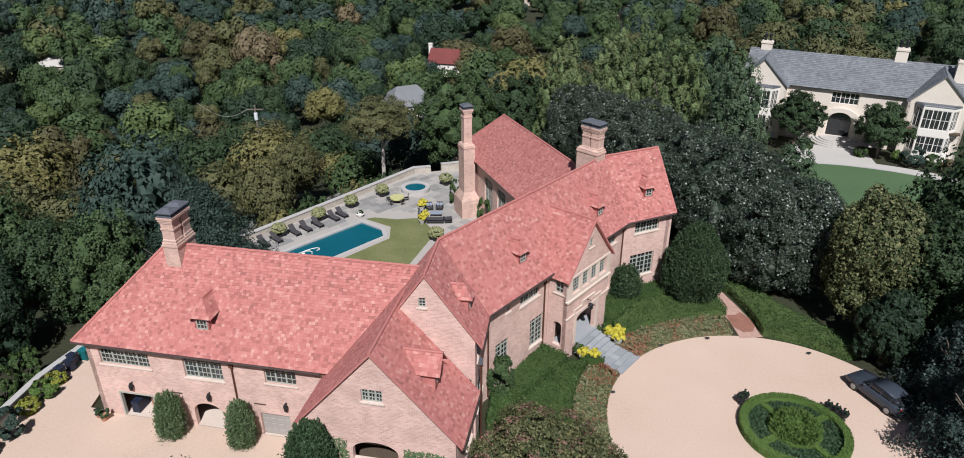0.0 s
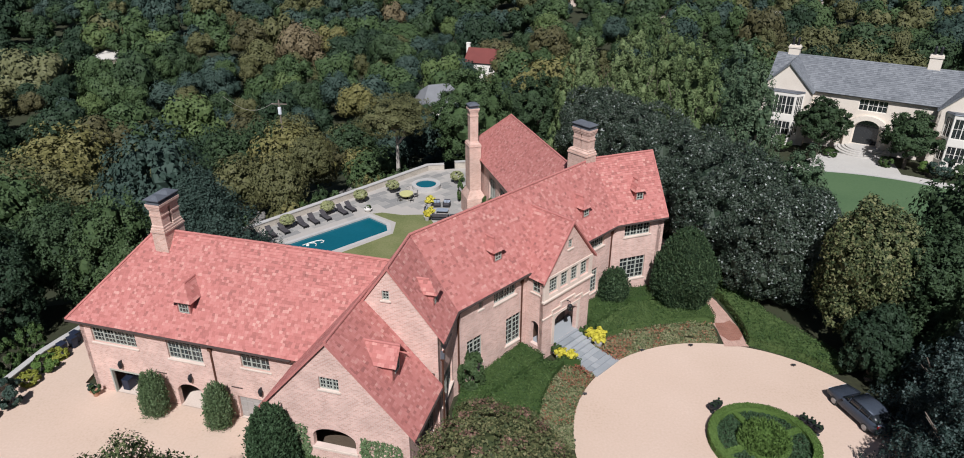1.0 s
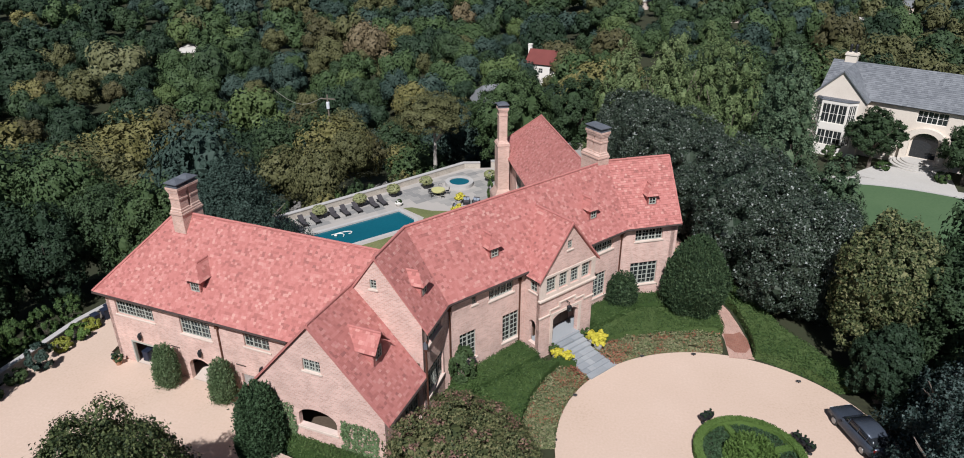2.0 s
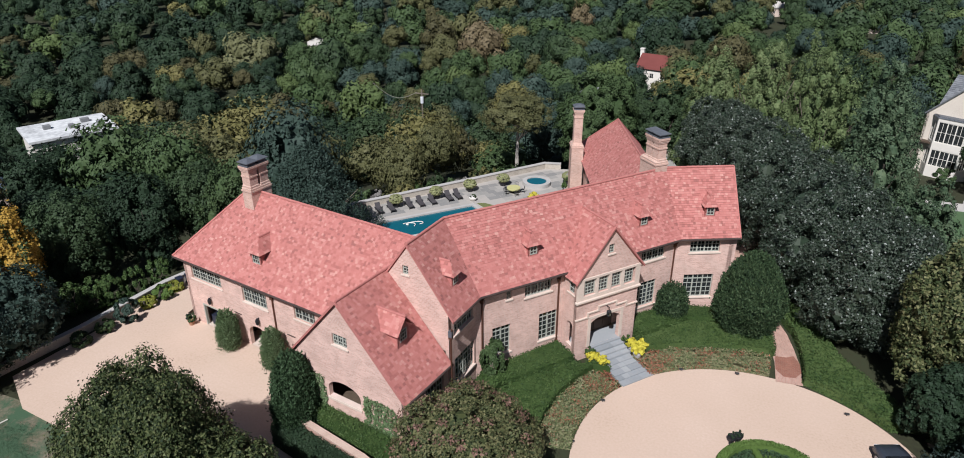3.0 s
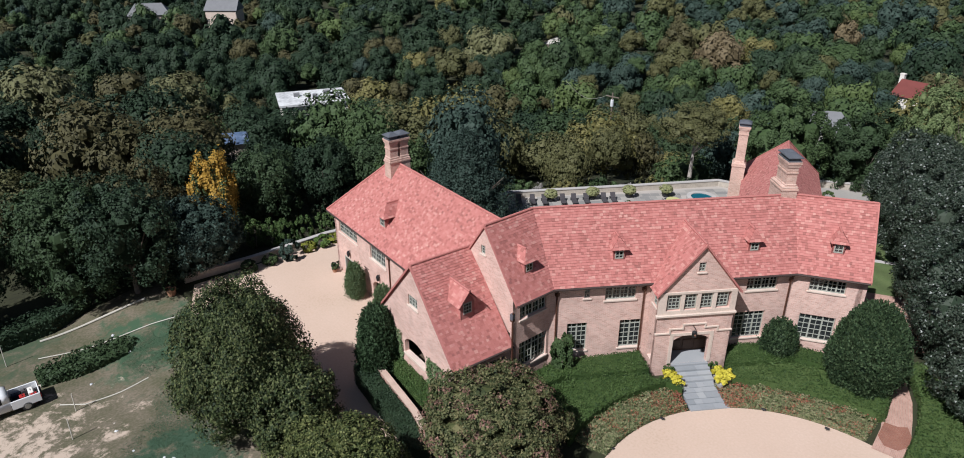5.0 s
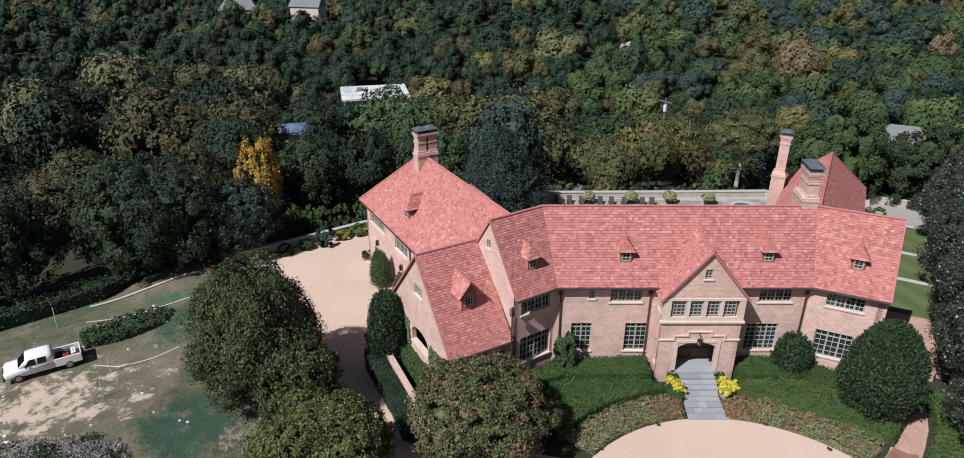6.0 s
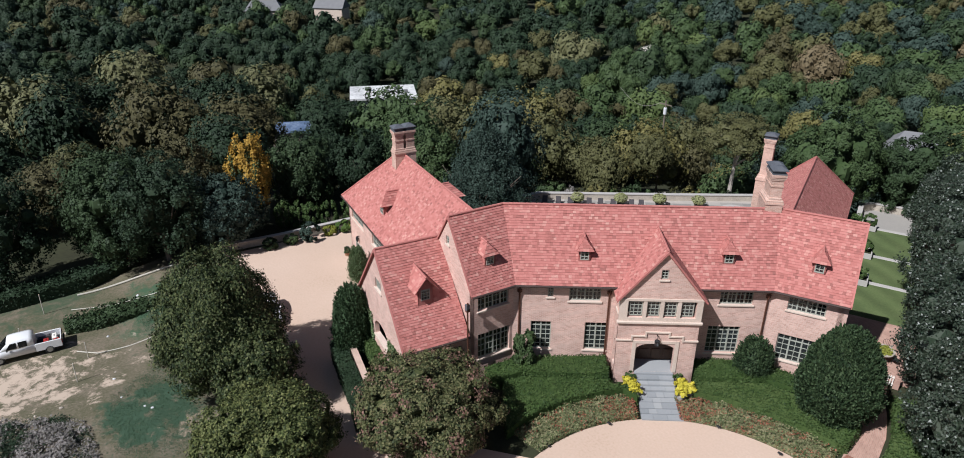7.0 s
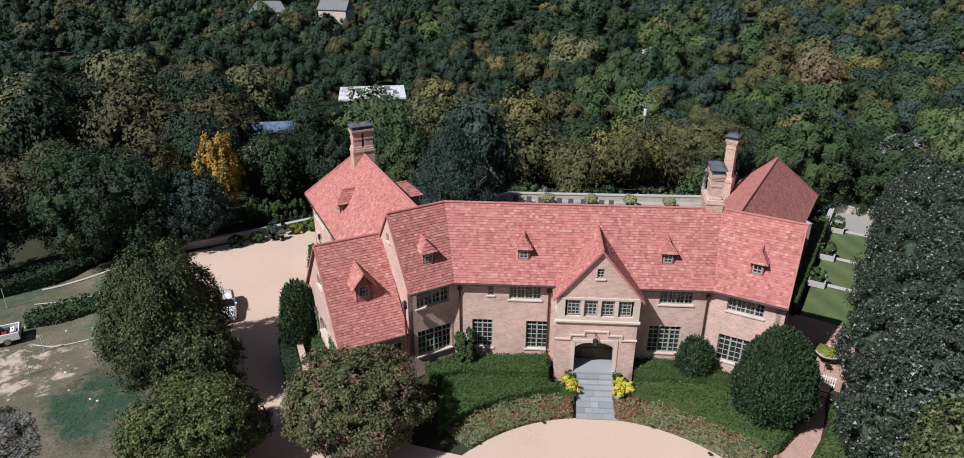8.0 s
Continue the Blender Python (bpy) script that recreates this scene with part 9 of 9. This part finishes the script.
for gx in (0.0, 22.2):
    place(part("floor_slab", box(gx - 3.2, gx + 3.2, -0.9, MAIN_Y + 0.3, 3.8, 4.0), ROOM, villa), M_N)


def nbp(u, n):
    return N0 + ND * u + NN * n


for i, (u, n, r, zl, zh) in enumerate(((6.0, 3.2, 3.5, 1.6, 7.6), (16.5, 3.0, 3.4, 1.4, 7.3))):
    p = nbp(u, n)
    tree("villa_tree", p.x, p.y, "rounded small tree before the villa", "dark", r, zl, zh, 0.12, 110, 110, seed=830 + i, trunk=0.2, base=NZ, group="trees before the villa")
for i, (u, n, r, h, k) in enumerate(((19.0, 3.8, 0.9, 1.4, "box"), (20.6, 4.6, 1.6, 2.4, "blue"), (23.0, 4.3, 1.2, 1.6, "mid"), (24.6, 5.2, 1.0, 1.5, "tan"), (14.5, 4.2, 0.9, 1.3, "hedge"), (7.8, 4.0, 0.9, 1.2, "hedge"), (1.5, 4.0, 1.3, 2.0, "mid"))):
    p = nbp(u, n)
    tree("border_shrub", p.x, p.y, "rounded shrub in the villa border", k, r, NZ - 0.1, NZ + h, 0.12, 30, 55, "ball", seed=840 + i, trunk=0.04, category="shrub", base=NZ - 0.1, group="villa border shrubs")


def ellipse(u, n, a, b, k=60):
    return [xy(nbp(u + a * math.cos(2 * math.pi * i / k), n + b * math.sin(2 * math.pi * i / k))) for i in range(k)]


flat_area("villa_drive", ellipse(18, 20.5, 21.5, 14.2), NZ - 0.06, 0.5, CONCRETE, "pale concrete drive round the villa lawn", "driveway")
flat_area("villa_lawn", ellipse(18, 20.5, 18.0, 11.7), NZ + 0.02, 0.3, LAWN2, "smooth oval green lawn", "lawn")
kerb = thing("lawn_kerb", "pale stone kerb round the oval lawn", "kerb", kind="structure")
part("kerb_stone", ring_strip(ellipse(18, 20.5, 18.15, 11.85), 0.12, 0.14, NZ - 0.3, NZ + 0.07), COPING, kerb)
flat_area("villa_forecourt", [xy(nbp(u, n)) for u, n in ((7.0, 2.0), (15.2, 2.0), (17, 8), (5, 8))], NZ - 0.04, 0.4, CONCRETE, "pale concrete forecourt before the steps", "driveway")

# ---------- houses among the trees ----------
RED_ROOF = material("dark_red_shingle", [(0.13, 0.035, 0.03), (0.18, 0.05, 0.042)], 0.8, 0.6, 6, 0.2)
GREY_ROOF = material("grey_shingle", [(0.15, 0.15, 0.155), (0.20, 0.20, 0.205)], 0.8, 0.6, 6, 0.2)
FLAT_ROOF = material("white_membrane", [(0.22, 0.22, 0.22), (0.45, 0.45, 0.45), (0.62, 0.62, 0.61), (0.70, 0.70, 0.69)], 0.8, 0.22, 1.5, 0.1)


def far_house(label, x, y, z, turn, w, d, eave, ridge, wall, roof, hip=0.0, chimney_at=None):
    ob = thing("wood_house", label, "house", at=(x, y, z), turn=turn)
    opens = [(k * w / 4 + 0.6, k * w / 4 + 1.8, 1.0, 2.4) for k in range(4)]
    for m, ln, op in ((pose(-w / 2, -d / 2, 0), w, opens), (pose(w / 2, d / 2, 0, 0, 0, 180), w, []), (pose(-w / 2, d / 2, 0, 0, 0, -90), d, []), (pose(w / 2, -d / 2, 0, 0, 0, 90), d, [])):
        place(part("wall", wall_mesh("wall", [(0, -3), (ln, -3), (ln, eave), (0, eave)], op, 0.25, wall), None, ob), m)
        for o in op:
            add_window(ob, m, *o, 2, 2, deep=0.08, sill=False, mat=CREAM_TRIM)
    e = 0.5
    bm = bmesh.new()
    b = [bm.verts.new(p) for p in ((-w / 2 - e, -d / 2 - e, eave), (w / 2 + e, -d / 2 - e, eave), (w / 2 + e, d / 2 + e, eave), (-w / 2 - e, d / 2 + e, eave))]
    if ridge > eave + 0.6:
        r = [bm.verts.new((-w / 2 - e + hip, 0, ridge)), bm.verts.new((w / 2 + e - hip, 0, ridge))]
        for f in ((b[0], b[1], r[1], r[0]), (b[2], b[3], r[0], r[1]), (b[1], b[2], r[1]), (b[3], b[0], r[0])):
            bm.faces.new(f)
        bm.faces.new(b[::-1])
    else:
        t = [bm.verts.new((v.co.x, v.co.y, ridge)) for v in b]
        bm.faces.new(t)
        bm.faces.new(b[::-1])
        for k in range(4):
            bm.faces.new((b[k], b[(k + 1) % 4], t[(k + 1) % 4], t[k]))
    part("roof", bm, roof, ob)
    if chimney_at:
        bm = bmesh.new()
        square_stack(bm, chimney_at, 0.6, 1.1, 0.9, [(0, eave - 1), (0, ridge + 0.9), (0.08, ridge + 0.9), (0.08, ridge + 1.2)])
        part("chimney", bm, CREAM_TRIM, ob)
    return ob


far_house("house with a dark red shingle roof among the trees", -8.5, 204.5, -16.5, -14, 13, 7, 3.6, 7.2, CREAM_TRIM, RED_ROOF, 0.2, -7.0)
far_house("house with a grey hipped roof among the trees", -17.5, 158.5, -15.0, 25, 10, 9, 3.2, 6.8, CREAM_TRIM, GREY_ROOF, 3.0)
flat = far_house("low modern house with a white flat roof", -95.5, 83.0, -8.2, 62, 13, 10, 3.6, 4.0, CREAM_TRIM, FLAT_ROOF)
for x, y, w in ((-3, 1, 1.2), (0.5, -1, 0.9), (3.2, 1.5, 1.4), (4.8, -1.8, 0.8)):
    part("roof_unit", box(x - w / 2, x + w / 2, y - 0.5, y + 0.5, 4.0, 4.7, 0.05), GREY_ROOF, flat, "grey rooftop unit")
far_house("pale house with a blue-grey roof among the trees", -301, 138, -19.0, 60, 17, 10, 5.0, 9.5, STONE, GREY_ROOF, 3.5)
far_house("pale stuccoed house with a grey roof among the trees", -279, 162, -18.5, 40, 14, 9, 6.0, 10.0, STONE, GREY_ROOF, 0.3)
for i, (x, y, t) in enumerate(((60, 330, 10), (105, 300, -20), (140, 360, 15), (20, 360, 30), (-105, 150, 40), (-140, 230, 10))):
    far_house("distant pale house half hidden by trees", x, y, ground_z(x, y) + 1.0, t, 13, 8, 3.5, 6.0, STONE, (GREY_ROOF, CONCRETE)[i % 2], 3.5)
BLUE_ROOF = material("weathered_blue_roof", [(0.05, 0.075, 0.13), (0.09, 0.13, 0.21), (0.22, 0.27, 0.36)], 0.45, 0.6, 2.5, 0.3)
far_house("low house with a weathered blue roof among the trees", -83.5, 56.3, -8.6, 62, 9, 6, 4.2, 5.3, STONE, BLUE_ROOF, 1.0)
mast = thing("utility_pole", "wooden utility pole with a transformer and a sagging cable", "utility pole", at=(-33.1, 98.2, ground_z(-33.1, 98.2)))
top = 4.5 - ground_z(-33.1, 98.2)
bm = bmesh.new()
add_tube(bm, [(0, 0, -1), (0, 0, top)], [0.16, 0.12], 8)
part("pole", bm, BARK, mast)
part("crossarm", box(-1.2, 1.2, -0.06, 0.06, top - 0.7, top - 0.55), BARK, mast)
part("transformer", lathe([(0.25, top - 2.2), (0.27, top - 2.1), (0.27, top - 1.2), (0.22, top - 1.1)], 12), PALE_CLOTH, mast, "pale grey transformer drum")
bm = bmesh.new()
add_tube(bm, [(-0.9 - 0.45 * k, -0.2 * k, top - 0.5 - 1.6 * math.sin(math.pi * k / 14) + 0.12 * k) for k in range(15)], [0.022] * 15, 5)
part("cable", bm, GARAGE_GREY, mast)
